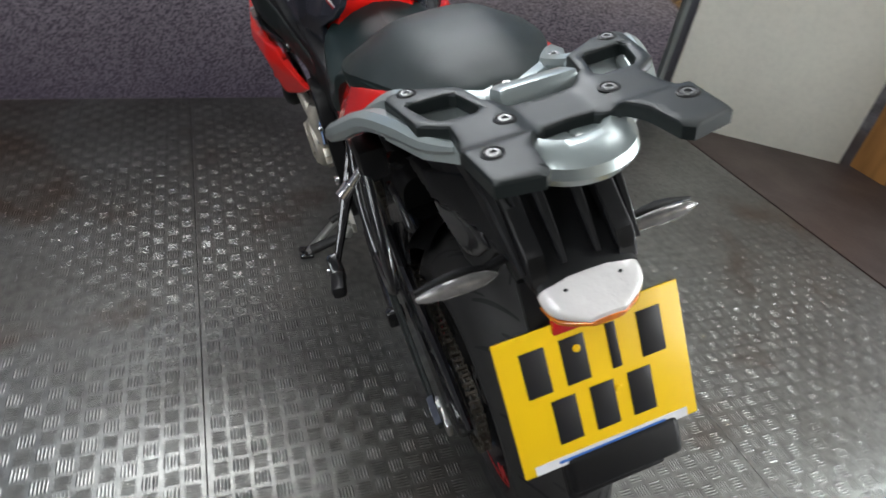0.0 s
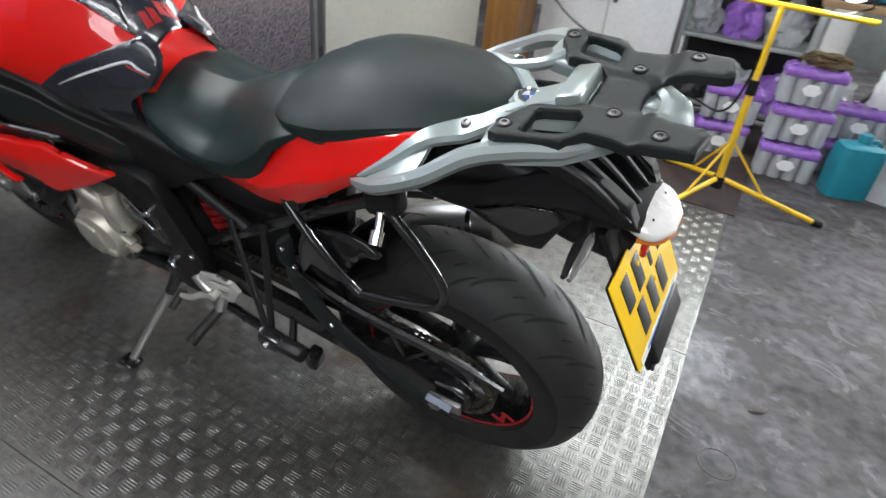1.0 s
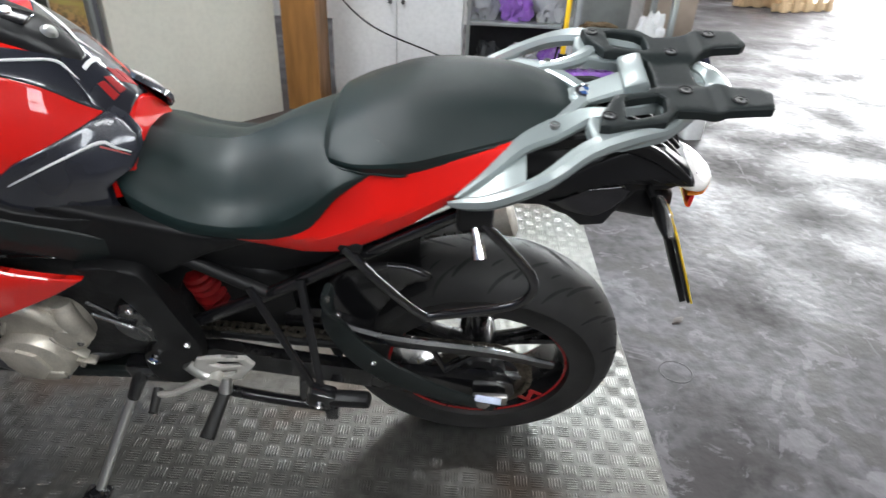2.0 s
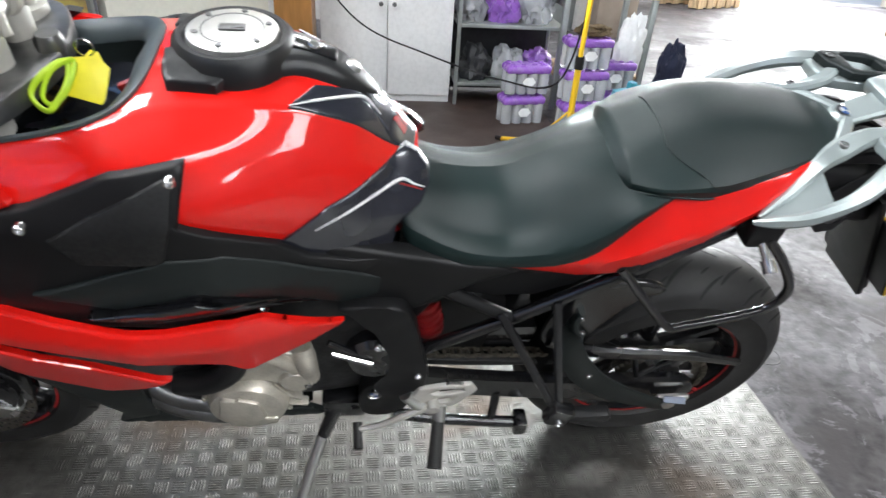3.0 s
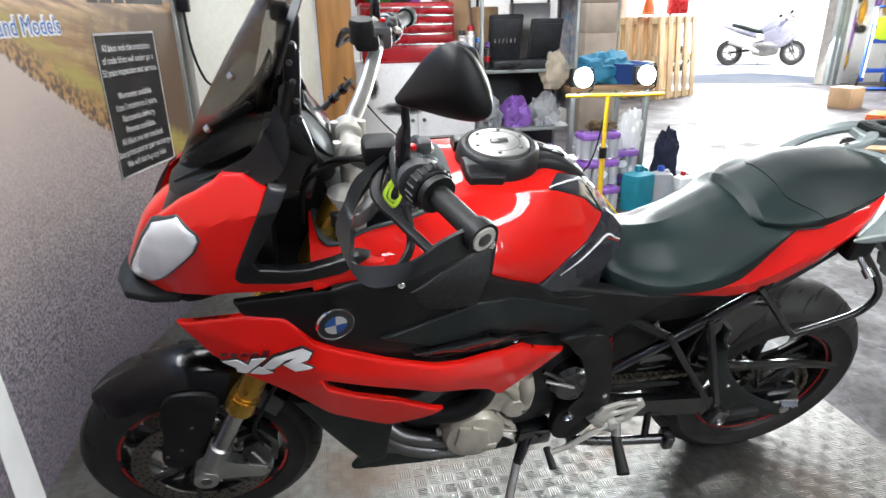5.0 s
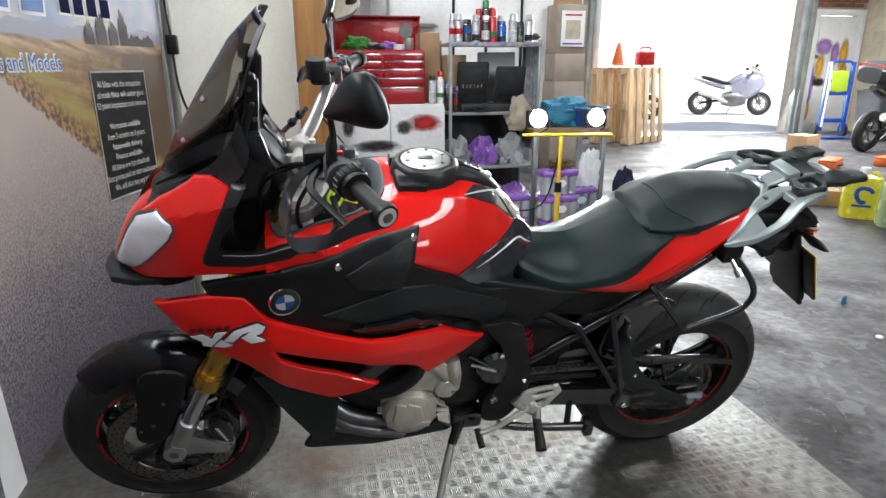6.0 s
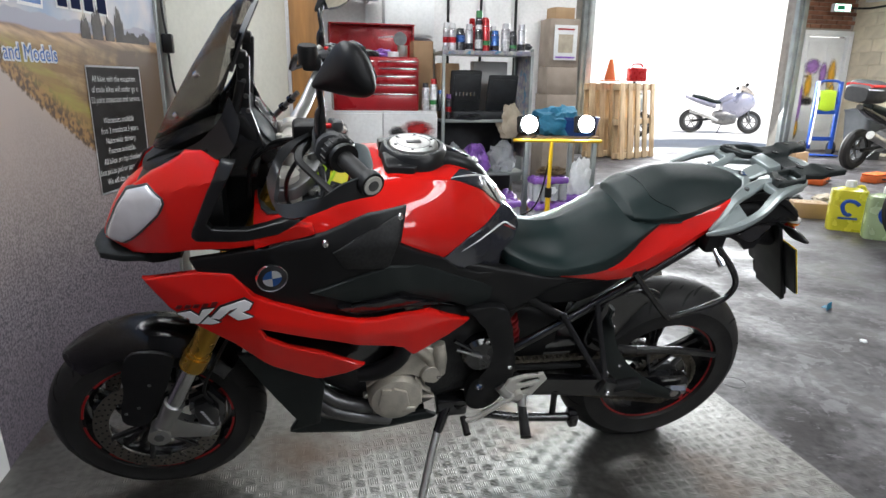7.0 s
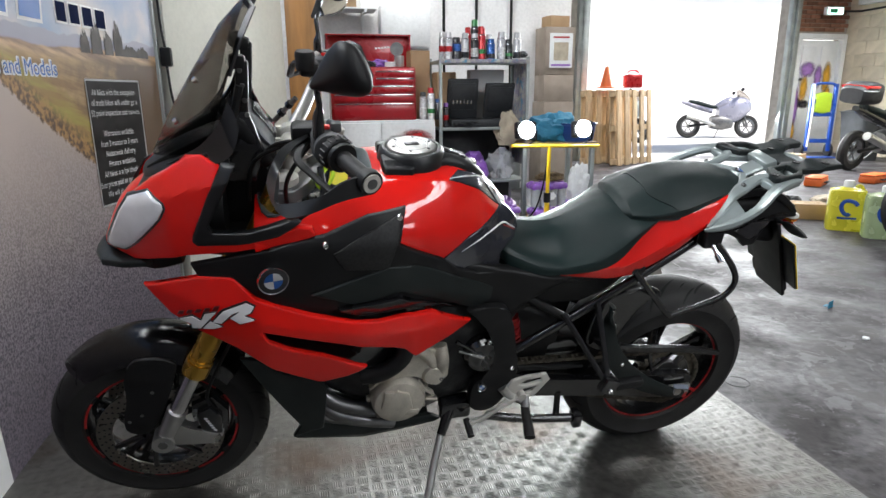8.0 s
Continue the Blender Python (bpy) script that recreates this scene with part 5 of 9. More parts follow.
bp("cap_lock", joined(boxed((CAPU, 0, 1.0850), (0.034, 0.016, 0.004), bevel=0.0015), boxed((CAPU + 0.007, 0, 1.0870), (0.016, 0.01, 0.003), bevel=0.001)), STEEL, cap)
bp("cap_groove", lathed([(0.0385, 1.0838), (0.039, 1.0846), (0.0402, 1.0846), (0.0407, 1.0838)], (CAPU, 0, 0), 48, "z", True), STEEL, cap)
for k in range(6):
    a = math.pi * k / 3 + 0.3
    bp("cap_screw", lathed([(0, 1.0870), (0.004, 1.0860), (0.004, 1.0780)], (CAPU + 0.047 * math.cos(a), 0.047 * math.sin(a), 0), 10, "z"), STEEL, cap)
tag = bp("key_tag", placed(joined(prism([(-0.021, -0.028), (0.019, -0.03), (0.022, -0.024), (0.022, 0.018), (0.012, 0.024), (0.006, 0.034), (-0.004, 0.034), (-0.008, 0.024), (-0.021, 0.02)], -0.0015, 0.0015, 0.0006)), pose(-1.022, -0.047, 1.034, -38, 20, 6)), YELLOWTAG, bike, "bright yellow key tag hanging from the ignition")
bp("key_ring", tubed([(-1.022 + 0.011 * math.cos(a), -0.03, 1.066 + 0.011 * math.sin(a)) for a in np.linspace(0, 2 * math.pi, 10, endpoint=False)], 0.0014, seg=6, closed=True), CHROME, tag, "steel key ring")
well = bp("tank_well", plan([(-1.17, -0.115), (-1.0, -0.1), (-0.972, -0.06), (-0.968, 0.0), (-0.972, 0.06), (-1.0, 0.1), (-1.17, 0.115)], lambda u, v: 0.985 + 0.25 * (u + 0.97), 0.006, 0.002, 0.02), NAVY, bike, "glossy dark blue cover inside the tank opening")
bp("red_switch", placed(boxed((0, 0, 0), (0.026, 0.012, 0.012), bevel=0.004), pose(-1.001, 0.008, 0.99, 0, -14, 20)), REDTAPE, well, "red tab")
bp("tag_strap", tubed([(-1.04, -0.052, 1.06), (-1.06, -0.075, 1.055), (-1.075, -0.09, 1.035), (-1.06, -0.098, 1.018), (-1.045, -0.085, 1.03), (-1.037, -0.066, 1.045)], 0.0035, seg=8, closed=True, flat=(1, 0.6, 1.3)), LIMETAG, tag, "lime green strap loop")
bp("tag_strap", tubed([(-1.03, -0.05, 1.06), (-1.05, -0.07, 1.058), (-1.066, -0.083, 1.03), (-1.055, -0.09, 1.022), (-1.038, -0.075, 1.035)], 0.003, seg=8, closed=True, flat=(1, 0.6, 1.3)), LIMETAG, tag)

# ---- seats: half sections from the crown over the crease down to the rim ----
RIDER = {
    -0.65: ((0, 0.882), (0.035, 0.878), (0.05, 0.868), (0.062, 0.85), (0.062, 0.83), (0, 0.828)),
    -0.61: ((0, 0.876), (0.05, 0.866), (0.085, 0.848), (0.112, 0.828), (0.115, 0.798), (0, 0.79)),
    -0.53: ((0, 0.86), (0.05, 0.846), (0.098, 0.815), (0.132, 0.797), (0.137, 0.773), (0, 0.755)),
    -0.46: ((0, 0.859), (0.05, 0.843), (0.104, 0.804), (0.14, 0.79), (0.145, 0.771), (0, 0.755)),
    -0.41: ((0, 0.876), (0.05, 0.862), (0.11, 0.82), (0.147, 0.8), (0.15, 0.775), (0, 0.76)),
    -0.36: ((0, 0.9), (0.055, 0.887), (0.115, 0.845), (0.15, 0.815), (0.152, 0.784), (0, 0.765)),
    -0.31: ((0, 0.916), (0.06, 0.907), (0.12, 0.872), (0.148, 0.845), (0.148, 0.806), (0, 0.785)),
    -0.26: ((0, 0.924), (0.06, 0.918), (0.118, 0.902), (0.144, 0.89), (0.144, 0.87), (0, 0.82)),
    -0.2: ((0, 0.93), (0.05, 0.925), (0.105, 0.915), (0.124, 0.91), (0.124, 0.903), (0, 0.85)),
}
rider = bp("rider_seat", sectioned(RIDER, (2, 4), 64), VINYL, bike, "black vinyl rider seat with a creased flank", 24)
PILLION = {
    -0.292: ((0, 0.92), (0.03, 0.919), (0.055, 0.912), (0.068, 0.905), (0.066, 0.893), (0, 0.888)),
    -0.277: ((0, 0.937), (0.05, 0.934), (0.085, 0.922), (0.102, 0.912), (0.1, 0.898), (0, 0.885)),
    -0.24: ((0, 0.955), (0.05, 0.952), (0.094, 0.934), (0.126, 0.921), (0.124, 0.906), (0, 0.885)),
    -0.2: ((0, 0.973), (0.05, 0.97), (0.098, 0.948), (0.136, 0.93), (0.134, 0.91), (0, 0.885)),
    -0.155: ((0, 0.989), (0.055, 0.985), (0.106, 0.959), (0.138, 0.939), (0.135, 0.911), (0, 0.89)),
    -0.1: ((0, 0.996), (0.055, 0.992), (0.107, 0.966), (0.131, 0.948), (0.128, 0.926), (0, 0.9)),
    -0.03: ((0, 0.995), (0.052, 0.991), (0.097, 0.969), (0.116, 0.957), (0.112, 0.945), (0, 0.915)),
    0.03: ((0, 0.987), (0.045, 0.983), (0.077, 0.969), (0.09, 0.962), (0.087, 0.952), (0, 0.93)),
    0.07: ((0, 0.976), (0.03, 0.974), (0.05, 0.967), (0.058, 0.96), (0.055, 0.948), (0, 0.94)),
    0.092: ((0, 0.964), (0.014, 0.963), (0.022, 0.961), (0.025, 0.957), (0.022, 0.951), (0, 0.948)),
}
pil = bp("pillion_seat", sectioned(PILLION, (2, 4), 72), VINYL, bike, "black vinyl pillion seat with a faceted front", 24)
bm = bmesh.new()
rows = []
for u in np.linspace(0.0, 1.0, 40):
    row = []
    for b in np.linspace(-1, 1, 19):
        front = interp(abs(b), [0, 0.45, 0.6, 0.8, 1.0], [-0.222, -0.224, -0.212, -0.18, -0.152])
        uu = front + (0.08 - 0.02 * abs(b) ** 2 - front) * float(u)
        line = half_section(PILLION, (2, 4), uu)[:16]
        run = [0.0]
        for p, q in zip(line, line[1:]):
            run.append(run[-1] + math.dist(p, q))
        at = abs(b) * run[-1] * 0.985
        row.append(bm.verts.new((uu, math.copysign(interp(at, run, [p[0] for p in line]) + 0.0016 * abs(b), b), interp(at, run, [p[1] for p in line]) + 0.0022)))
    rows.append(row)
for a, b in zip(rows, rows[1:]):
    for k in range(18):
        bm.faces.new((a[k], a[k + 1], b[k + 1], b[k]))
bmesh.ops.recalc_face_normals(bm, faces=bm.faces)
bmesh.ops.solidify(bm, geom=bm.faces[:], thickness=0.004)
bp("seat_top", bm, VINYL_SHEEN, pil, "pillion seat top, ceiling reflection warmed into its vinyl colour")
both("seat_piping", lambda s: tubed([(u, s * (half_section(PILLION, (2, 4), u)[16][0] + 0.0005), half_section(PILLION, (2, 4), u)[16][1] + 0.001) for u in np.linspace(-0.285, 0.088, 18)], 0.0022, seg=6, per=2), VINYL, pil)

# red tail
TAIL = [(-0.5, 0.772), (-0.4, 0.787), (-0.335, 0.797), (-0.3, 0.83), (-0.262, 0.882), (-0.232, 0.918), (-0.205, 0.921), (-0.12, 0.936), (-0.03, 0.958), (0.012, 0.965), (0.004, 0.935), (-0.05, 0.902), (-0.13, 0.845), (-0.2, 0.793), (-0.262, 0.757), (-0.33, 0.745), (-0.4, 0.752), (-0.46, 0.76)]


def h_tail(u, w):
    # a crease runs back and up across the panel; above it the flank turns in under the seat
    crest = interp(u, [-0.48, -0.3, -0.2, -0.1, 0.02], [0.77, 0.79, 0.84, 0.892, 0.94])
    top = interp(u, [-0.5, -0.38, -0.25, -0.15, -0.05, 0.02], [0.135, 0.147, 0.163, 0.162, 0.145, 0.122])
    return top - (max(0.0, w - crest) * 0.5 + max(0.0, crest - w) * 0.22)


both("tail_panel", lambda s: shell(TAIL, h_tail, 0.014, s, 0.006, 0.012, smooth=False), RED, bike, "glossy red tail panel with a crease", 20)
bp("tail_core", loft([(-0.62, 0.1, 0.74, 0.8), (-0.45, 0.128, 0.725, 0.78, 5, 5), (-0.36, 0.132, 0.725, 0.8, 5, 5), (-0.27, 0.134, 0.745, 0.85, 5, 5), (-0.15, 0.125, 0.82, 0.89, 4, 4), (0.0, 0.09, 0.86, 0.925), (0.12, 0.06, 0.87, 0.935)], 24), BLACK, bike)


# ---- luggage rack and tail ----
both("grab_rail", lambda s: bar([(-0.095, s * 0.164, 0.889), (-0.07, s * 0.174, 0.899), (-0.03, s * 0.186, 0.919), (0.03, s * 0.181, 0.952), (0.085, s * 0.154, 0.985), (0.14, s * 0.131, 0.996), (0.186, s * 0.114, 0.998), (0.214, s * 0.096, 1.001)], [0.004, 0.014, 0.02, 0.024, 0.03, 0.032, 0.026, 0.01], [0.006, 0.018, 0.022, 0.022, 0.022, 0.022, 0.018, 0.01], 6, 0.3, s * 16), SILVER, bike, "silver-grey cast grab rail", 24)
both("rail_arm", lambda s: bar([(-0.085, s * 0.158, 0.894), (-0.045, s * 0.139, 0.92), (0.0, s * 0.11, 0.954), (0.046, s * 0.086, 0.966), (0.09, s * 0.078, 0.986), (0.118, s * 0.092, 1.0)], [0.006, 0.018, 0.028, 0.036, 0.03, 0.024], [0.008, 0.018, 0.02, 0.018, 0.018, 0.016], 6, 0.3, -s * 20), SILVER, bike, "", 24)
both("rail_web", lambda s: skin([(-0.085, s * 0.16, 0.892), (-0.05, s * 0.143, 0.915), (-0.02, s * 0.125, 0.938), (0.01, s * 0.11, 0.953)], [(-0.085, s * 0.168, 0.892), (-0.05, s * 0.178, 0.906), (-0.02, s * 0.18, 0.92), (0.01, s * 0.172, 0.933)], 0.006), SILVER, bike, "", 24)
both("rail_brace", lambda s: bar([(0.046, s * 0.084, 0.966), (0.075, s * 0.045, 0.972), (0.1, s * 0.012, 0.974)], [0.026, 0.02, 0.02], [0.014, 0.014, 0.012]), SILVER, bike, "", 24)
both("rail_screw", lambda s: hexbolt((0.048, s * 0.085, 0.976), 0.0075, "z", 1, 0.004), STEEL, bike)
bp("rack_spine", joined(bar([(0.06, 0, 0.968), (0.1, 0, 0.974), (0.15, 0, 0.994), (0.185, 0, 1.0)], [0.02, 0.05, 0.056, 0.07], [0.01, 0.012, 0.016, 0.014]), lathed([(0, 0.979), (0.021, 0.979), (0.024, 0.975), (0.024, 0.966)], (0.099, 0, 0), 28, "z")), SILVER, bike, "silver-grey rack casting", 24)
both("rack_core", lambda s: plan([(0.1, s * 0.07), (0.088, s * 0.104), (0.092, s * 0.136), (0.13, s * 0.146), (0.19, s * 0.124), (0.226, s * 0.09), (0.262, s * 0.05), (0.268, 0.0), (0.2, 0.0), (0.17, s * 0.05)], lambda u, v: 0.998 + 0.05 * (u - 0.1), 0.018, 0.005, 0.012, smooth=False,
                                  holes=[[(0.128, s * 0.122), (0.132, s * 0.068), (0.19, s * 0.056), (0.198, s * 0.1), (0.17, s * 0.122)]]), SILVER, bike, "", 24)
bp("rack_block", placed(boxed((0, 0, 0), (0.036, 0.086, 0.028), bevel=0.007), pose(0.164, 0.006, 1.006, 0, -20, 0)), SILVER, bike)
bm = bmesh.new()
rows = []
for q in range(25):
    a = math.pi * (q / 24 - 0.5)
    cx, cy = 0.245 + 0.042 * math.cos(a), 0.047 * math.sin(a)
    n = Vector((math.cos(a), math.sin(a), 0))
    k_ = 0.6 + 0.4 * math.cos(a)
    rows.append([bm.verts.new(Vector((cx, cy, 1.0)) + n * r * k_ + Vector((0, 0, z))) for r, z in ((-0.022, 0.01), (-0.012, 0.015), (0.006, 0.013), (0.018, 0.004), (0.021, -0.006), (0.016, -0.015), (0.004, -0.02), (-0.018, -0.012))])
for a, b in zip(rows, rows[1:]):
    for k in range(8):
        bm.faces.new((a[k], a[(k + 1) % 8], b[(k + 1) % 8], b[k]))
bm.faces.new(rows[0]), bm.faces.new(rows[-1][::-1])
bp("rack_nose", bm, SILVER, bike, "rounded silver end of the rack", 34)
half = [(0.19, 0.0), (0.188, -0.034), (0.17, -0.052), (0.128, -0.06), (0.104, -0.102), (0.1, -0.13), (0.112, -0.136), (0.186, -0.124), (0.206, -0.098), (0.236, -0.1), (0.262, -0.108), (0.326, -0.103), (0.334, -0.064), (0.326, -0.057), (0.286, -0.053), (0.262, -0.04), (0.248, -0.024), (0.246, 0.0)]
PAD = half + [(u, -v) for u, v in half[-2:0:-1]]
hole = [(0.136, -0.118), (0.138, -0.076), (0.145, -0.07), (0.186, -0.06), (0.193, -0.068), (0.19, -0.1), (0.18, -0.108), (0.146, -0.118)]


def pad_top(u, v):
    # prongs stand 7 mm proud, the web between them dips
    return 1.0125 + 0.06 * (u - 0.07) + 0.007 * max(0.0, min(1.0, (u - 0.255) / 0.012)) - 0.006 * max(0.0, min(1.0, (0.045 - abs(v)) / 0.012)) * (1.0 if u < 0.26 else 0.0)


pad = bp("luggage_pad", plan(PAD, pad_top, 0.015, 0.004, 0.009, holes=[hole, [(u, -v) for u, v in hole]], smooth=False), BLACK2, bike, "dark grey plastic luggage carrier plate", 26)
for u, v in ((0.113, -0.112), (0.224, -0.051), (0.224, 0.053), (0.115, 0.115), (0.285, -0.087), (0.285, 0.091)):
    zz = pad_top(u, v) - 0.0012
    bp("bolt_seat", lathed([(0.007, zz + 0.002), (0.0085, zz + 0.003), (0.0105, zz + 0.002), (0.0105, zz - 0.002), (0.007, zz - 0.002)], (u, v, 0), 18, "z", True), BLACK, pad)
    bp("pad_bolt", hexbolt((u, v, zz), 0.0068, "z", 1, 0.003), STEEL, pad)


def roundel(c, r, m, parent, label):
    """A round badge: chrome rim, black ring, quartered blue and white field."""
    def at(b):
        return placed(b, Matrix.Translation(c) @ m)
    badge = bp("badge", at(lathed([(0, 0.0), (r * 0.96, 0.0), (r, -0.001), (r, -0.004), (0, -0.004)], (0, 0, 0), 32, "z")), INK, parent, label)
    bp("badge_rim", at(lathed([(r * 0.93, 0.0), (r, 0.0014), (r * 1.03, -0.004), (r * 0.93, -0.002)], (0, 0, 0), 32, "z", True)), CHROME, badge)
    for k in range(4):
        b = bmesh.new()
        vs = [b.verts.new((0, 0, 0.0008))] + [b.verts.new((0.6 * r * math.cos(math.pi / 2 * (k + q / 8)), 0.6 * r * math.sin(math.pi / 2 * (k + q / 8)), 0.0008)) for q in range(9)]
        for q in range(1, 9):
            b.faces.new((vs[0], vs[q], vs[q + 1]))
        bmesh.ops.solidify(b, geom=b.faces[:], thickness=0.0006)
        bp("badge_quarter", at(b), BLUEINK if k % 2 else WHITEINK, badge)


LEFT = pose(0, 0, 0, 90, 0, 0)
roundel(Vector((-1.178, -0.232, 0.872)), 0.033, pose(0, 0, 0, 90, 0, 0) @ pose(0, 0, 0, 0, 12, 0), bike, "round blue and white badge")
roundel(Vector((-0.661, -0.181, 0.444)), 0.013, LEFT, bike, "small round badge")
roundel(Vector((0.099, 0.0, 0.981)), 0.016, pose(0, 0, 0, 0, 4, -70), bike, "round badge on the rack")

# tail underside, rear lamp, plate hanger
tailc = bp("tail_cover", loft([(0.0, 0.09, 0.84, 0.95, 3), (0.1, 0.088, 0.85, 0.94, 3), (0.18, 0.074, 0.845, 0.912, 3), (0.24, 0.062, 0.842, 0.884, 3.4), (0.288, 0.056, 0.845, 0.864, 4)], 24), BLACK, bike, "black tail cover")
for s_ in (-1, 1):
    for a_, b_, c_ in ((0.03, 0.075, 0.0), (0.034, 0.05, 0.012), (0.045, 0.022, 0.02)):
        bp("tail_fin", bar([(a_, s_ * b_ * 1.05, 0.935 + c_ * 0.6), (0.12, s_ * b_, 0.948 + c_ * 0.4), (0.2, s_ * b_ * 0.92, 0.925 + c_ * 0.2), (0.272, s_ * b_ * 0.85, 0.872)], [0.006, 0.015, 0.014, 0.006], [0.014, 0.024, 0.022, 0.01], 5, 0.25), BLACK, tailc)
CHEEK = [(-0.06, 0.835), (0.0, 0.868), (0.06, 0.885), (0.12, 0.912), (0.18, 0.93), (0.225, 0.922), (0.27, 0.89), (0.286, 0.855), (0.25, 0.842), (0.2, 0.846), (0.182, 0.82), (0.16, 0.776), (0.12, 0.778), (0.092, 0.806), (0.05, 0.826), (0.0, 0.826)]


def h_cheek(u, w):
    # the flank steps in along a slanting line and folds under below
    edge_ = interp(u, [-0.06, 0.08, 0.2, 0.29], [0.84, 0.856, 0.875, 0.855])
    return 0.1 - 0.2 * max(0, u - 0.08) - (0.012 if w < edge_ else 0.0) - 0.25 * max(0, w - 0.88)


both("tail_cheek", lambda s: shell(CHEEK, h_cheek, 0.02, s, 0.003, 0.009, smooth=False), BLACK, bike, "moulded black tail cheek", 24)
both("cheek_scoop", lambda s: shell([(0.06, 0.838), (0.12, 0.862), (0.175, 0.862), (0.19, 0.846), (0.165, 0.815), (0.14, 0.8), (0.105, 0.812)], lambda u, w: h_cheek(u, w) + 0.006, 0.008, s, 0.004, 0.01, smooth=False), GLOSSBLACK, bike)
lampb = bp("rear_lamp", loft([(0.27, 0.05, 0.84, 0.868, 3.5, 3.5), (0.29, 0.056, 0.836, 0.864, 3.5, 3.5), (0.311, 0.048, 0.835, 0.855, 3.5, 3.5), (0.328, 0.02, 0.837, 0.846, 3, 3)], 28), WHITELENS, bike, "clear rear lamp lens")
bp("amber_edge", loft([(0.285, 0.053, 0.829, 0.837, 3.5, 3.5), (0.312, 0.046, 0.829, 0.8375, 3.5, 3.5), (0.329, 0.019, 0.832, 0.84, 3, 3)], 28), AMBER, lampb, "amber lower edge of the lens")
for v in (-0.03, 0.03):
    bp("lens_screw", lathed([(0, 0.857), (0.003, 0.8565), (0.003, 0.85)], (0.296, v, 0.0045), 10, "z"), BLACK, lampb)
bp("red_reflector", boxed((0.297, -0.005, 0.814), (0.01, 0.085, 0.026), bevel=0.004), REDLENS, lampb, "red reflector")
tilt = math.degrees(math.atan2(0.067, 0.148))
PM = pose(0.3025, 0.006, 0.707, 0, -tilt, 0)
hang = bp("plate_hanger", joined(placed(loft([(-0.012, 0.04, 0.08, 0.16), (-0.008, 0.062, -0.02, 0.155), (0.0, 0.06, -0.1, 0.14)], 16), PM),
                                 placed(prism([(-0.012, 0.14), (0.0, 0.14), (0.0, -0.15), (-0.012, -0.15)], -0.065, 0.065, 0.004), PM),
                                 placed(boxed((0.002, 0.012, -0.112), (0.02, 0.15, 0.056), bevel=0.0095, seg=3), PM), placed(boxed((0.0015, 0, -0.004), (0.005, 0.225, 0.175), bevel=0.002), PM),
                                 tubed([(0.12, 0, 0.83), (0.2, 0, 0.80), (0.27, 0, 0.77)], [0.05, 0.045, 0.03], seg=12)), BLACK, bike, "black plate hanger")
plate = bp("licence_plate", placed(boxed((0.006, 0, -0.004), (0.003, 0.228, 0.178), bevel=0.0012), PM), YELLOW, bike, "yellow registration plate")
for row, n in ((0.035, 4), (-0.035, 3)):
    for k in range(n):
        yy = (k - (n - 1) / 2) * 0.048
        bp("plate_mark", placed(boxed((0.0082, yy, row), (0.001, 0.03 if n == 3 or k != 2 else 0.012, 0.058), bevel=0.0003), PM), INK, plate)
bp("plate_strip", placed(boxed((0.0079, 0, -0.086), (0.001, 0.2, 0.012)), PM), WHITEINK, plate)
bp("strip_mark", placed(boxed((0.0086, 0, -0.086), (0.0006, 0.14, 0.004)), PM), BLUEINK, plate)
for yy, zz in ((-0.02, 0.048), (0.02, -0.02)):
    bp("plate_screw", placed(lathed([(0, 0.0105), (0.004, 0.0105), (0.005, 0.0085), (0.005, 0.007)], (0, 0, 0), 12, "x"), PM @ pose(0, yy, zz)), YELLOW, plate)
both("indicator", lambda s: placed(loft([(-0.046, 0.003, -0.003, 0.003), (-0.03, 0.006, -0.008, 0.008), (0.0, 0.008, -0.011, 0.011), (0.03, 0.007, -0.009, 0.009), (0.046, 0.002, -0.002, 0.002)], 14), pose(0.232, s * 0.122, 0.848, 0, 0, 90)), INDLENS, bike, "slim clear indicator lens")
both("indicator_stalk", lambda s: joined(tubed([(0.215, s * 0.05, 0.853), (0.222, s * 0.085, 0.85)], 0.006, seg=8, smooth=False), placed(loft([(-0.048, 0.003, -0.004, 0.004), (0.0, 0.008, -0.013, 0.013), (0.044, 0.003, -0.004, 0.004)], 12), pose(0.2235, s * 0.12, 0.85, 0, 0, 90))), BLACK, bike)

# ---- subframe, passenger hangers, luggage frame ----
both("subframe_tube", lambda s: tubed([(-0.58, s * 0.125, 0.505), (-0.41, s * 0.13, 0.615), (-0.21, s * 0.13, 0.752), (-0.05, s * 0.11, 0.84)], 0.013, seg=10), GLOSSBLACK, bike)
both("subframe_brace", lambda s: joined(tubed([(-0.55, s * 0.13, 0.70), (-0.41, s * 0.13, 0.61)], 0.012, seg=10, smooth=False), tubed([(-0.6, s * 0.12, 0.77), (-0.4, s * 0.12, 0.755), (-0.2, s * 0.115, 0.79)], 0.014, seg=10)), BLACK, bike)
both("peg_hanger", lambda s: joined(tubed([(-0.44, s * 0.145, 0.645), (-0.325, s * 0.24, 0.468)], [0.0085, 0.008], seg=8, smooth=False, flat=(1, 0.7, 1)), tubed([(-0.345, s * 0.145, 0.675), (-0.315, s * 0.24, 0.468)], [0.0085, 0.008], seg=8, smooth=False, flat=(1, 0.7, 1)),
                                    placed(boxed((0, 0, 0), (0.05, 0.03, 0.05), bevel=0.008), pose(-0.315, s * 0.245, 0.46, 0, 20, 0))), GLOSSBLACK, bike, "black passenger peg hanger")
both("passenger_peg", lambda s: placed(boxed((0, 0, 0), (0.085, 0.03, 0.028), bevel=0.01), pose(-0.262, s * 0.25, 0.465, 0, -12, s * 6)), BLACK, bike, "folded black passenger footpeg")
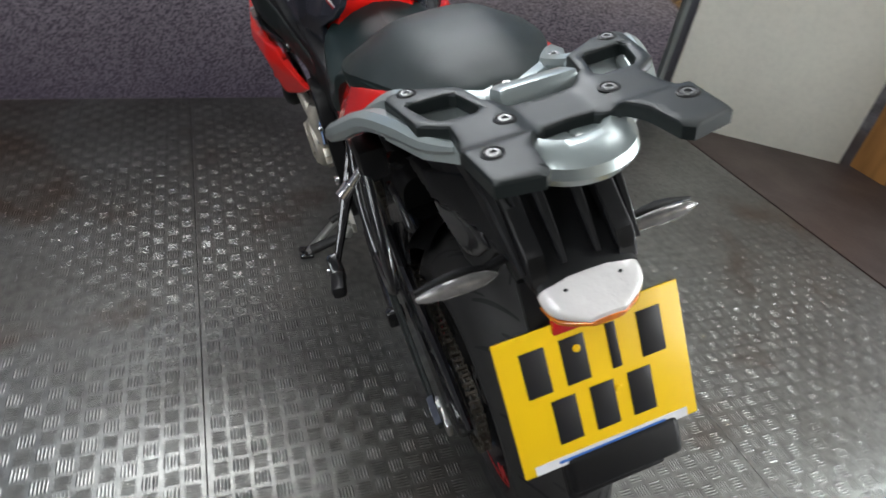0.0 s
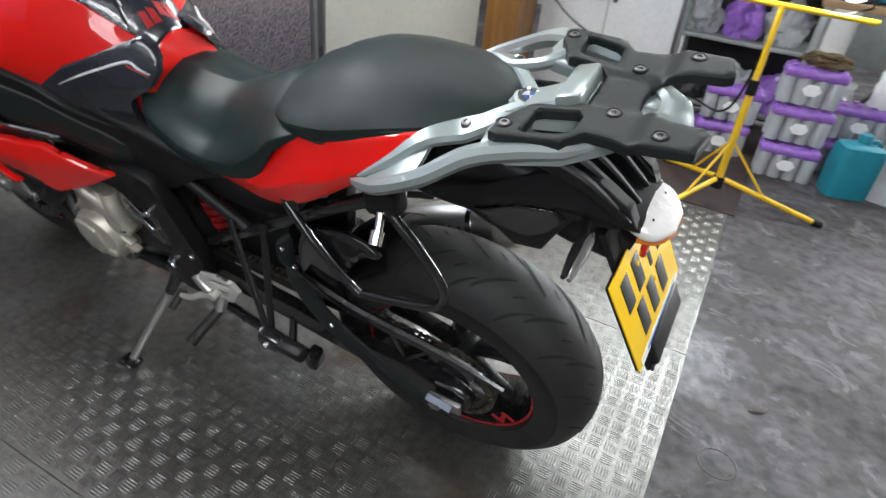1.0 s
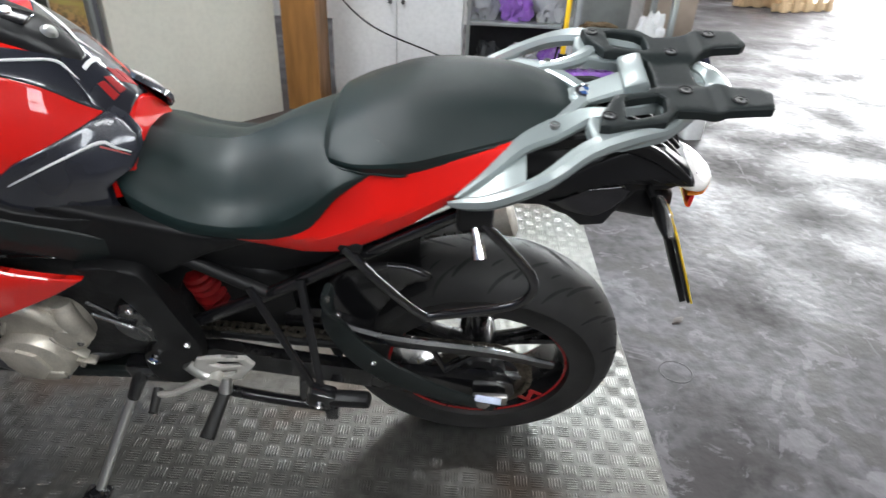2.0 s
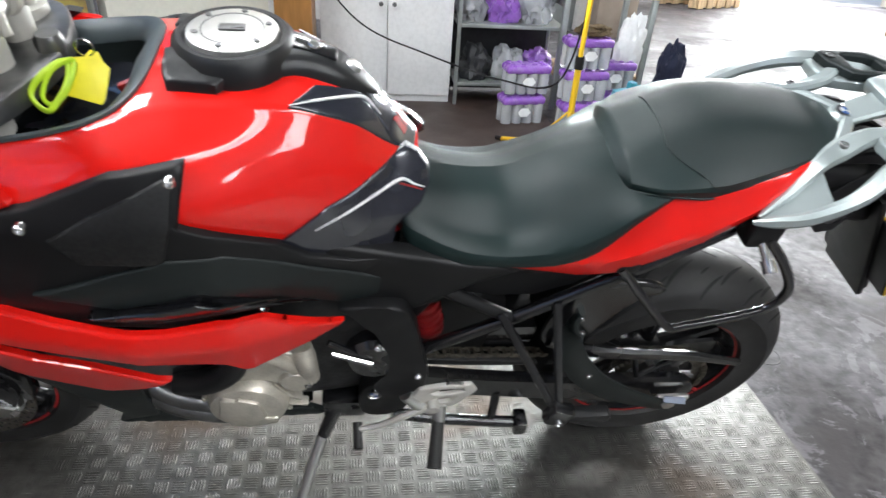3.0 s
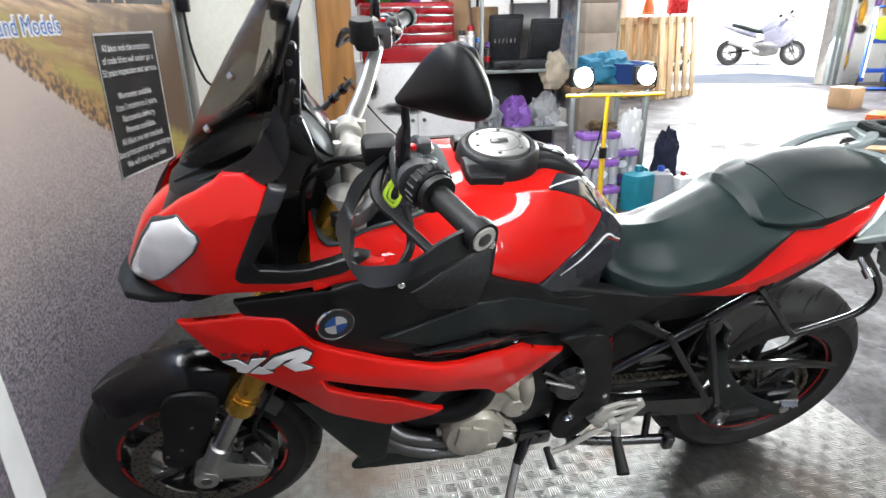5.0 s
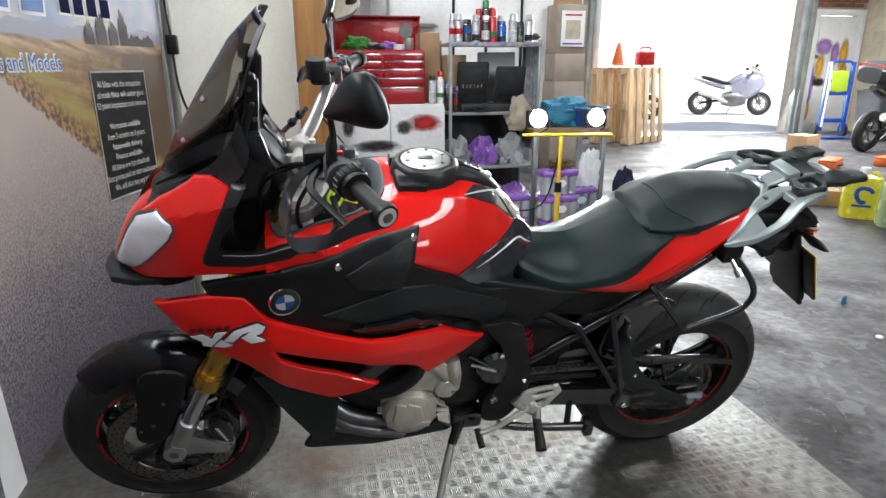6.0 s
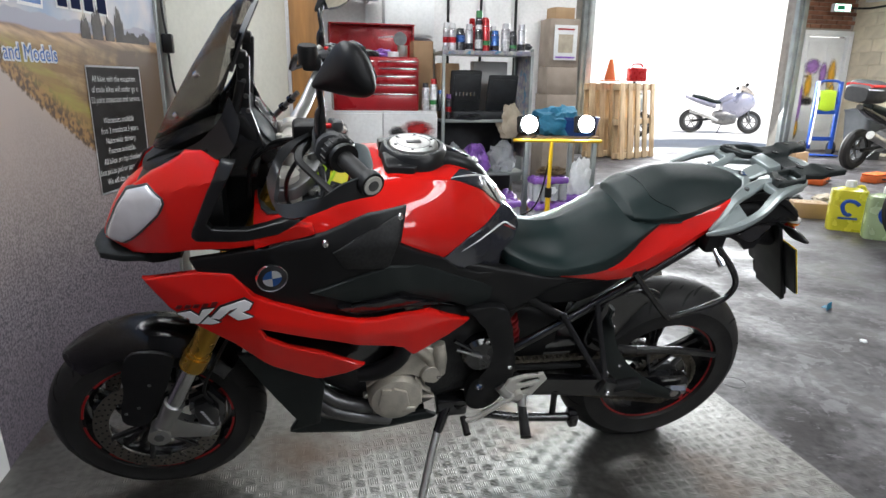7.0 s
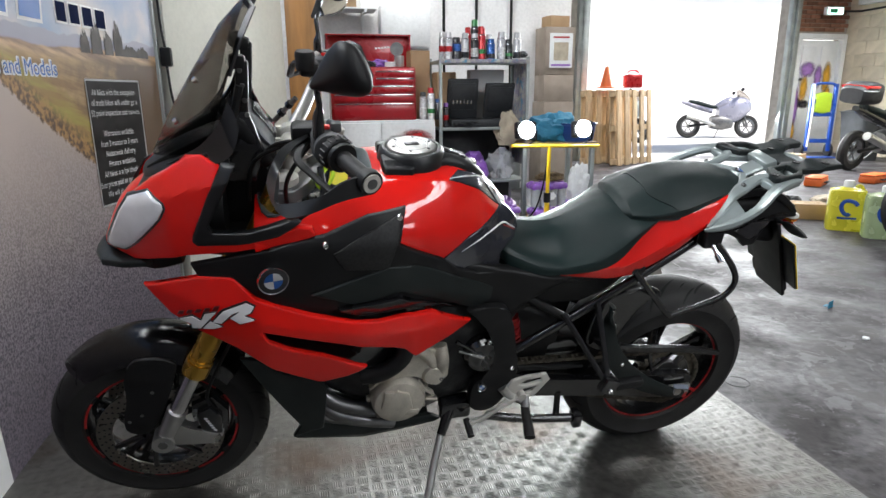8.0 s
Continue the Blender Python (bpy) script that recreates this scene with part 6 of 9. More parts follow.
both("hanger_bolt", lambda s: hexbolt((-0.318, s * 0.262, 0.452), 0.008, "y", s), CHROME, bike)
both("luggage_frame", lambda s: tubed([(-0.26, s * 0.15, 0.77), (-0.2, s * 0.165, 0.70), (-0.135, s * 0.168, 0.628), (-0.105, s * 0.168, 0.628), (0.0, s * 0.17, 0.662), (0.04, s * 0.17, 0.69), (0.046, s * 0.17, 0.735), (0.01, s * 0.165, 0.79), (-0.045, s * 0.158, 0.848)], 0.0085, seg=10, per=5), GLOSSBLACK, bike, "glossy black pannier frame")
both("frame_clamp", lambda s: boxed((-0.055, s * 0.145, 0.855), (0.055, 0.04, 0.05), bevel=0.008), BLACK, bike)
both("lower_clamp", lambda s: boxed((-0.25, s * 0.14, 0.775), (0.04, 0.03, 0.03), bevel=0.006), BLACK, bike)
both("pannier_stud", lambda s: joined(tubed([(-0.055, s * 0.158, 0.842), (-0.047, s * 0.185, 0.822)], 0.0065, seg=12, smooth=False), tubed([(-0.048, s * 0.183, 0.824), (-0.044, s * 0.2, 0.812)], 0.0105, seg=14, smooth=False)), CHROME, bike, "bright steel pannier stud")

# ---- swingarm, chain, rear drive ----
ARM = [(-0.6, 0.412), (-0.46, 0.39), (-0.33, 0.372), (-0.2, 0.358), (-0.05, 0.352), (0.045, 0.342), (0.062, 0.3), (0.04, 0.265), (-0.05, 0.258), (-0.18, 0.285), (-0.34, 0.31), (-0.5, 0.335), (-0.6, 0.35)]
both("swingarm", lambda s: prism(ARM, s * 0.099, s * 0.126, 0.007, True, 3), GLOSSBLACK, bike, "black swingarm beam")
bp("swingarm_bridge", boxed((-0.41, 0.02, 0.41), (0.2, 0.17, 0.15), bevel=0.02), GLOSSBLACK, bike)
both("swingarm_brace", lambda s: tubed([(-0.32, s * 0.118, 0.515), (-0.2, s * 0.118, 0.47), (0.0, s * 0.118, 0.445), (0.13, s * 0.118, 0.412)], [0.014, 0.016, 0.014, 0.01], seg=8, flat=(1, 0.7, 1)), GLOSSBLACK, bike)
both("brace_strut", lambda s: joined(rod(bmesh.new(), (-0.12, s * 0.118, 0.455), (-0.09, s * 0.118, 0.37), 0.006, 8), rod(bmesh.new(), (-0.02, s * 0.118, 0.445), (-0.09, s * 0.118, 0.37), 0.006, 8)), GLOSSBLACK, bike)
# curved guard arm running from under the tail to the axle
bp("guard_arm", ribbon([(-0.30, -0.15, 0.66), (-0.295, -0.155, 0.56), (-0.24, -0.155, 0.45), (-0.15, -0.152, 0.365), (-0.05, -0.15, 0.31), (0.02, -0.15, 0.285)], [0.03, 0.045, 0.06, 0.055, 0.04, 0.03], 0.012), BLACK2, bike, "curved black guard arm beside the wheel")
for u, w in ((-0.285, 0.6), (-0.3, 0.645), (-0.23, 0.45)):
    bp("guard_bolt", hexbolt((u, -0.16, w), 0.006, "y", -1), CHROME, bike)
bp("adjuster_plate", placed(boxed((0, 0, 0), (0.058, 0.003, 0.016), None, 0.001, 1), pose(0.005, -0.155, 0.322, -55, 12, 0)), material("bluish_steel", (0.2, 0.22, 0.27), 0.4, 1.0, 0.1, 30, 200), bike, "bare bluish steel axle adjuster plate")
both("axle_block", lambda s: joined(boxed((0.01, s * 0.14, 0.3), (0.075, 0.012, 0.035), bevel=0.004), lathed([(0, s * 0.16), (0.014, s * 0.16), (0.016, s * 0.155), (0.016, s * 0.14)], (-0.005, 0, 0.305), 6)), ALU, bike, "bare aluminium axle block")
SPC = (-0.012, -0.085, 0.31)
b = bmesh.new()
prof_n = 45
ring = []
for k in range(prof_n * 4):
    a = 2 * math.pi * k / (prof_n * 4)
    r = 0.106 + 0.0055 * (1 if k % 4 in (1, 2) else -0.3)
    ring.append((SPC[0] + r * math.cos(a), SPC[2] + r * math.sin(a)))
sprocket = bp("sprocket", shell(ring, lambda u, w: 0.088, 0.007, -1, 0, 0.03, smooth=False, holes=[[(SPC[0] + 0.085 * math.cos(a), SPC[2] + 0.085 * math.sin(a)) for a in np.linspace(0, 2 * math.pi, 40, endpoint=False)]]), CHAINM, rear, "steel rear sprocket")
bp("sprocket_hub", lathed([(0.03, -0.088), (0.055, -0.088), (0.055, -0.07), (0.03, -0.07)], (SPC[0], 0, SPC[2]), 32, closed=True), STEEL, sprocket)
for k in range(6):
    a = 2 * math.pi * k / 6
    bp("carrier_arm", tubed([(SPC[0] + 0.05 * math.cos(a), -0.084, SPC[2] + 0.05 * math.sin(a)), (SPC[0] + 0.09 * math.cos(a), -0.084, SPC[2] + 0.09 * math.sin(a))], 0.009, seg=8, smooth=False), STEEL, sprocket)
# chain: link plates and rollers along both runs and round the sprockets
path = []
FS = (-0.61, 0.0, 0.402)
for k in range(13):
    a = radians(88 - 170 * k / 12)
    path.append((SPC[0] + 0.108 * math.cos(a), SPC[2] + 0.108 * math.sin(a)))
for k in range(9):
    a = radians(-98 - 164 * k / 8)
    path.append((FS[0] + 0.042 * math.cos(a), FS[2] + 0.042 * math.sin(a)))
loop = [(path[i], path[(i + 1) % len(path)]) for i in range(len(path))]
total = sum(math.dist(a, b) for a, b in loop)
links = int(total / 0.0159)
b = bmesh.new()
spots_ = []
for k in range(links):
    d = total * k / links
    for p, q in loop:
        l = math.dist(p, q)
        if d <= l:
            spots_.append((p[0] + (q[0] - p[0]) * d / l, p[1] + (q[1] - p[1]) * d / l))
            break
        d -= l
for k in range(links):
    p, q = spots_[k], spots_[(k + 1) % links]
    an = math.degrees(math.atan2(q[1] - p[1], q[0] - p[0]))
    for off in ((-0.0085, 0.0085) if k % 2 else (-0.006, 0.006)):
        box(b, (0, 0, 0), (0.0225, 0.0018, 0.0125), pose((p[0] + q[0]) / 2, SPC[1] + off - 0.003, (p[1] + q[1]) / 2, 0, -an, 0))
    rod(b, (p[0], SPC[1] - 0.014, p[1]), (p[0], SPC[1] + 0.008, p[1]), 0.0045, 6)
bp("drive_chain", b, CHAINM, bike, "oiled steel drive chain")
bp("chain_slider", tubed([(-0.56, -0.088, 0.418), (-0.4, -0.088, 0.403), (-0.25, -0.088, 0.392)], [0.012, 0.011, 0.006], seg=8), BLACK, bike)
# dark cover over the seat rails
both("rail_cover", lambda s: prism([(-0.62, 0.75), (-0.465, 0.762), (-0.24, 0.752), (-0.315, 0.69), (-0.381, 0.662), (-0.448, 0.662), (-0.506, 0.677), (-0.565, 0.645), (-0.589, 0.59), (-0.63, 0.6)], s * 0.104, s * 0.117, 0.004), BLACK, bike, "black cover over the seat rails")
# dark filler block added between the frame plates to hide the bright floor behind
bp("frame_filler", loft([(-0.66, 0.07, 0.32, 0.66, 4, 4), (-0.56, 0.072, 0.33, 0.64, 4, 4), (-0.46, 0.07, 0.36, 0.6, 4, 4), (-0.4, 0.06, 0.4, 0.56, 4, 4)], 24), BLACK, bike, "black filler block added between the frame plates")
# the coils' red is darkened to stand for the shade they sit in
bp("spring_coil", joined(*[tubed([(-0.553 - 0.004 * k, -0.075, 0.515 + 0.019 * k), (-0.555 - 0.004 * k, -0.075, 0.526 + 0.019 * k)], 0.03 + 0.002 * (k % 2), seg=20, smooth=False) for k in range(5)]), material("shaded_spring_red", (0.2, 0.006, 0.007), 0.5, 0, 0.2, 20, 120), bike, "red spring coils, shade darkened into their colour")
# rear hugger over the tyre
bm = bmesh.new()
rows = []
for q in range(19):
    a = radians(172 - 60 * q / 18)
    r0 = RR + 0.034
    rows.append([bm.verts.new((RC[0] + (r0 - 0.05 * abs(t) ** 2.5) * math.cos(a), 0.105 * t * min(1, 0.75 + (18 - q) / 20), RC[2] + (r0 - 0.05 * abs(t) ** 2.5) * math.sin(a))) for t in np.linspace(-1, 1, 13)])
for a, b in zip(rows, rows[1:]):
    for k in range(12):
        bm.faces.new((a[k], a[k + 1], b[k + 1], b[k]))
bmesh.ops.solidify(bm, geom=bm.faces[:], thickness=0.004)
bp("hugger", bm, BLACK, bike, "black rear hugger mudguard")
bp("hugger_side", shell([(-0.33, 0.5), (-0.31, 0.62), (-0.25, 0.67), (-0.17, 0.68), (-0.12, 0.65), (-0.17, 0.62), (-0.22, 0.54), (-0.25, 0.46)], lambda u, w: 0.108, 0.01, -1, 0.006, 0.016), GLOSSBLACK, bike, "black hugger side panel")
# shock with red spring
bp("shock_body", tubed([(-0.57, -0.01, 0.68), (-0.47, -0.01, 0.42)], 0.02, seg=14, smooth=False), STEEL, bike)
bp("shock_spring", tubed([Vector((-0.565, -0.01, 0.665)).lerp(Vector((-0.515, 0.01, 0.54)), k / 96) + Vector((0.93 * 0.034 * math.cos(k * 0.52), 0.034 * math.sin(k * 0.52), 0.36 * 0.034 * math.cos(k * 0.52))) for k in range(60)], 0.0065, seg=8, smooth=False), REDTAPE, bike, "red rear shock spring")
# silencer on the far flank
can = bp("silencer", tubed([(-0.4, 0.13, 0.34), (-0.28, 0.15, 0.42), (-0.15, 0.158, 0.49), (0.0, 0.162, 0.545)], [0.03, 0.046, 0.053, 0.052], seg=24, flat=(1, 0.9, 1)), ALU, bike, "brushed steel silencer")
bp("silencer_band", tubed([(-0.062, 0.161, 0.5235), (-0.05, 0.161, 0.528)], 0.0545, seg=24, smooth=False, flat=(1, 0.9, 1)), CHROME, can)
bp("silencer_tip", tubed([(-0.004, 0.162, 0.544), (0.035, 0.163, 0.558), (0.04, 0.163, 0.56)], [0.0525, 0.047, 0.038], seg=24, smooth=False, flat=(1, 0.9, 1)), CAST, can)

# ---- engine, frame, belly ----
bp("engine_block", joined(loft([(-1.12, 0.12, 0.46, 0.72, 4, 4), (-1.0, 0.15, 0.37, 0.76, 4, 4), (-0.85, 0.155, 0.34, 0.76, 4, 4), (-0.7, 0.14, 0.34, 0.72, 4, 4), (-0.6, 0.12, 0.36, 0.68, 4, 4)], 24, per=2)), material("engine_dark", (0.03, 0.03, 0.031), 0.5, 0.5, 0.4, 25, 120, 0.001), bike, "dark engine block")
cover = bp("clutch_cover", joined(lathed([(0.0, -0.205), (0.05, -0.205), (0.066, -0.199), (0.072, -0.186), (0.074, -0.14)], (-0.892, 0, 0.44), 48),
                                  placed(boxed((0, 0, 0), (0.05, 0.012, 0.026), bevel=0.005), pose(-0.91, -0.205, 0.475, 0, 8, 0)),
                                  placed(boxed((0, 0, 0), (0.04, 0.012, 0.02), bevel=0.005), pose(-0.86, -0.203, 0.41, 0, 8, 0)),
                                  prism([(-0.93, 0.5), (-0.9, 0.575), (-0.86, 0.6), (-0.78, 0.585), (-0.765, 0.51), (-0.79, 0.47), (-0.83, 0.5), (-0.88, 0.52)], -0.182, -0.14, 0.006, True),
                                  tubed([(-0.785, -0.17, 0.6), (-0.78, -0.178, 0.56), (-0.775, -0.17, 0.5)], [0.018, 0.02, 0.016], seg=10)), CAST, bike, "bronze-grey cast alternator cover")
bp("cover_boss", prism([(-0.935, 0.47), (-0.9, 0.492), (-0.868, 0.478), (-0.858, 0.43), (-0.89, 0.392), (-0.925, 0.402), (-0.942, 0.438)], -0.212, -0.2, 0.004), CAST, cover)
for k, (u, w, a) in enumerate(((-0.83, 0.48, 60), (-0.815, 0.455, 40), (-0.81, 0.425, 10), (-0.95, 0.5, -40), (-0.92, 0.525, -60))):
    bp("case_rib", placed(boxed((0, 0, 0), (0.05, 0.02, 0.007), bevel=0.003), pose(u, -0.175, w, 0, a, 0)), CAST, cover)
bp("water_pump", joined(lathed([(0, -0.19), (0.026, -0.19), (0.032, -0.182), (0.034, -0.15)], (-0.8, 0, 0.51), 24), tubed([(-0.8, -0.175, 0.54), (-0.82, -0.185, 0.58), (-0.86, -0.19, 0.62)], 0.014, seg=12)), CAST, bike, "cast pump housing with a stub pipe")
for z_, r_ in ((0.385, 0.02), (0.345, 0.02)):
    bp("header_pipe", tubed([(-1.1, -0.12, z_ + 0.06), (-1.05, -0.14, z_ + 0.02), (-0.98, -0.15, z_), (-0.9, -0.14, z_ - 0.03)], r_, seg=12), STEEL, bike, "dark exhaust header pipe")
for k in range(7):
    a = 2 * math.pi * k / 7 + 0.4
    bp("cover_bolt", hexbolt((-0.892 + 0.079 * math.cos(a), -0.172, 0.44 + 0.079 * math.sin(a)), 0.006, "y", -1, 0.008), CAST, cover)
for u, w in ((-0.83, 0.59), (-0.775, 0.57), (-0.78, 0.50)):
    bp("case_bolt", hexbolt((u, -0.186, w), 0.006, "y", -1, 0.006), STEEL, cover)
both("radiator_shroud", lambda s: shell([(-1.24, 0.74), (-1.1, 0.71), (-0.96, 0.68), (-0.88, 0.66), (-0.84, 0.6), (-0.95, 0.56), (-1.1, 0.57), (-1.22, 0.63)], lambda u, w: interp(u, [-1.25, -1.0, -0.85], [0.17, 0.2, 0.185]), 0.012, s, 0.004, 0.02), GLOSSBLACK, bike)
bp("coolant_hose", tubed([(-0.99, -0.2, 0.55), (-0.94, -0.212, 0.565), (-0.89, -0.215, 0.61), (-0.88, -0.2, 0.67)], 0.022, seg=12), BLACK, bike)
bp("exhaust_collector", joined(*[tubed([(-1.1, v, 0.52), (-1.13, v, 0.42), (-1.06, v * 0.9, 0.34), (-0.9, v * 0.7, 0.3), (-0.7, v * 0.3 + 0.03, 0.29)], 0.022, seg=10) for v in (-0.13, -0.05, 0.05, 0.13)]), STEEL, bike)
def h_belly(u, w):
    return interp(w, [0.2, 0.3, 0.35, 0.5, 0.63], [0.1, 0.135, 0.145, 0.17, 0.19])


BELLY_SIDE = [(-1.275, 0.63), (-1.236, 0.622), (-1.182, 0.566), (-1.103, 0.54), (-1.075, 0.49), (-1.09, 0.318), (-1.172, 0.293), (-1.15, 0.342), (-1.192, 0.432), (-1.227, 0.513)]
BELLY_LIP = [(-1.172, 0.293), (-1.1, 0.314), (-1.085, 0.345), (-1.06, 0.33), (-0.986, 0.316), (-0.89, 0.3), (-0.79, 0.31), (-0.76, 0.295), (-0.829, 0.253), (-0.886, 0.224), (-0.977, 0.204), (-1.065, 0.238)]
both("belly_pan", lambda s: shell(BELLY_SIDE, h_belly, 0.014, s, 0.004, 0.014, smooth=False), BLACK2, bike, "dark grey belly pan", 24)
both("belly_spoiler", lambda s: shell(BELLY_LIP, lambda u, w: h_belly(u, w) + 0.004 - 0.4 * abs(w - interp(u, [-1.17, -0.98, -0.76], [0.29, 0.26, 0.29])), 0.014, s, 0.004, 0.012, smooth=False), BLACK2, bike, "dark belly spoiler lip", 24)
bp("belly_floor", loft([(-1.16, 0.06, 0.3, 0.33, 4), (-1.05, 0.11, 0.255, 0.29, 4), (-0.92, 0.115, 0.23, 0.27, 4), (-0.79, 0.1, 0.27, 0.3, 4)], 20), BLACK2, bike)
PLATE_F = [(-0.72, 0.70), (-0.64, 0.705), (-0.6, 0.675), (-0.572, 0.55), (-0.56, 0.48), (-0.59, 0.385), (-0.635, 0.345), (-0.685, 0.362), (-0.685, 0.445), (-0.632, 0.5), (-0.64, 0.58), (-0.675, 0.66)]
both("frame_plate", lambda s: prism(PLATE_F, s * 0.14, s * 0.174, 0.006, True, 3), BLACK, bike, "satin black frame plate")
both("frame_spar", lambda s: shell([(-0.75, 0.83), (-0.62, 0.80), (-0.5, 0.765), (-0.42, 0.75), (-0.5, 0.715), (-0.6, 0.66), (-0.66, 0.70), (-0.76, 0.72)], lambda u, w: interp(u, [-0.76, -0.6, -0.42], [0.16, 0.145, 0.135]), 0.03, s, 0.01, 0.018), BLACK, bike)
for u, v, w in ((-0.601, -0.152, 0.648), (-0.828, -0.192, 0.742), (-0.904, -0.2, 0.993), (-1.066, -0.24, 0.957), (-0.58, -0.176, 0.5), (-0.59, -0.165, 0.43), (-0.655, -0.178, 0.6)):
    r = 0.009 if u in (-0.828,) else 0.0068
    bp("fairing_bolt", hexbolt((u, v, w), r, "y", -1, 0.005), CHROME, bike)
bp("front_sprocket_cover", joined(lathed([(0, -0.172), (0.045, -0.172), (0.055, -0.16), (0.055, -0.12)], (-0.66, 0, 0.54), 28), tubed([(-0.74, -0.165, 0.6), (-0.69, -0.17, 0.565)], 0.006, seg=8, smooth=False)), GLOSSBLACK, bike)
bp("gear_rod", rod(bmesh.new(), (-0.735, -0.172, 0.575), (-0.665, -0.178, 0.548), 0.005, 8), CHROME, bike)

# ---- footrests, stands ----
HEEL = [(-0.595, 0.418), (-0.575, 0.455), (-0.53, 0.466), (-0.475, 0.468), (-0.462, 0.445), (-0.5, 0.39), (-0.545, 0.378), (-0.585, 0.395)]
slots = [[(-0.555, 0.438), (-0.53, 0.452), (-0.49, 0.455), (-0.485, 0.443), (-0.53, 0.432)], [(-0.555, 0.41), (-0.535, 0.42), (-0.5, 0.425), (-0.51, 0.408), (-0.54, 0.398)]]
both("heel_guard", lambda s: shell(HEEL, lambda u, w: 0.182, 0.009, s, 0.003, 0.01, smooth=False, holes=slots), HEELM, bike, "pierced aluminium heel guard")
both("footrest_arm", lambda s: joined(tubed([(-0.6, s * 0.175, 0.43), (-0.575, s * 0.18, 0.4), (-0.53, s * 0.185, 0.375)], [0.014, 0.013, 0.012], seg=10), tubed([(-0.53, s * 0.18, 0.395), (-0.532, s * 0.2, 0.368)], 0.013, seg=10, smooth=False)), ALU, bike)
both("footpeg", lambda s: tubed([(-0.532, s * 0.195, 0.37), (-0.547, s * 0.29, 0.345)], [0.012, 0.015], seg=12, smooth=False, flat=(1, 1, 0.8)), RUBBER, bike, "black rubber footpeg")
bp("gear_lever", joined(tubed([(-0.545, -0.188, 0.405), (-0.6, -0.19, 0.372), (-0.65, -0.19, 0.335), (-0.695, -0.188, 0.318)], [0.008, 0.008, 0.007, 0.007], seg=8), lathed([(0, -0.2), (0.012, -0.2), (0.012, -0.178)], (-0.545, 0, 0.405), 14)), HEELM, bike, "aluminium gear lever")
bp("gear_toe", tubed([(-0.694, -0.175, 0.322), (-0.692, -0.225, 0.306)], 0.0095, seg=10, smooth=False), RUBBER, bike)
stand = bp("side_stand", joined(tubed([(-0.755, -0.155, 0.30), (-0.79, -0.22, 0.225), (-0.836, -0.318, 0.118)], [0.0105, 0.011, 0.01], seg=10, smooth=False, flat=(1, 1, 1))), ALU, bike, "grey alloy side stand, folded out")
bp("stand_pivot", joined(boxed((-0.72, -0.13, 0.335), (0.09, 0.05, 0.06), pose(0, 0, 0), 0.01), tubed([(-0.735, -0.14, 0.34), (-0.765, -0.175, 0.275)], [0.017, 0.013], seg=10, smooth=False)), GLOSSBLACK, bike)
bp("stand_foot", placed(joined(boxed((0, 0, 0), (0.055, 0.042, 0.011), bevel=0.005), lathed([(0, 0.012), (0.014, 0.012), (0.018, 0.004)], (0, 0, 0), 14, "z")), pose(-0.84, -0.327, 0.112, -16.5, 0, 0)), GLOSSBLACK, stand, "black stand foot pad")
both("centre_stand", lambda s: joined(tubed([(-0.62, s * 0.14, 0.29), (-0.5, s * 0.145, 0.262), (-0.345, s * 0.15, 0.243)], 0.0135, seg=10), boxed((-0.335, s * 0.15, 0.242), (0.03, 0.045, 0.05), None, 0.008), tubed([(-0.4, s * 0.145, 0.252), (-0.395, s * 0.12, 0.33)], 0.01, seg=8, smooth=False)), GLOSSBLACK, bike, "black centre stand, folded up")

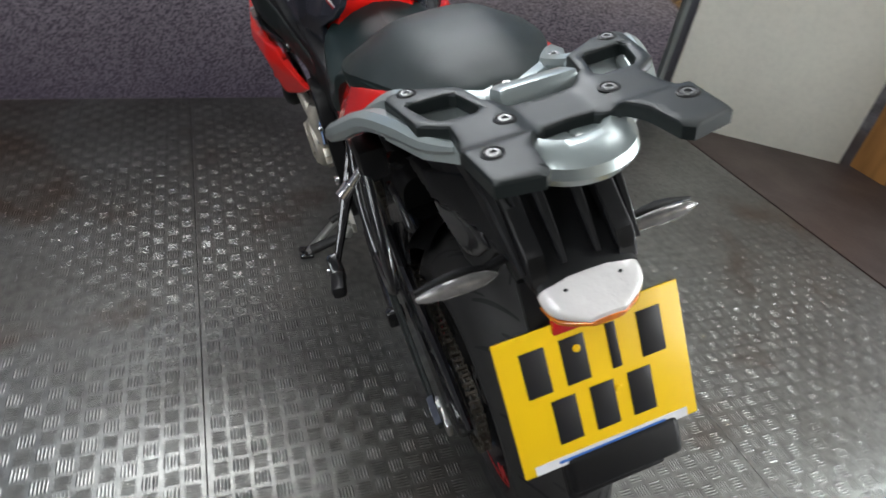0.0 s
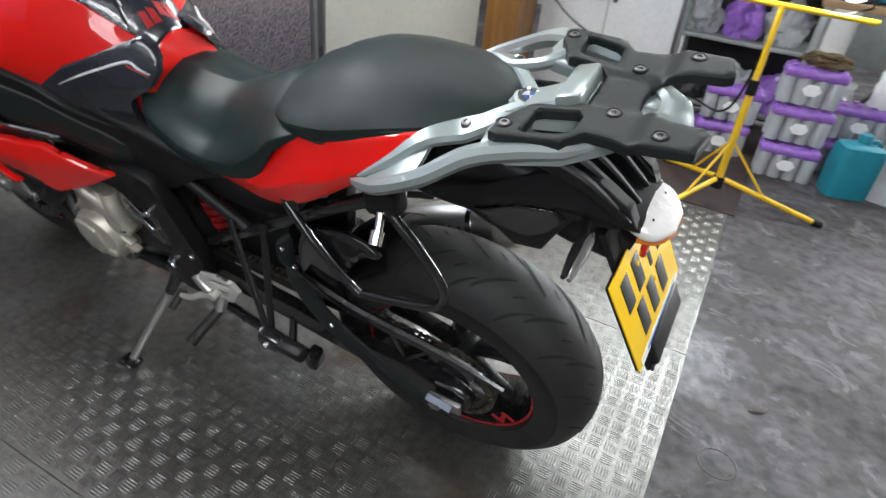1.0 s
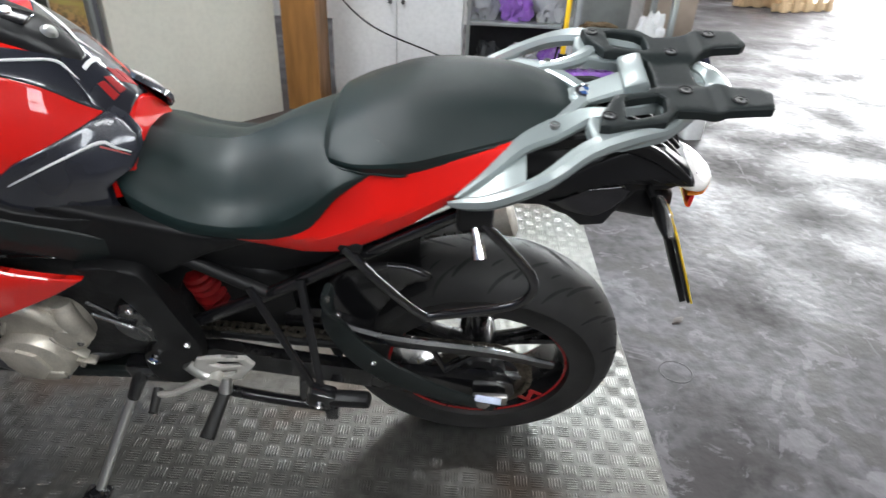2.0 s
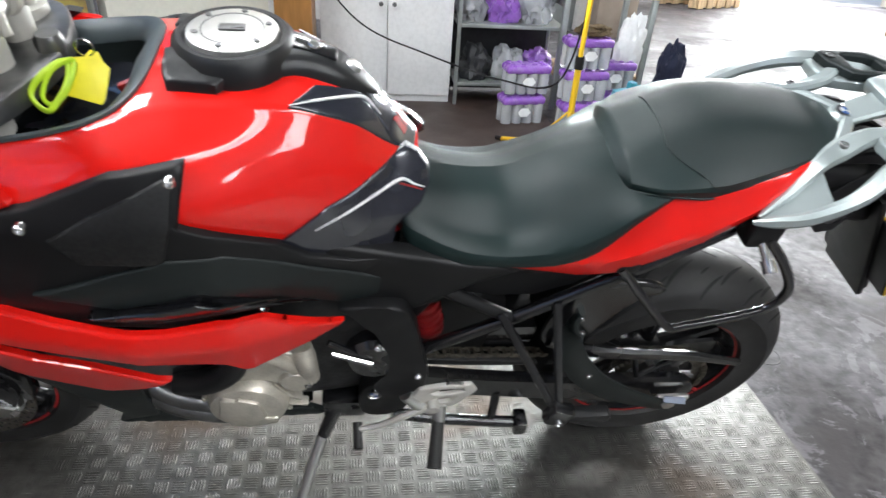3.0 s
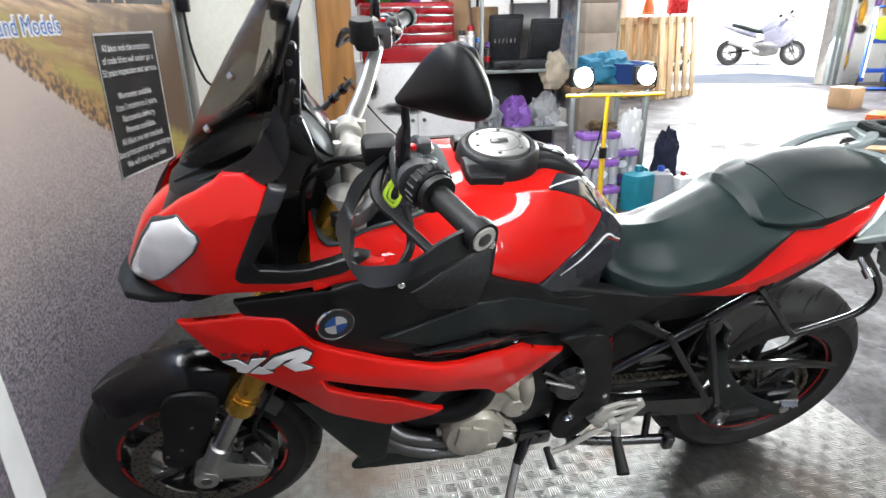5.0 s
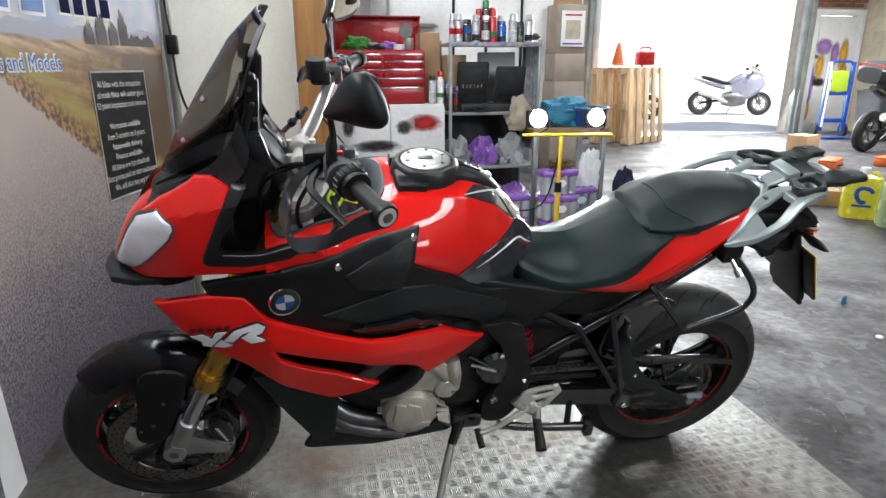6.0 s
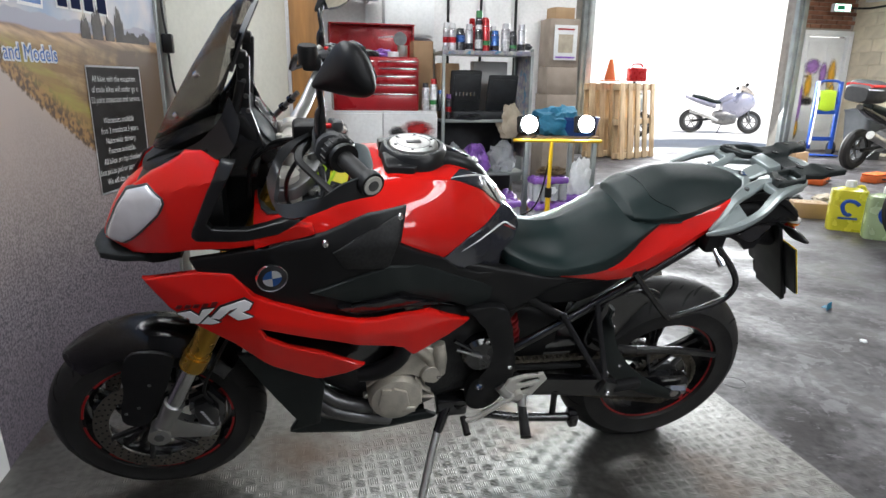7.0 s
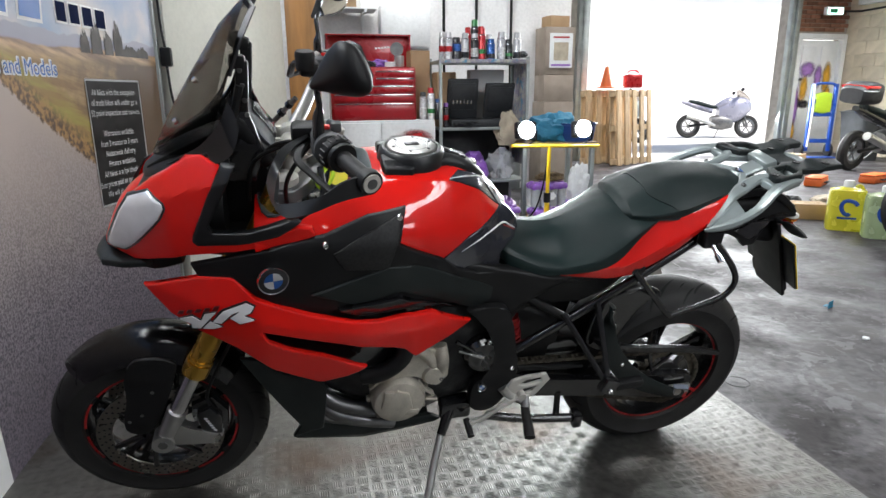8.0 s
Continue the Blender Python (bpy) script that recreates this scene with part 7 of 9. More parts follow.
# ---- handlebar and cockpit ----
BL, BR = Vector((-0.992, -0.43, 1.181)), Vector((-0.955, 0.43, 1.19))
bp("handlebar", tubed([(-1.055, -0.3, 1.197), (-1.072, -0.22, 1.172), (-1.098, -0.13, 1.125), (-1.126, -0.04, 1.1), (-1.126, 0.04, 1.1), (-1.092, 0.12, 1.133), (-1.06, 0.2, 1.175), (-1.03, 0.3, 1.202)], [0.0115, 0.014, 0.016, 0.0165, 0.0165, 0.016, 0.014, 0.0115], seg=14), ALU, bike, "tapered bare aluminium handlebar")
for s in (-1, 1):
    end = BL if s < 0 else BR
    inner = Vector((-1.05, -0.3, 1.195)) if s < 0 else Vector((-1.025, 0.3, 1.2))
    grip = bp("grip", tubed([inner, inner.lerp(end, 0.12), inner.lerp(end, 0.14), inner.lerp(end, 0.95)], [0.021, 0.021, 0.0158, 0.0158], seg=16, smooth=False), RUBBER, bike, "black rubber handlebar grip")
    bp("bar_end", tubed([inner.lerp(end, 0.86), inner.lerp(end, 0.93), inner.lerp(end, 1.0)], [0.0205, 0.0225, 0.0215], seg=24, smooth=False), BLACK, grip)
    bp("bar_cap", tubed([inner.lerp(end, 0.995), inner.lerp(end, 1.015)], [0.0175, 0.0165], seg=24, smooth=False), HEELM, grip, "bright bar-end cap")
    bp("cap_socket", tubed([inner.lerp(end, 1.01), inner.lerp(end, 1.022)], 0.0095, seg=18, smooth=False), STEEL, grip)
    sw = bp("switch_housing", joined(placed(boxed((0, 0, 0), (0.045, 0.055, 0.05), bevel=0.012), Matrix.Translation(inner + Vector((-0.012, -s * 0.03, 0.0)))),
                                     placed(boxed((0, 0, 0), (0.02, 0.02, 0.02), bevel=0.005), Matrix.Translation(inner + Vector((0.012, -s * 0.035, 0.028)))), tubed([inner + Vector((0, s * 0.0, 0)), inner + Vector((0.0, s * 0.018, 0))], 0.031, seg=18, smooth=False)), material("switch_grey", (0.07, 0.072, 0.075), 0.5, 0, 0.2, 20, 200), bike, "grey switch housing")
    bp("switch_button", placed(boxed((0, 0, 0), (0.014, 0.012, 0.008), bevel=0.003), Matrix.Translation(inner + Vector((-0.006, -s * 0.03, 0.03)))), REDLENS, sw, "red switch button")
    ax = (end - inner).normalized()
    ring = bp("control_ring", joined(tubed([inner + ax * 0.012, inner + ax * 0.016, inner + ax * 0.03, inner + ax * 0.034], [0.028, 0.031, 0.031, 0.028], seg=32, smooth=False), tubed([inner + ax * 0.036, inner + ax * 0.046], 0.027, seg=24, smooth=False)), BLACK, bike, "ribbed black control ring")
    for k in range(18):
        a = 2 * math.pi * k / 18
        up_ = Vector((0, 0, 1)).cross(ax).normalized()
        w_ = ax.cross(up_)
        bp("ring_rib", rod(bmesh.new(), inner + ax * 0.015 + (up_ * math.cos(a) + w_ * math.sin(a)) * 0.031, inner + ax * 0.031 + (up_ * math.cos(a) + w_ * math.sin(a)) * 0.031, 0.002, 5), BLACK, ring)
    for k, (dx, dy, dz) in enumerate(((0.018, 0.012, 0.012), (0.022, 0.032, 0.006), (0.02, 0.05, 0.016), (0.004, 0.05, 0.03), (-0.022, 0.02, 0.028))):
        bp("rocker_switch", placed(boxed((0, 0, 0), (0.018, 0.013, 0.011), bevel=0.004), Matrix.Translation(inner + Vector((dx, -s * dy, dz))) @ pose(0, 0, 0, 10 * k, 20, 15 * k)), TRIMGREY if k % 2 else HEELM, sw)
    bp("master_cylinder", placed(joined(boxed((0, 0, 0), (0.05, 0.05, 0.035), bevel=0.01), *([lathed([(0, 0.045), (0.022, 0.045), (0.025, 0.038), (0.024, 0.0)], (-0.01, -s * 0.01, 0.0), 20, "z")] if s > 0 else [])), Matrix.Translation(inner + Vector((-0.045, -s * 0.075, 0.005)))), BLACK, bike)
    bp("lever", tubed([inner + Vector((-0.045, -s * 0.05, -0.005)), inner + Vector((-0.06, s * 0.02, -0.012)), inner.lerp(end, 0.5) + Vector((-0.06, 0, -0.022)), inner.lerp(end, 0.95) + Vector((-0.05, 0, -0.03))], [0.009, 0.008, 0.0075, 0.008], seg=8, flat=(1, 1, 0.7)), BLACK, bike, "black hand lever")
    # handguard: a band from the bar end round the front of the hand
    rim = [end + Vector((a, -s * b, c)) for a, b, c in ((-0.006, 0.006, -0.024), (-0.052, -0.01, -0.026), (-0.108, -0.02, -0.042), (-0.152, 0.004, -0.052), (-0.174, 0.088, -0.036), (-0.16, 0.1, 0.004), (-0.138, 0.14, 0.019), (-0.083, 0.195, 0.024))]
    lip = [end + Vector((a, -s * b, c)) for a, b, c in ((-0.014, 0.008, 0.012), (-0.05, -0.004, 0.004), (-0.091, -0.01, -0.017), (-0.155, 0.025, -0.041), (-0.158, 0.055, -0.027), (-0.15, 0.085, -0.006), (-0.122, 0.14, 0.015), (-0.079, 0.2, 0.019))]
    g = bp("handguard", skin(rim, lip, 0.007), SATINBLACK, bike, "black plastic handguard", 30)
    bp("guard_stay", tubed([end + Vector((-0.12, s * 0.0, -0.055)), end + Vector((-0.08, -s * 0.06, -0.05)), end + Vector((-0.08, -s * 0.1, -0.01))], 0.006, seg=8), BLACK, g)
    # mirror
    sb = inner + Vector((-0.02, -s * 0.01, 0.015))
    mir = bp("mirror_stem", tubed([sb, sb + Vector((0.0, 0, 0.04)), sb + Vector((0.003, s * 0.003, 0.06)), sb + Vector((0.0, s * 0.012, 0.092)), sb + Vector((0.008, s * 0.03, 0.108))], [0.011, 0.0105, 0.006, 0.006, 0.0065], seg=10), GLOSSBLACK, bike, "black mirror stem")
    body = loft([(-0.03, 0.003, -0.005, 0.006, 1.5, 1.5), (0.02, 0.015, -0.022, 0.026, 1.45, 1.45), (0.07, 0.025, -0.039, 0.046, 1.45, 1.45), (0.115, 0.031, -0.05, 0.056, 1.5, 1.5), (0.14, 0.029, -0.05, 0.05, 1.7, 1.7), (0.155, 0.019, -0.044, 0.036, 2, 2), (0.163, 0.005, -0.03, 0.014)], 28)
    for v in body.verts:
        v.co = Vector((v.co.y, s * v.co.x, v.co.z))
    M = Matrix.Translation(sb + Vector((0.002, s * 0.03, 0.107))) @ pose(0, 0, 0, 0, -6, -s * 45) @ pose(0, 0, 0, s * 26, 0, 0) @ Matrix.Diagonal((0.85, 0.69, 0.86, 1))
    bp("mirror_shell", placed(body, M), BLACK, mir, "black wedge-shaped mirror housing with a crease")
    glass = loft([(0.005, 0.002, -0.014, 0.018), (0.04, 0.002, -0.028, 0.036), (0.085, 0.002, -0.039, 0.049), (0.125, 0.002, -0.04, 0.05), (0.15, 0.002, -0.026, 0.034)], 20)
    for v in glass.verts:
        v.co = Vector((v.co.y + 0.024, s * v.co.x, v.co.z))
    bp("mirror_glass", placed(glass, M), material("mirror_glass", (0.85, 0.87, 0.9), 0.03, 1.0, 0.02, 4, 40, rvary=0.01), mir, "mirror glass")
bp("top_yoke", plan([(-1.19, 0.0), (-1.17, -0.13), (-1.12, -0.145), (-1.08, -0.09), (-1.06, 0.0), (-1.08, 0.09), (-1.12, 0.145), (-1.17, 0.13)], lambda u, v: 1.042 + 0.3 * (-1.12 - u) * -0.5, 0.028, 0.006, 0.02), STEEL, bike, "dark cast top yoke")
for s in (-1, 1):
    bp("bar_clamp", joined(tubed([(-1.128, s * 0.04, 1.03), (-1.126, s * 0.04, 1.085)], 0.02, seg=14, smooth=False), tubed([(-1.126, s * 0.02, 1.1), (-1.126, s * 0.023, 1.1), (-1.126, s * 0.057, 1.1), (-1.126, s * 0.06, 1.1)], [0.022, 0.0255, 0.0255, 0.022], seg=20, smooth=False), tubed([(-1.15, s * 0.04, 1.086), (-1.15, s * 0.04, 1.12)], 0.0075, seg=10, smooth=False), tubed([(-1.1, s * 0.04, 1.086), (-1.1, s * 0.04, 1.12)], 0.0075, seg=10, smooth=False)), HEELM, bike, "aluminium handlebar clamp")
    bp("fork_top", lathed([(0, 1.066), (0.014, 1.066), (0.022, 1.06), (0.031, 1.056), (0.031, 1.03), (0.0345, 1.026), (0.0345, 0.985), (0.03, 0.98)], (-1.143, s * 0.1, 0), 24, "z"), HEELM, bike)
for pts in ([(-1.09, -0.24, 1.19), (-1.16, -0.14, 1.14), (-1.19, -0.06, 1.06), (-1.18, -0.03, 0.95)], [(-1.08, -0.22, 1.18), (-1.13, -0.2, 1.1), (-1.14, -0.15, 1.02), (-1.12, -0.1, 0.95)], [(-1.1, -0.18, 1.17), (-1.2, -0.12, 1.1), (-1.22, -0.1, 1.0)]):
    bp("cable", tubed(pts, 0.0045, seg=8), BLACK, bike)
pipe = bp("brake_pipe", tubed([(-1.108, 0.15, 1.152), (-1.16, 0.18, 1.09), (-1.219, 0.212, 1.023)], 0.0065, seg=10), STEEL, bike, "straight dark steel brake pipe")
for k in (0.12, 0.3, 0.72):
    p_ = Vector((-1.108, 0.15, 1.152)).lerp(Vector((-1.219, 0.212, 1.023)), k)
    q_ = Vector((-1.108, 0.15, 1.152)).lerp(Vector((-1.219, 0.212, 1.023)), k + 0.06)
    bp("pipe_union", rod(bmesh.new(), p_, q_, 0.0105, 8), GLOSSBLACK, pipe)
bp("ignition_lock", lathed([(0, 1.068), (0.014, 1.068), (0.018, 1.06), (0.018, 1.03)], (-1.075, 0, 0), 20, "z"), STEEL, bike)

# ---- slanting flank emblem as plain shapes, small dark bars under it ----
def decal(name, pts, mat, off=0.0035, hf=h_side, label=""):
    return bp(name, shell(pts, lambda u, w: hf(u, w) + off, 0.003, -1, 0.0, 0.012, smooth=False), mat, bike, label)


EMBLEM = [
    [(-1.391, 0.75), (-1.361, 0.765), (-1.343, 0.755), (-1.333, 0.776), (-1.307, 0.786), (-1.347, 0.734), (-1.366, 0.731), (-1.366, 0.742)],
    [(-1.323, 0.758), (-1.299, 0.748), (-1.317, 0.739), (-1.341, 0.735)],
    [(-1.317, 0.757), (-1.298, 0.783), (-1.291, 0.791), (-1.24, 0.815), (-1.224, 0.809), (-1.232, 0.795), (-1.248, 0.786), (-1.226, 0.779), (-1.257, 0.764), (-1.277, 0.776), (-1.263, 0.788), (-1.253, 0.797), (-1.273, 0.788), (-1.298, 0.758)]]


for k, pts in enumerate(EMBLEM):
    decal("emblem_edge", grown(pts, 0.0042), INK, 0.0028, label="thin dark emblem outline" if k == 0 else "")
    decal("emblem_stroke", pts, WHITEINK, 0.0055, label="white slanted emblem stroke" if k == 0 else "")
BARINK = material("dark_red_ink", (0.1, 0.004, 0.004), 0.4, 0, 0.1, 9, 100)
for k in range(5):
    u, w = -1.395 + 0.02 * k, 0.762 + 0.0068 * k
    decal("emblem_bar", [(u, w), (u + 0.013, w + 0.003), (u + 0.018, w + 0.013), (u + 0.006, w + 0.01)], BARINK)
# dark filler plate added between the shock and the far flank, keeps the gap dark
bp("flank_filler", prism([(-0.68, 0.36), (-0.68, 0.77), (-0.42, 0.78), (-0.28, 0.74), (-0.31, 0.6), (-0.34, 0.42)], 0.045, 0.085, 0.008), BLACK, bike)

# slanted red strokes on the rear rim
for k, (a0, sh) in enumerate(((-34, 0.0), (-40, 0.012), (-46, 0.0))):
    a = radians(a0)
    bp("rim_emblem", placed(boxed((0, 0, 0), (0.034, 0.002, 0.011), None, 0.0008, 1), pose(RC[0] + 0.172 * math.cos(a), -0.0685, RC[2] + 0.172 * math.sin(a), 0, 30 + 70 * (k % 2), 0)), REDTAPE, rear, "red slanted rim mark")


# ---- things round the motorcycle ----
WHITEPAINT = material("white_cabinet_paint", (0.78, 0.79, 0.79), 0.45, 0, 0.1, 3, 40, 0.0003, spots=0.08)
TOOLRED = material("tool_chest_red", (0.42, 0.012, 0.02), 0.3, 0.1, 0.2, 5, 80, 0.0001, coat=0.4)
GREYCARD = material("grey_brown_cardboard", (0.3, 0.245, 0.2), 0.8, 0, 0.2, 5, 90, 0.0006, random_tint=0.12)
CARD = material("cardboard", (0.4, 0.26, 0.145), 0.8, 0, 0.15, 6, 90, 0.0006, random_tint=0.12)
PURPLE = material("purple_wrap", (0.28, 0.12, 0.5), 0.3, 0, 0.2, 20, 90, 0.002, coat=0.3)
CLEARPL = material("clear_plastic", (0.75, 0.77, 0.8), 0.15, 0, 0.1, 15, 60, 0.002, transmission=0.6, ior=1.2)
TEAL = material("teal_plastic", (0.012, 0.22, 0.3), 0.4, 0, 0.15, 10, 90, 0.0005)
YPAINT = material("yellow_enamel", (0.8, 0.5, 0.02), 0.35, 0.1, 0.15, 12, 80, 0.0002, coat=0.3)
BLUEPAINT = material("blue_enamel", (0.015, 0.08, 0.42), 0.35, 0.1, 0.2, 8, 80, coat=0.3)
LEMON = material("yellow_liquid", (0.85, 0.78, 0.06), 0.25, 0, 0.08, 8, 80, transmission=0.25)
PALEGREEN = material("pale_green_liquid", (0.5, 0.62, 0.35), 0.25, 0, 0.08, 8, 80, transmission=0.25)
ORANGE = material("orange_plastic", (0.7, 0.13, 0.02), 0.45, 0, 0.15, 12, 90)
DARKCASE = material("dark_case_plastic", (0.02, 0.022, 0.025), 0.55, 0, 0.25, 15, 150, 0.0004)
CLOTH = material("beige_cloth", (0.5, 0.43, 0.33), 0.9, 0, 0.25, 12, 200, 0.002)
GREENCLOTH = material("green_cloth", (0.05, 0.25, 0.04), 0.9, 0, 0.3, 12, 200, 0.002)
BLUECLOTH = material("teal_sheet", (0.02, 0.2, 0.33), 0.6, 0, 0.3, 10, 100, 0.003)
PALETTE = material("pallet_wood", (0.55, 0.4, 0.24), 0.75, 0, 0.3, 5, 90, 0.001, stretch=(5, 5, 0.8), random_tint=0.15)
BENCHW = material("bench_wood", (0.4, 0.25, 0.13), 0.6, 0, 0.3, 4, 60, 0.0006, stretch=(1, 6, 6))
CANS = [material("can_" + n, c, 0.3, 0.3, 0.15, 20, 100, coat=0.4) for n, c in (("red", (0.5, 0.015, 0.02)), ("white", (0.7, 0.7, 0.7)), ("blue", (0.03, 0.12, 0.4)), ("black", (0.03, 0.03, 0.035)), ("green", (0.05, 0.25, 0.08)), ("silver", (0.5, 0.5, 0.52)))]


def overspray(name, colour):
    """Sprayed paint: dense in the middle, ragged and thinning outwards."""
    m = material(name, colour, 0.6, 0, 0.2, 20, 100)
    nt = m.node_tree
    b = nt.nodes["Principled BSDF"]
    tc = nt.nodes.new("ShaderNodeTexCoord")
    off = nt.nodes.new("ShaderNodeVectorMath")
    off.operation = "SUBTRACT"
    off.inputs[1].default_value = (0.5, 0.5, 0.5)
    nt.links.new(tc.outputs["Generated"], off.inputs[0])
    flat_ = nt.nodes.new("ShaderNodeVectorMath")
    flat_.operation = "MULTIPLY"
    flat_.inputs[1].default_value = (1, 0, 1)
    nt.links.new(off.outputs[0], flat_.inputs[0])
    far = nt.nodes.new("ShaderNodeVectorMath")
    far.operation = "LENGTH"
    nt.links.new(flat_.outputs[0], far.inputs[0])
    ns = nt.nodes.new("ShaderNodeTexNoise")
    ns.inputs["Scale"].default_value, ns.inputs["Detail"].default_value = 6.0, 5.0
    nt.links.new(tc.outputs["Generated"], ns.inputs["Vector"])
    add = nt.nodes.new("ShaderNodeMath")
    add.operation = "MULTIPLY_ADD"
    add.inputs[1].default_value = 0.35
    nt.links.new(ns.outputs[0], add.inputs[0])
    nt.links.new(far.outputs["Value"], add.inputs[2])
    r = nt.nodes.new("ShaderNodeMapRange")
    r.inputs["From Min"].default_value, r.inputs["From Max"].default_value = 0.28, 0.58
    r.inputs["To Min"].default_value, r.inputs["To Max"].default_value = 0.9, 0.0
    nt.links.new(add.outputs[0], r.inputs[0])
    nt.links.new(r.outputs[0], b.inputs["Alpha"])
    return m


# white double-door cabinet with spray marks
def cabinet(x0, x1, y0, y1, h):
    c = thing("storage_cabinet", "white steel double-door cabinet with red and black overspray", "cabinet", pose((x0 + x1) / 2, (y0 + y1) / 2, 0))
    w, d = x1 - x0, y1 - y0
    part("body", boxed((0, 0.01, h / 2), (w, d - 0.02, h), bevel=0.006), WHITEPAINT, c)
    for s in (-1, 1):
        dr = part("door", boxed((s * w / 4, -d / 2 + 0.004, h / 2 + 0.02), (w / 2 - 0.006, 0.018, h - 0.07), bevel=0.004), WHITEPAINT, c)
        part("knob", lathed([(0, -0.03), (0.012, -0.03), (0.014, -0.02), (0.006, -0.012), (0.006, 0)], (s * 0.04, -d / 2 - 0.006, h * 0.62), 14), STEEL, dr)
    for name_, tone, cx, cz, sx, sz in (("red", (0.5, 0.012, 0.015), 0.25, h - 0.13, 0.34, 0.17), ("black", (0.02, 0.02, 0.02), -0.1, h - 0.29, 0.46, 0.12), ("grey", (0.05, 0.05, 0.05), 0.1, h - 0.16, 0.16, 0.14), ("dark", (0.06, 0.06, 0.06), -0.3, h - 0.15, 0.12, 0.2)):
        part("paint_splash", boxed((cx, -d / 2 - 0.0068, cz), (sx, 0.0008, sz)), overspray(name_ + "_overspray", tone), c)
    return c


cabinet(-0.93, -0.12, 2.8, 3.25, 0.97)


def tool_chest():
    c = thing("tool_chest", "red steel tool chest with bright drawer strips, lid open", "tool chest", pose(-0.56, 3.0, 0.97))
    w = 0.62
    part("body", boxed((0, 0.02, 0.185), (w, 0.3, 0.37), bevel=0.006), TOOLRED, c)
    for k, (z, hgt) in enumerate(((0.33, 0.042), (0.278, 0.046), (0.222, 0.05), (0.16, 0.055), (0.068, 0.11))):
        for s in ((-1, 1) if k < 2 else (0,)):
            ww = w / 2 - 0.02 if s else w - 0.03
            dr = part("drawer", boxed((s * w / 4, -0.136, z), (ww, 0.016, hgt), bevel=0.003), TOOLRED, c)
            part("handle", boxed((s * w / 4, -0.147, z + hgt / 2 - 0.006), (ww - 0.01, 0.008, 0.009), bevel=0.002), CHROME, dr, "bright drawer strip")
    lid = part("lid", joined(boxed((0, 0.17, 0.49), (w + 0.02, 0.02, 0.26), bevel=0.004), boxed((0, 0.13, 0.615), (w + 0.02, 0.08, 0.012), bevel=0.003), boxed((-w / 2, 0.13, 0.49), (0.01, 0.08, 0.25)), boxed((w / 2, 0.13, 0.49), (0.01, 0.08, 0.25))), TOOLRED, c)
    for k in range(5):
        part("lid_mark", boxed((0.06 + 0.024 * k, 0.1585, 0.525 + 0.002 * k), (0.016, 0.002, 0.012)), WHITEPAINT, lid)
    part("worn_patch", lathed([(0, 0.157), (0.05, 0.157), (0.052, 0.159)], (0.22, 0, 0.52), 20), STEEL, lid, "worn bare patch")
    part("tray", boxed((0, 0.02, 0.373), (w - 0.02, 0.26, 0.01)), TOOLRED, c)


tool_chest()


def crumpled(name, label, cat, c, s, mat, seed, flat=0.6):
    """A crumpled cloth or bag."""
    bm = bmesh.new()
    bmesh.ops.create_icosphere(bm, subdivisions=4, radius=1.0)
    for v in bm.verts:
        n = noise.fractal(v.co * 1.7 + Vector((seed, 0, 0)), 1.0, 2.0, 4) * 0.35 + noise.noise(v.co * 6 + Vector((0, seed, 0))) * 0.12
        v.co = v.co * (1 + n)
        v.co = Vector((c[0] + v.co.x * s[0], c[1] + v.co.y * s[1], c[2] + max(-flat, v.co.z) * s[2] + flat * s[2]))
    return tagged(part(name, bm, mat, None), label, cat)


crumpled("rag", "crumpled green rag in the open tool chest lid", "cloth", (-0.72, 2.98, 1.348), (0.1, 0.08, 0.06), GREENCLOTH, 2)
crumpled("work_glove", "dark crumpled glove lying in the tool chest", "glove", (-0.6, 2.95, 1.348), (0.07, 0.06, 0.03), DARKCASE, 4)
crumpled("rag", "dark purple rag lying in the tool chest", "cloth", (-0.5, 2.98, 1.348), (0.07, 0.06, 0.035), PURPLE, 6)
tagged(part("mug", lathed([(0.0, 0.0), (0.033, 0.0), (0.036, 0.005), (0.036, 0.08), (0.032, 0.08), (0.031, 0.008), (0, 0.008)], (-0.36, 2.93, 1.349), 24, "z"), ALU), "small steel mug standing in the tool chest", "mug")
tagged(part("tin", lathed([(0.0, 0.0), (0.04, 0.0), (0.04, 0.03), (0.036, 0.035), (0, 0.035)], (-0.43, 2.92, 1.349), 24, "z"), WHITEPAINT), "white tin in the tool chest", "tin")


def carton(c, s, rz=0.0, label="plain brown cardboard carton", mat=CARD):
    """A carton: box with lid flaps and a tape strip."""
    t = thing("cardboard_box", label, "box", pose(c[0], c[1], c[2], 0, 0, rz))
    part("carton", boxed((0, 0, s[2] / 2), s, bevel=0.004), mat, t)
    for k in (-1, 1):
        part("flap", boxed((0, k * s[1] / 4, s[2] + 0.0015), (s[0] - 0.004, s[1] / 2 - 0.004, 0.003), pose(0, 0, 0), 0.001, 1), mat, t)
    part("tape", boxed((0, 0, s[2] + 0.004), (s[0] + 0.002, 0.05, 0.0012)), material("parcel_tape", (0.5, 0.36, 0.2), 0.25, 0, 0.1, 20, 90), t)
    return t


carton((-0.19, 3.12, 0.97), (0.15, 0.2, 0.5), 3, "tall brown cardboard carton on the cabinet")
carton((0.0, 3.03, 0.911), (0.15, 0.16, 0.4), 2, "brown cardboard carton on the middle shelf")
carton((0.34, 3.06, 0.911), (0.27, 0.11, 0.42), 0, "pale grey carton standing behind the tool case", material("pale_grey_card", (0.5, 0.5, 0.49), 0.7, 0, 0.15, 5, 90, 0.0005))


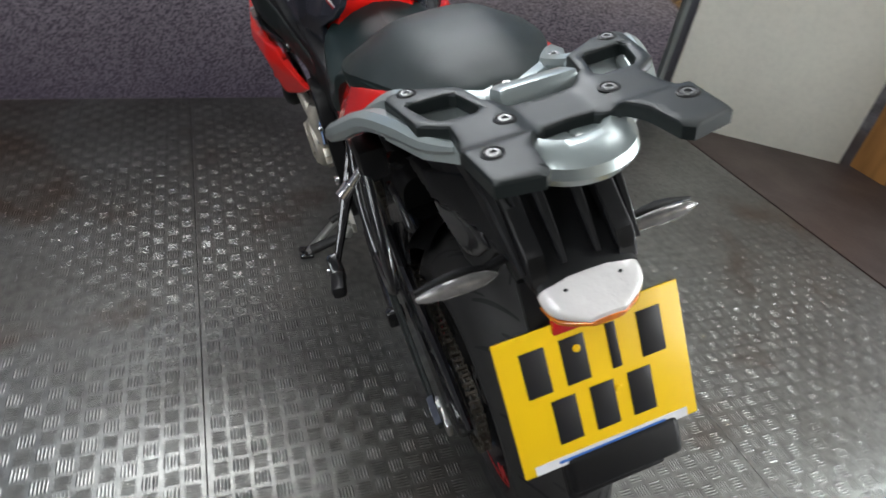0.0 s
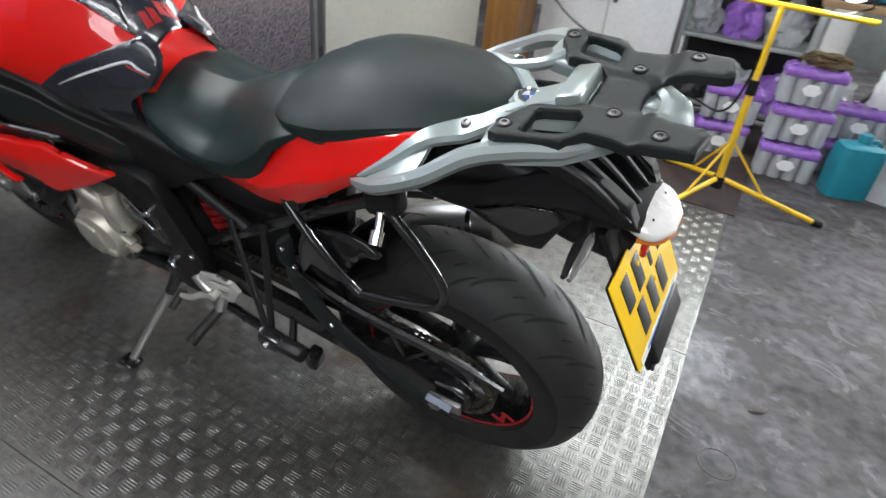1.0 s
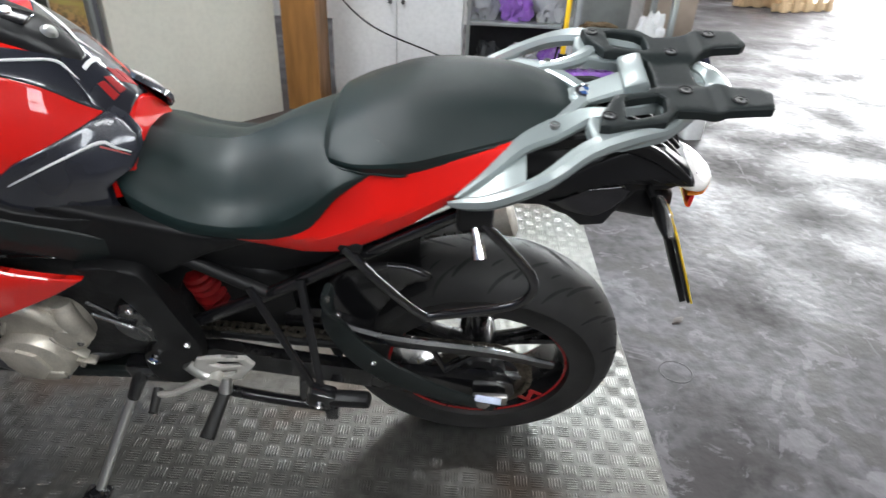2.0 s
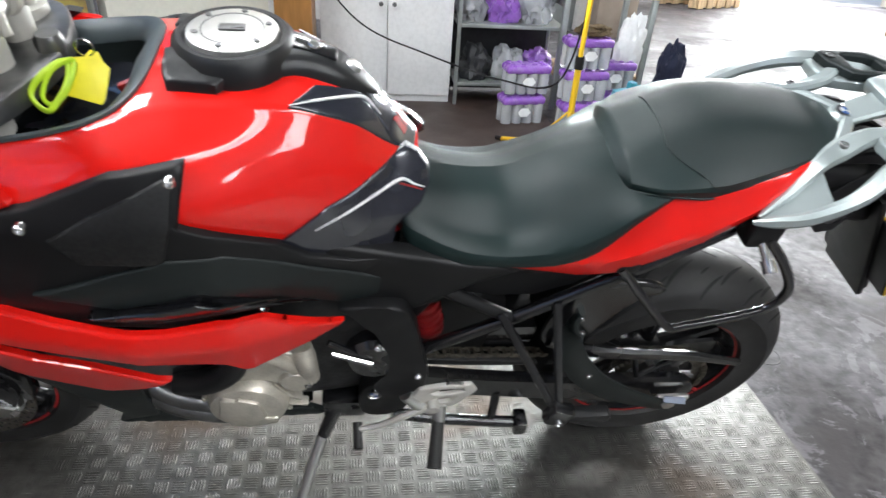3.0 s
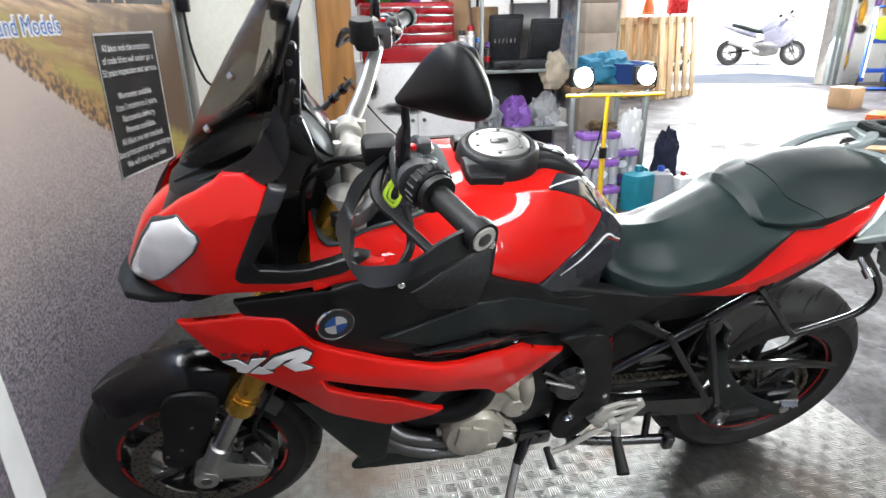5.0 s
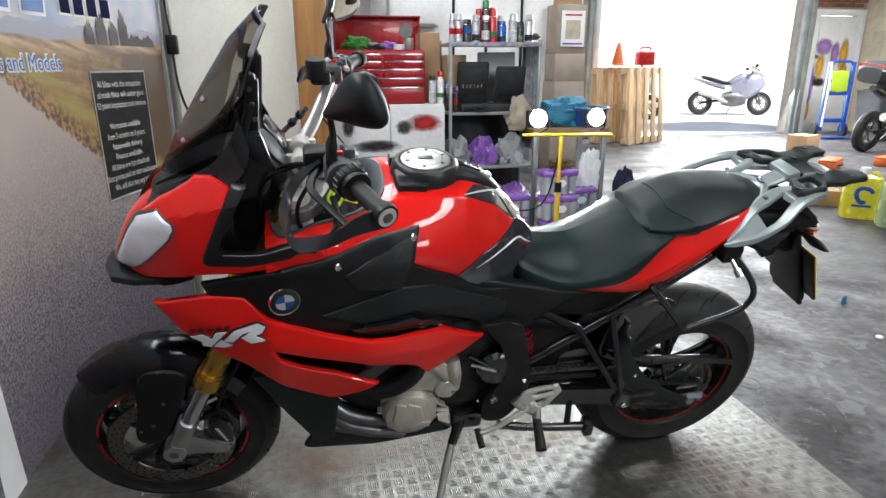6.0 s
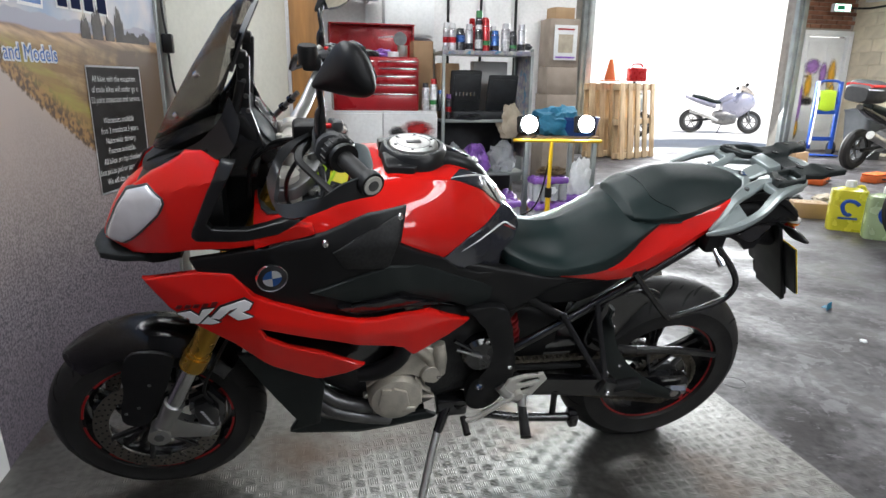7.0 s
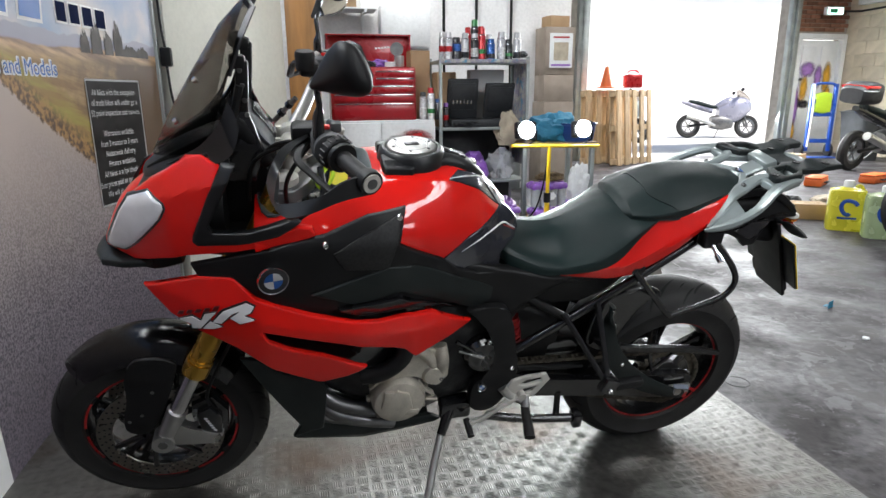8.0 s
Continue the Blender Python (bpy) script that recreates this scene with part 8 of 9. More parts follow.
def spray_can(x, y, z, r, h, mat, cap, tilt=0.0):
    c = thing("spray_can", "aerosol paint can standing among others", "spray can", pose(x, y, z), "aerosol cans")
    part("body", lathed([(0, 0), (r, 0.0), (r * 1.02, 0.004), (r, 0.008), (r, h * 0.78), (r * 0.8, h * 0.84), (0, h * 0.84)], (0, 0, 0), 18, "z"), mat, c)
    part("cap", lathed([(r * 0.82, h * 0.8), (r * 0.8, h * 0.97), (r * 0.7, h), (0, h)], (0, 0, 0), 18, "z"), cap, c)
    part("shoulder_ring", lathed([(r * 1.01, h * 0.765), (r * 1.03, h * 0.775), (r * 1.01, h * 0.785)], (0, 0, 0), 18, "z"), CHROME, c)
    lo, hi, tone = ((0.12, 0.45, 1), (0.3, 0.5, 0), (0.08, 0.3, 3), (0.4, 0.7, 2), (0.2, 0.34, 4))[int(x * 977) % 5]
    part("label_band", lathed([(r + 0.0006, h * lo), (r + 0.0006, h * hi)], (0, 0, 0), 18, "z"), CANS[tone], c)


SPATTER = material("paint_spattered_steel", (0.5, 0.48, 0.42), 0.5, 0.2, 0.3, 22, 90, 0.0003, second=(0.26, 0.24, 0.36), spots=0.4, stain=((0.1, 0.25, 0.4), 14, 0.58, 0.64))
# steel shelf unit with cans on top, tool case, cloth and bagged parts below
def shelf_unit():
    c = thing("shelf_unit", "paint-spattered steel shelf unit with glass-like side", "shelf", pose(0.25, 2.95, 0))
    for z in (0.14, 0.5, 0.9, 1.385):
        part("shelf", boxed((0, 0, z), (0.68, 0.36, 0.022), bevel=0.003), STEELGREY, c)
    for sx in (-1, 1):
        for sy in (-1, 1):
            part("post", boxed((sx * 0.335, sy * 0.175, 0.71), (0.022, 0.022, 1.42), bevel=0.003), STEELGREY, c)
    part("edge_strip", boxed((0, -0.184, 1.385), (0.69, 0.006, 0.03), bevel=0.002), SPATTER, c, "paint-spattered front edge")
    part("side_sheet", boxed((0.346, 0.0, 1.0), (0.004, 0.33, 0.78), bevel=0.001), SPATTER, c, "paint-spattered side sheet")
    # sheet added so that the inside of the lower shelves reads dark
    part("back_sheet", boxed((0, 0.176, 0.45), (0.66, 0.004, 0.86), bevel=0.001), DARKCASE, c, "dark sheet added behind the lower shelves")


shelf_unit()
rng = random.Random(11)
for x, y, r, h, body, top in ((-0.04, 2.9, 0.026, 0.2, 5, 1), (-0.01, 2.84, 0.03, 0.19, 5, 1), (0.06, 2.88, 0.036, 0.16, 3, 3), (0.12, 2.85, 0.029, 0.19, 5, 5), (0.17, 2.96, 0.026, 0.24, 0, 0), (0.19, 2.84, 0.029, 0.185, 3, 1), (0.235, 3.0, 0.03, 0.3, 3, 4), (0.25, 2.86, 0.029, 0.23, 0, 0), (0.275, 2.97, 0.026, 0.25, 0, 0), (0.315, 2.84, 0.03, 0.15, 2, 2), (0.33, 2.94, 0.028, 0.19, 4, 1),
                           (0.395, 2.84, 0.032, 0.2, 5, 5), (0.43, 2.95, 0.026, 0.2, 0, 3), (0.46, 2.86, 0.03, 0.15, 3, 3), (0.53, 2.87, 0.03, 0.2, 5, 5)):
    spray_can(x, y, 1.396, r, h, CANS[body], CANS[top])
crumpled("rag", "dark crumpled glove on the shelf end", "cloth", (0.57, 2.9, 1.42), (0.05, 0.04, 0.03), DARKCASE, 41)
for x, z, h, b_, c_ in ((-0.2, 0.97, 0.2, 5, 3), (-0.14, 0.97, 0.23, 1, 0), (-0.085, 0.97, 0.15, 3, 2)):
    spray_can(x, 2.86, z, 0.028, h, CANS[b_], CANS[c_])
spray_can(-0.03, 2.84, 0.911, 0.022, 0.18, CANS[3], PURPLE)


def tool_case():
    c = thing("tool_case", "open black plastic socket set case leaning on the shelf", "tool case", pose(0.28, 2.9, 0.911))
    part("base", boxed((-0.03, -0.02, 0.03), (0.5, 0.2, 0.06), bevel=0.012), DARKCASE, c)
    part("lid", placed(joined(boxed((0, 0, 0.15), (0.24, 0.03, 0.3), bevel=0.014), boxed((0, -0.017, 0.17), (0.19, 0.008, 0.2), bevel=0.006)), pose(-0.17, 0.02, 0.06, 12, 0, 0)), DARKCASE, c)
    part("lid", placed(joined(boxed((0, 0, 0.135), (0.24, 0.03, 0.27), bevel=0.014), boxed((0, -0.017, 0.15), (0.19, 0.008, 0.18), bevel=0.006)), pose(0.115, 0.02, 0.06, 14, 0, 4)), DARKCASE, c)
    for k in range(6):
        part("socket_bit", placed(boxed((-0.13 + 0.028 * k, -0.018, 0.1), (0.008, 0.006, 0.03), bevel=0.001), pose(-0.115, 0.012, 0.09, 12, 0, 0)), CHROME, c)


tool_case()
crumpled("rag", "beige cloth hanging over the shelf edge", "cloth", (0.45, 2.8, 0.77), (0.09, 0.05, 0.13), CLOTH, 8, 0.9)
crumpled("tool_bag", "dark heap of tools and straps on the shelf", "bag", (0.12, 2.84, 0.911), (0.13, 0.09, 0.035), DARKCASE, 9)
for k, (x, z, sx, mat) in enumerate(((0.0, 0.511, 0.09, CLEARPL), (0.2, 0.511, 0.1, PURPLE), (0.42, 0.511, 0.11, CLEARPL), (0.05, 0.152, 0.1, DARKCASE), (0.27, 0.152, 0.1, CLEARPL), (0.47, 0.152, 0.09, PURPLE))):
    crumpled("parts_bag", "bagged spare parts in crinkled plastic on a shelf" if mat is CLEARPL else "dark bagged parts lying on a shelf", "bag", (x, 2.9, z), (sx, 0.1, 0.13), mat, 20 + k)


# bottle packs: clear bottles with violet caps and wrap, white six-sided label
def bottle_pack(x, y, z, rz):
    c = thing("bottle_pack", "shrink-wrapped pack of clear bottles with violet tops", "bottle pack", pose(x, y, z, 0, 0, rz), "bottle packs")
    for i in range(4):
        for j in range(2):
            px, py = (i - 1.5) * 0.068, (j - 0.5) * 0.068
            b = part("bottle", lathed([(0, 0), (0.031, 0.0), (0.033, 0.006), (0.033, 0.115), (0.028, 0.135), (0.013, 0.155), (0.013, 0.165), (0, 0.165)], (px, py, 0), 16, "z"), CLEARPL, c)
            part("bottle_cap", lathed([(0.0155, 0.15), (0.0155, 0.172), (0.013, 0.175), (0, 0.175)], (px, py, 0), 14, "z"), PURPLE, b)
    part("wrap", joined(boxed((0, 0, 0.142), (0.276, 0.14, 0.05), bevel=0.02, seg=3)), PURPLE, c, "crinkled violet wrap")
    part("pack_label", prism([(0.042 * math.cos(a), 0.075 + 0.03 * math.sin(a)) for a in [math.pi / 3 * k for k in range(6)]], -0.0715, -0.0702, 0), WHITEPAINT, c, "white six-sided label")


for x, y, z, rz in ((0.62, 2.36, 0.001, 6), (0.61, 2.37, 0.186, 8), (0.60, 2.37, 0.371, 5), (0.28, 2.48, 0.001, 10), (0.29, 2.48, 0.186, 7), (0.88, 2.62, 0.001, 4), (0.88, 2.62, 0.186, 6)):
    bottle_pack(x, y, z, rz)


def jerrycan(name, x, y, h, w, d, mat, rz, label, cap=WHITEPAINT):
    c = thing(name, label, "jug", pose(x, y, 0.001, 0, 0, rz))
    b = loft([(0.0, w * 0.46, -d / 2, d / 2, 5, 5), (0.02, w * 0.5, -d / 2, d / 2, 5, 5), (h * 0.74, w * 0.5, -d / 2, d / 2, 5, 5), (h * 0.82, w * 0.4, -d * 0.4, d * 0.4, 4, 4), (h * 0.87, w * 0.16, -d * 0.2, d * 0.2, 3, 3)], 28)
    for v in b.verts:
        v.co = Vector((v.co.y, v.co.z, v.co.x))
    part("body", b, mat, c)
    part("neck_cap", lathed([(w * 0.15, h * 0.84), (w * 0.15, h * 0.97), (w * 0.13, h), (0, h)], (0, 0, 0), 18, "z"), cap, c)
    part("handle", tubed([(w * 0.12, 0, h * 0.84), (w * 0.3, 0, h * 0.9), (w * 0.42, 0, h * 0.78), (w * 0.45, 0, h * 0.6)], w * 0.05, seg=8), mat, c)
    return c


jerrycan("jerrycan", 0.90, 2.33, 0.3, 0.2, 0.15, TEAL, 20, "teal plastic jerrycan standing on the concrete", TEAL)
jerrycan("jerrycan", 1.08, 2.36, 0.28, 0.15, 0.11, CLEARPL, -10, "clear plastic container with a pale label", BLUEPAINT)
j = jerrycan("jerrycan", 3.42, 2.53, 0.42, 0.27, 0.2, LEMON, -38, "yellow screenwash container with a blue swirl label")
part("swirl", tubed([(0.075 * math.cos(a) * (1 - 0.05 * k), -0.103, 0.2 + 0.06 * math.sin(a)) for k, a in enumerate(np.linspace(0.4, 5.4, 14))], 0.016, seg=8, flat=(1, 0.3, 1)), BLUEPAINT, j, "blue swirl mark")
part("label_bar", boxed((0, -0.1015, 0.11), (0.14, 0.002, 0.018)), BLUEPAINT, j)
j = jerrycan("jerrycan", 3.45, 2.2, 0.42, 0.27, 0.2, PALEGREEN, -38, "pale green fluid container with a blue swirl label")
part("swirl", tubed([(0.075 * math.cos(a) * (1 - 0.05 * k), -0.103, 0.2 + 0.06 * math.sin(a)) for k, a in enumerate(np.linspace(0.4, 5.4, 14))], 0.016, seg=8, flat=(1, 0.3, 1)), BLUEPAINT, j, "blue swirl mark")
carton((3.5, 3.02, 0.001), (0.28, 0.2, 0.14), -30, "small brown carton beside the containers")
for x, y, rz in ((5.25, 4.72, 35), (6.15, 4.72, 20)):
    oc = thing("tool_box", "flat orange plastic tool box lying on the floor", "tool box", pose(x, y, 0.001, 0, 0, rz))
    part("body", boxed((0, 0, 0.045), (0.42, 0.2, 0.09), bevel=0.02), ORANGE, oc)
    part("lid", boxed((0, 0, 0.1), (0.41, 0.19, 0.03), bevel=0.012), ORANGE, oc)
    part("handle", tubed([(-0.06, -0.1, 0.05), (-0.05, -0.13, 0.05), (0.05, -0.13, 0.05), (0.06, -0.1, 0.05)], 0.01, seg=8), DARKCASE, oc)
crumpled("rag", "pale crumpled cloth on the floor beside the tools", "cloth", (4.3, 3.55, 0.0), (0.2, 0.14, 0.06), CLOTH, 33)
crumpled("shoe", "black rubber shoe lying beside the carton", "shoe", (3.8, 3.55, 0.0), (0.15, 0.06, 0.07), DARKCASE, 35)


# twin work lamps on a yellow tripod
def work_lights():
    c = thing("work_lamp", "yellow tripod with two lit floodlights on a crossbar", "work light", pose(0.36, 1.79, 0))
    part("pole", joined(rod(bmesh.new(), (0, 0, 0.1), (0.0, 0, 0.55), 0.016), rod(bmesh.new(), (0, 0, 0.5), (0.0, -0.01, 0.85), 0.012)), YPAINT, c)
    part("pole_collar", rod(bmesh.new(), (0, 0, 0.5), (0, 0, 0.56), 0.022), BLACK, c)
    part("leg_hub", rod(bmesh.new(), (0, 0, 0.08), (0, 0, 0.13), 0.026), BLACK, c)
    for a in (8, 128, 238):
        d = Vector((math.cos(radians(a)), math.sin(radians(a)), 0))
        lg = part("leg", tubed([Vector((0, 0, 0.12)) + d * 0.02, d * 0.43 + Vector((0, 0, 0.016))], 0.012, seg=10, smooth=False), YPAINT, c)
        part("rubber_foot", tubed([d * 0.42 + Vector((0, 0, 0.018)), d * 0.46 + Vector((0, 0, 0.013))], 0.0135, seg=10, smooth=False), BLACK, lg)
        part("stay", tubed([Vector((0, 0, 0.3)), d * 0.2 + Vector((0, 0, 0.075))], 0.006, seg=6, smooth=False), YPAINT, c)
    part("crossbar", tubed([(-0.24, 0.0, 0.85), (0.32, -0.02, 0.84)], 0.011, seg=10, smooth=False), YPAINT, c)
    for x in (-0.15, 0.215):
        h = part("lamp_head", placed(boxed((0, 0.03, 0), (0.13, 0.05, 0.1), bevel=0.012), pose(x, -0.02, 0.945, -8, 0, 0)), BLACK, c)
        part("lamp_glass", placed(lathed([(0, -0.016), (0.025, -0.014), (0.045, -0.006), (0.05, 0.004), (0, 0.004)], (0, 0, 0), 28), pose(x, -0.02, 0.945, -8, 0, 0)), glow("lamp_glow", (0.86, 0.97, 1.0), 220), h, "glowing lamp face")
        part("bracket", tubed([(x, -0.01, 0.85), (x + 0.07, 0.01, 0.88), (x + 0.072, 0.01, 0.94)], 0.005, seg=6, smooth=False), BLACK, c)


work_lights()
tagged(part("power_cable", tubed([(-1.02, 2.46, 0.93), (-0.7, 2.5, 0.55), (-0.3, 2.5, 0.38), (0.1, 2.3, 0.3), (0.3, 1.9, 0.4), (0.36, 1.78, 0.8)], 0.005, seg=8, per=8), BLACK), "black power cable sagging across to the lamps", "cable")


# work bench with clutter
def bench():
    c = thing("work_bench", "steel-legged work bench with a worn wooden top", "bench", pose(0.84, 2.95, 0))
    part("top", boxed((0, 0, 0.77), (0.62, 0.5, 0.035), bevel=0.004), BENCHW, c)
    for sx in (-1, 1):
        for sy in (-1, 1):
            part("leg", boxed((sx * 0.28, sy * 0.22, 0.377), (0.035, 0.035, 0.754), bevel=0.003), STEELGREY, c)
        part("stretcher", boxed((sx * 0.28, 0, 0.2), (0.03, 0.42, 0.03)), STEELGREY, c)
    part("lower_shelf", boxed((0, 0, 0.22), (0.58, 0.44, 0.018), bevel=0.003), BENCHW, c)


bench()
crumpled("dust_sheet", "teal plastic sheet heaped on the bench", "sheet", (0.85, 2.9, 0.788), (0.2, 0.15, 0.14), BLUECLOTH, 41)
crumpled("dust_sheet", "white crumpled sheet on the bench", "sheet", (1.0, 3.02, 0.788), (0.12, 0.12, 0.1), WHITEPAINT, 43)
crumpled("parts_bag", "bag of small parts on the bench shelf", "bag", (0.73, 2.9, 0.23), (0.12, 0.12, 0.12), CLEARPL, 45)
crumpled("coiled_hose", "heap of dark hoses on the bench shelf", "hose", (1.0, 2.9, 0.23), (0.11, 0.13, 0.09), DARKCASE, 47)

crumpled("jacket", "dark navy work jacket heaped against the bench leg", "jacket", (1.28, 2.66, 0.0), (0.09, 0.08, 0.25), material("navy_cloth", (0.012, 0.016, 0.04), 0.9, 0, 0.3, 14, 200, 0.002), 51, 0.9)
crumpled("carrier_bag", "pale crumpled carrier bag hanging under the bench", "bag", (0.98, 2.66, 0.24), (0.09, 0.06, 0.2), WHITEPAINT, 53, 0.9)
crumpled("rag", "brown fur-like rag lying on the bottle packs", "cloth", (0.62, 2.38, 0.55), (0.1, 0.06, 0.035), material("brown_rag", (0.12, 0.08, 0.04), 0.95, 0, 0.4, 20, 200, 0.003), 55)
jerrycan("jerrycan", 1.24, 2.34, 0.24, 0.12, 0.1, WHITEPAINT, 12, "white plastic bottle with a red cap", CANS[0])
tagged(part("blue_tub", lathed([(0.0, 0.0), (0.15, 0.0), (0.17, 0.12), (0.178, 0.125), (0.178, 0.14), (0.165, 0.14), (0.148, 0.012), (0, 0.012)], (1.02, 2.86, 0.788), 32, "z"), material("blue_tub_plastic", (0.012, 0.05, 0.2), 0.4, 0, 0.15, 8, 80)), "round dark blue plastic tub on the bench", "tub")

# ---- back wall: pipes, wall box, bracket shelf, stacked cartons with a notice ----
for x in (0.573, 0.96, 1.38):
    tagged(part("wall_pipe", joined(tubed([(x, 5.46, 1.2 if x > 0.9 else 0.6), (x, 5.46, 3.7)], 0.016, seg=10, smooth=False), *[boxed((x, 5.475, z), (0.05, 0.04, 0.02), None, 0.003) for z in (1.6, 2.6)]), BLACK), "thin black conduit clipped to the white wall", "pipe")
wb = thing("wall_cabinet", "white metal box fixed to the white wall", "wall box", pose(0.1, 5.38, 1.65))
part("body", boxed((0, 0, 0.22), (0.55, 0.2, 0.44), bevel=0.006), WHITEPAINT, wb)
part("door", boxed((-0.01, -0.106, 0.22), (0.5, 0.012, 0.4), bevel=0.003), WHITEPAINT, wb)
br = thing("wall_rack", "white steel bracket rack on the wall", "rack", pose(-0.5, 5.3, 1.65))
for x in (-0.3, 0.15):
    part("upright", boxed((x, 0.17, 0.3), (0.03, 0.03, 0.7)), WHITEPAINT, br)
    part("arm", boxed((x, 0.0, 0.36), (0.025, 0.36, 0.03)), WHITEPAINT, br)
part("shelf", boxed((-0.08, 0.0, 0.385), (0.7, 0.36, 0.018), bevel=0.003), WHITEPAINT, br)
carton((-0.62, 5.28, 2.045), (0.35, 0.3, 0.2), 0, "brown carton on the bracket rack")
for k, (z, w, d, h) in enumerate(((0.0, 0.5, 0.36, 0.55), (0.555, 0.46, 0.34, 0.5), (1.06, 0.44, 0.32, 0.3), (1.365, 0.44, 0.3, 0.52), (1.89, 0.3, 0.22, 0.12))):
    carton((1.87, 5.3, z + 0.001), (w * 0.82, d, h), (0, 2, -1, 1, 6)[k], "tall grey-brown carton in a stack" if k < 4 else "small carton on top of the stack", GREYCARD if k < 4 else CARD)
nt_ = thing("wall_notice", "white printed notice with a beige picture on the cartons", "notice", pose(1.88, 5.135, 1.63))
part("sheet", boxed((0, 0, 0), (0.28, 0.004, 0.38)), WHITEPAINT, nt_)
part("printed_block", boxed((0.0, -0.003, -0.01), (0.18, 0.002, 0.2), None, 0.0008, 1), CLOTH, nt_, "beige printed picture")
part("printed_bar", boxed((0.0, -0.003, 0.145), (0.2, 0.002, 0.018)), TOOLRED, nt_)
part("printed_bar", boxed((0.0, -0.003, -0.16), (0.24, 0.002, 0.02)), PURPLE, nt_)
tagged(part("wall_panel", boxed((1.25, 5.44, 0.55), (0.55, 0.03, 1.1), bevel=0.004), STEELGREY), "grey steel sheet leaning on the back wall", "panel")


# ---- by the roller door ----
def pallet(x, y, rz, lean):
    c = thing("pallet", "weathered wooden pallet standing upright", "pallet", pose(x, y, 0.001, -lean, 0, rz), "pallets")
    for k in range(5):
        part("board", boxed((-0.4 + 0.2 * k, -0.07, 0.6), (0.11, 0.022, 1.2), bevel=0.002), PALETTE, c)
        part("board", boxed((-0.4 + 0.2 * k, 0.07, 0.6), (0.11, 0.022, 1.2), bevel=0.002), PALETTE, c)
    for z in (0.06, 0.6, 1.14):
        part("bearer", boxed((0, 0, z), (0.96, 0.118, 0.09), bevel=0.002), PALETTE, c)


pallet(3.92, 7.75, 8, 4)
pallet(4.25, 7.5, 24, 5)
tagged(part("fuel_can", joined(boxed((4.22, 7.58, 1.34), (0.3, 0.16, 0.22), None, 0.03, 3), tubed([(4.12, 7.58, 1.46), (4.16, 7.58, 1.5), (4.28, 7.58, 1.5), (4.32, 7.58, 1.46)], 0.015, seg=8)), CANS[0]), "red plastic fuel can on top of a pallet", "can")
tagged(part("traffic_cone", lathed([(0.16, 0), (0.16, 0.02), (0.1, 0.03), (0.03, 0.34), (0.0, 0.35)], (3.8, 7.66, 1.225), 24, "z"), ORANGE), "orange cone standing on the pallets", "cone")


# white door with spray paint, its frame, exit sign, brick and block facing
dr = thing("door_1", "white panelled door with purple and yellow spray paint", "door", pose(8.43, 8.28, 0), kind="structure")
part("door_frame", joined(boxed((-0.49, 0, 1.05), (0.09, 0.12, 2.1), None, 0.004), boxed((0.49, 0, 1.05), (0.09, 0.12, 2.1), None, 0.004), boxed((0, 0, 2.14), (1.07, 0.12, 0.09), None, 0.004)), WHITEPAINT, dr)
leaf = part("door_leaf", joined(boxed((0, 0.04, 1.04), (0.88, 0.04, 2.06), None, 0.003), *[boxed((sx * 0.21, 0.014, zz), (0.3, 0.016, hh), None, 0.006) for sx in (-1, 1) for zz, hh in ((1.62, 0.7), (0.75, 0.75))]), WHITEPAINT, dr)
def spray(x, z, w, h, mat):
    part("spray_mark", boxed((x, 0.0048 - 0.0004 * len(dr.children), z), (w, 0.0003, h)), mat, dr)


SPRAYV, SPRAYG, SPRAYK = overspray("violet_overspray", (0.4, 0.2, 0.55)), overspray("gold_overspray", (0.75, 0.4, 0.03)), overspray("black_overspray", (0.03, 0.025, 0.03))
for x, z, w, h, m_ in ((-0.2, 1.55, 0.5, 0.4, SPRAYV), (0.05, 1.42, 0.25, 0.6, SPRAYV), (-0.38, 0.85, 0.2, 1.1, SPRAYV), (-0.24, 1.2, 0.26, 0.66, SPRAYG), (0.24, 1.4, 0.28, 0.8, SPRAYG), (0.3, 1.1, 0.2, 0.4, SPRAYG), (-0.38, 0.4, 0.18, 0.5, SPRAYG), (-0.2, 0.92, 0.36, 0.22, SPRAYK)):
    spray(x, z, w, h, m_)
sg = thing("exit_sign", "lit green and white emergency exit sign", "sign", pose(8.45, 8.1, 2.5))
part("sign_body", boxed((0, 0, 0.06), (0.36, 0.08, 0.14), bevel=0.008), WHITEPAINT, sg)
part("sign_face", boxed((0, -0.043, 0.06), (0.33, 0.006, 0.11)), glow("exit_glow", (0.55, 0.95, 0.8), 2.5), sg)
part("sign_block", boxed((-0.04, -0.048, 0.06), (0.16, 0.003, 0.07)), material("exit_green", (0.02, 0.35, 0.15), 0.4, 0, 0.1, 10, 50), sg)
tagged(part("cable_conduit", tubed([(8.63, 8.1, 2.56), (8.95, 8.0, 2.56), (9.0, 6.5, 2.6), (9.0, 2.0, 2.62)], 0.018, seg=8, smooth=False), BLACK), "black conduit running from the exit sign along the wall", "pipe")
tagged(part("wall_trunking", boxed((8.92, 5.2, 2.72), (0.14, 5.6, 0.12), None, 0.006), WHITEPAINT), "white cable trunking along the block wall", "trunking")


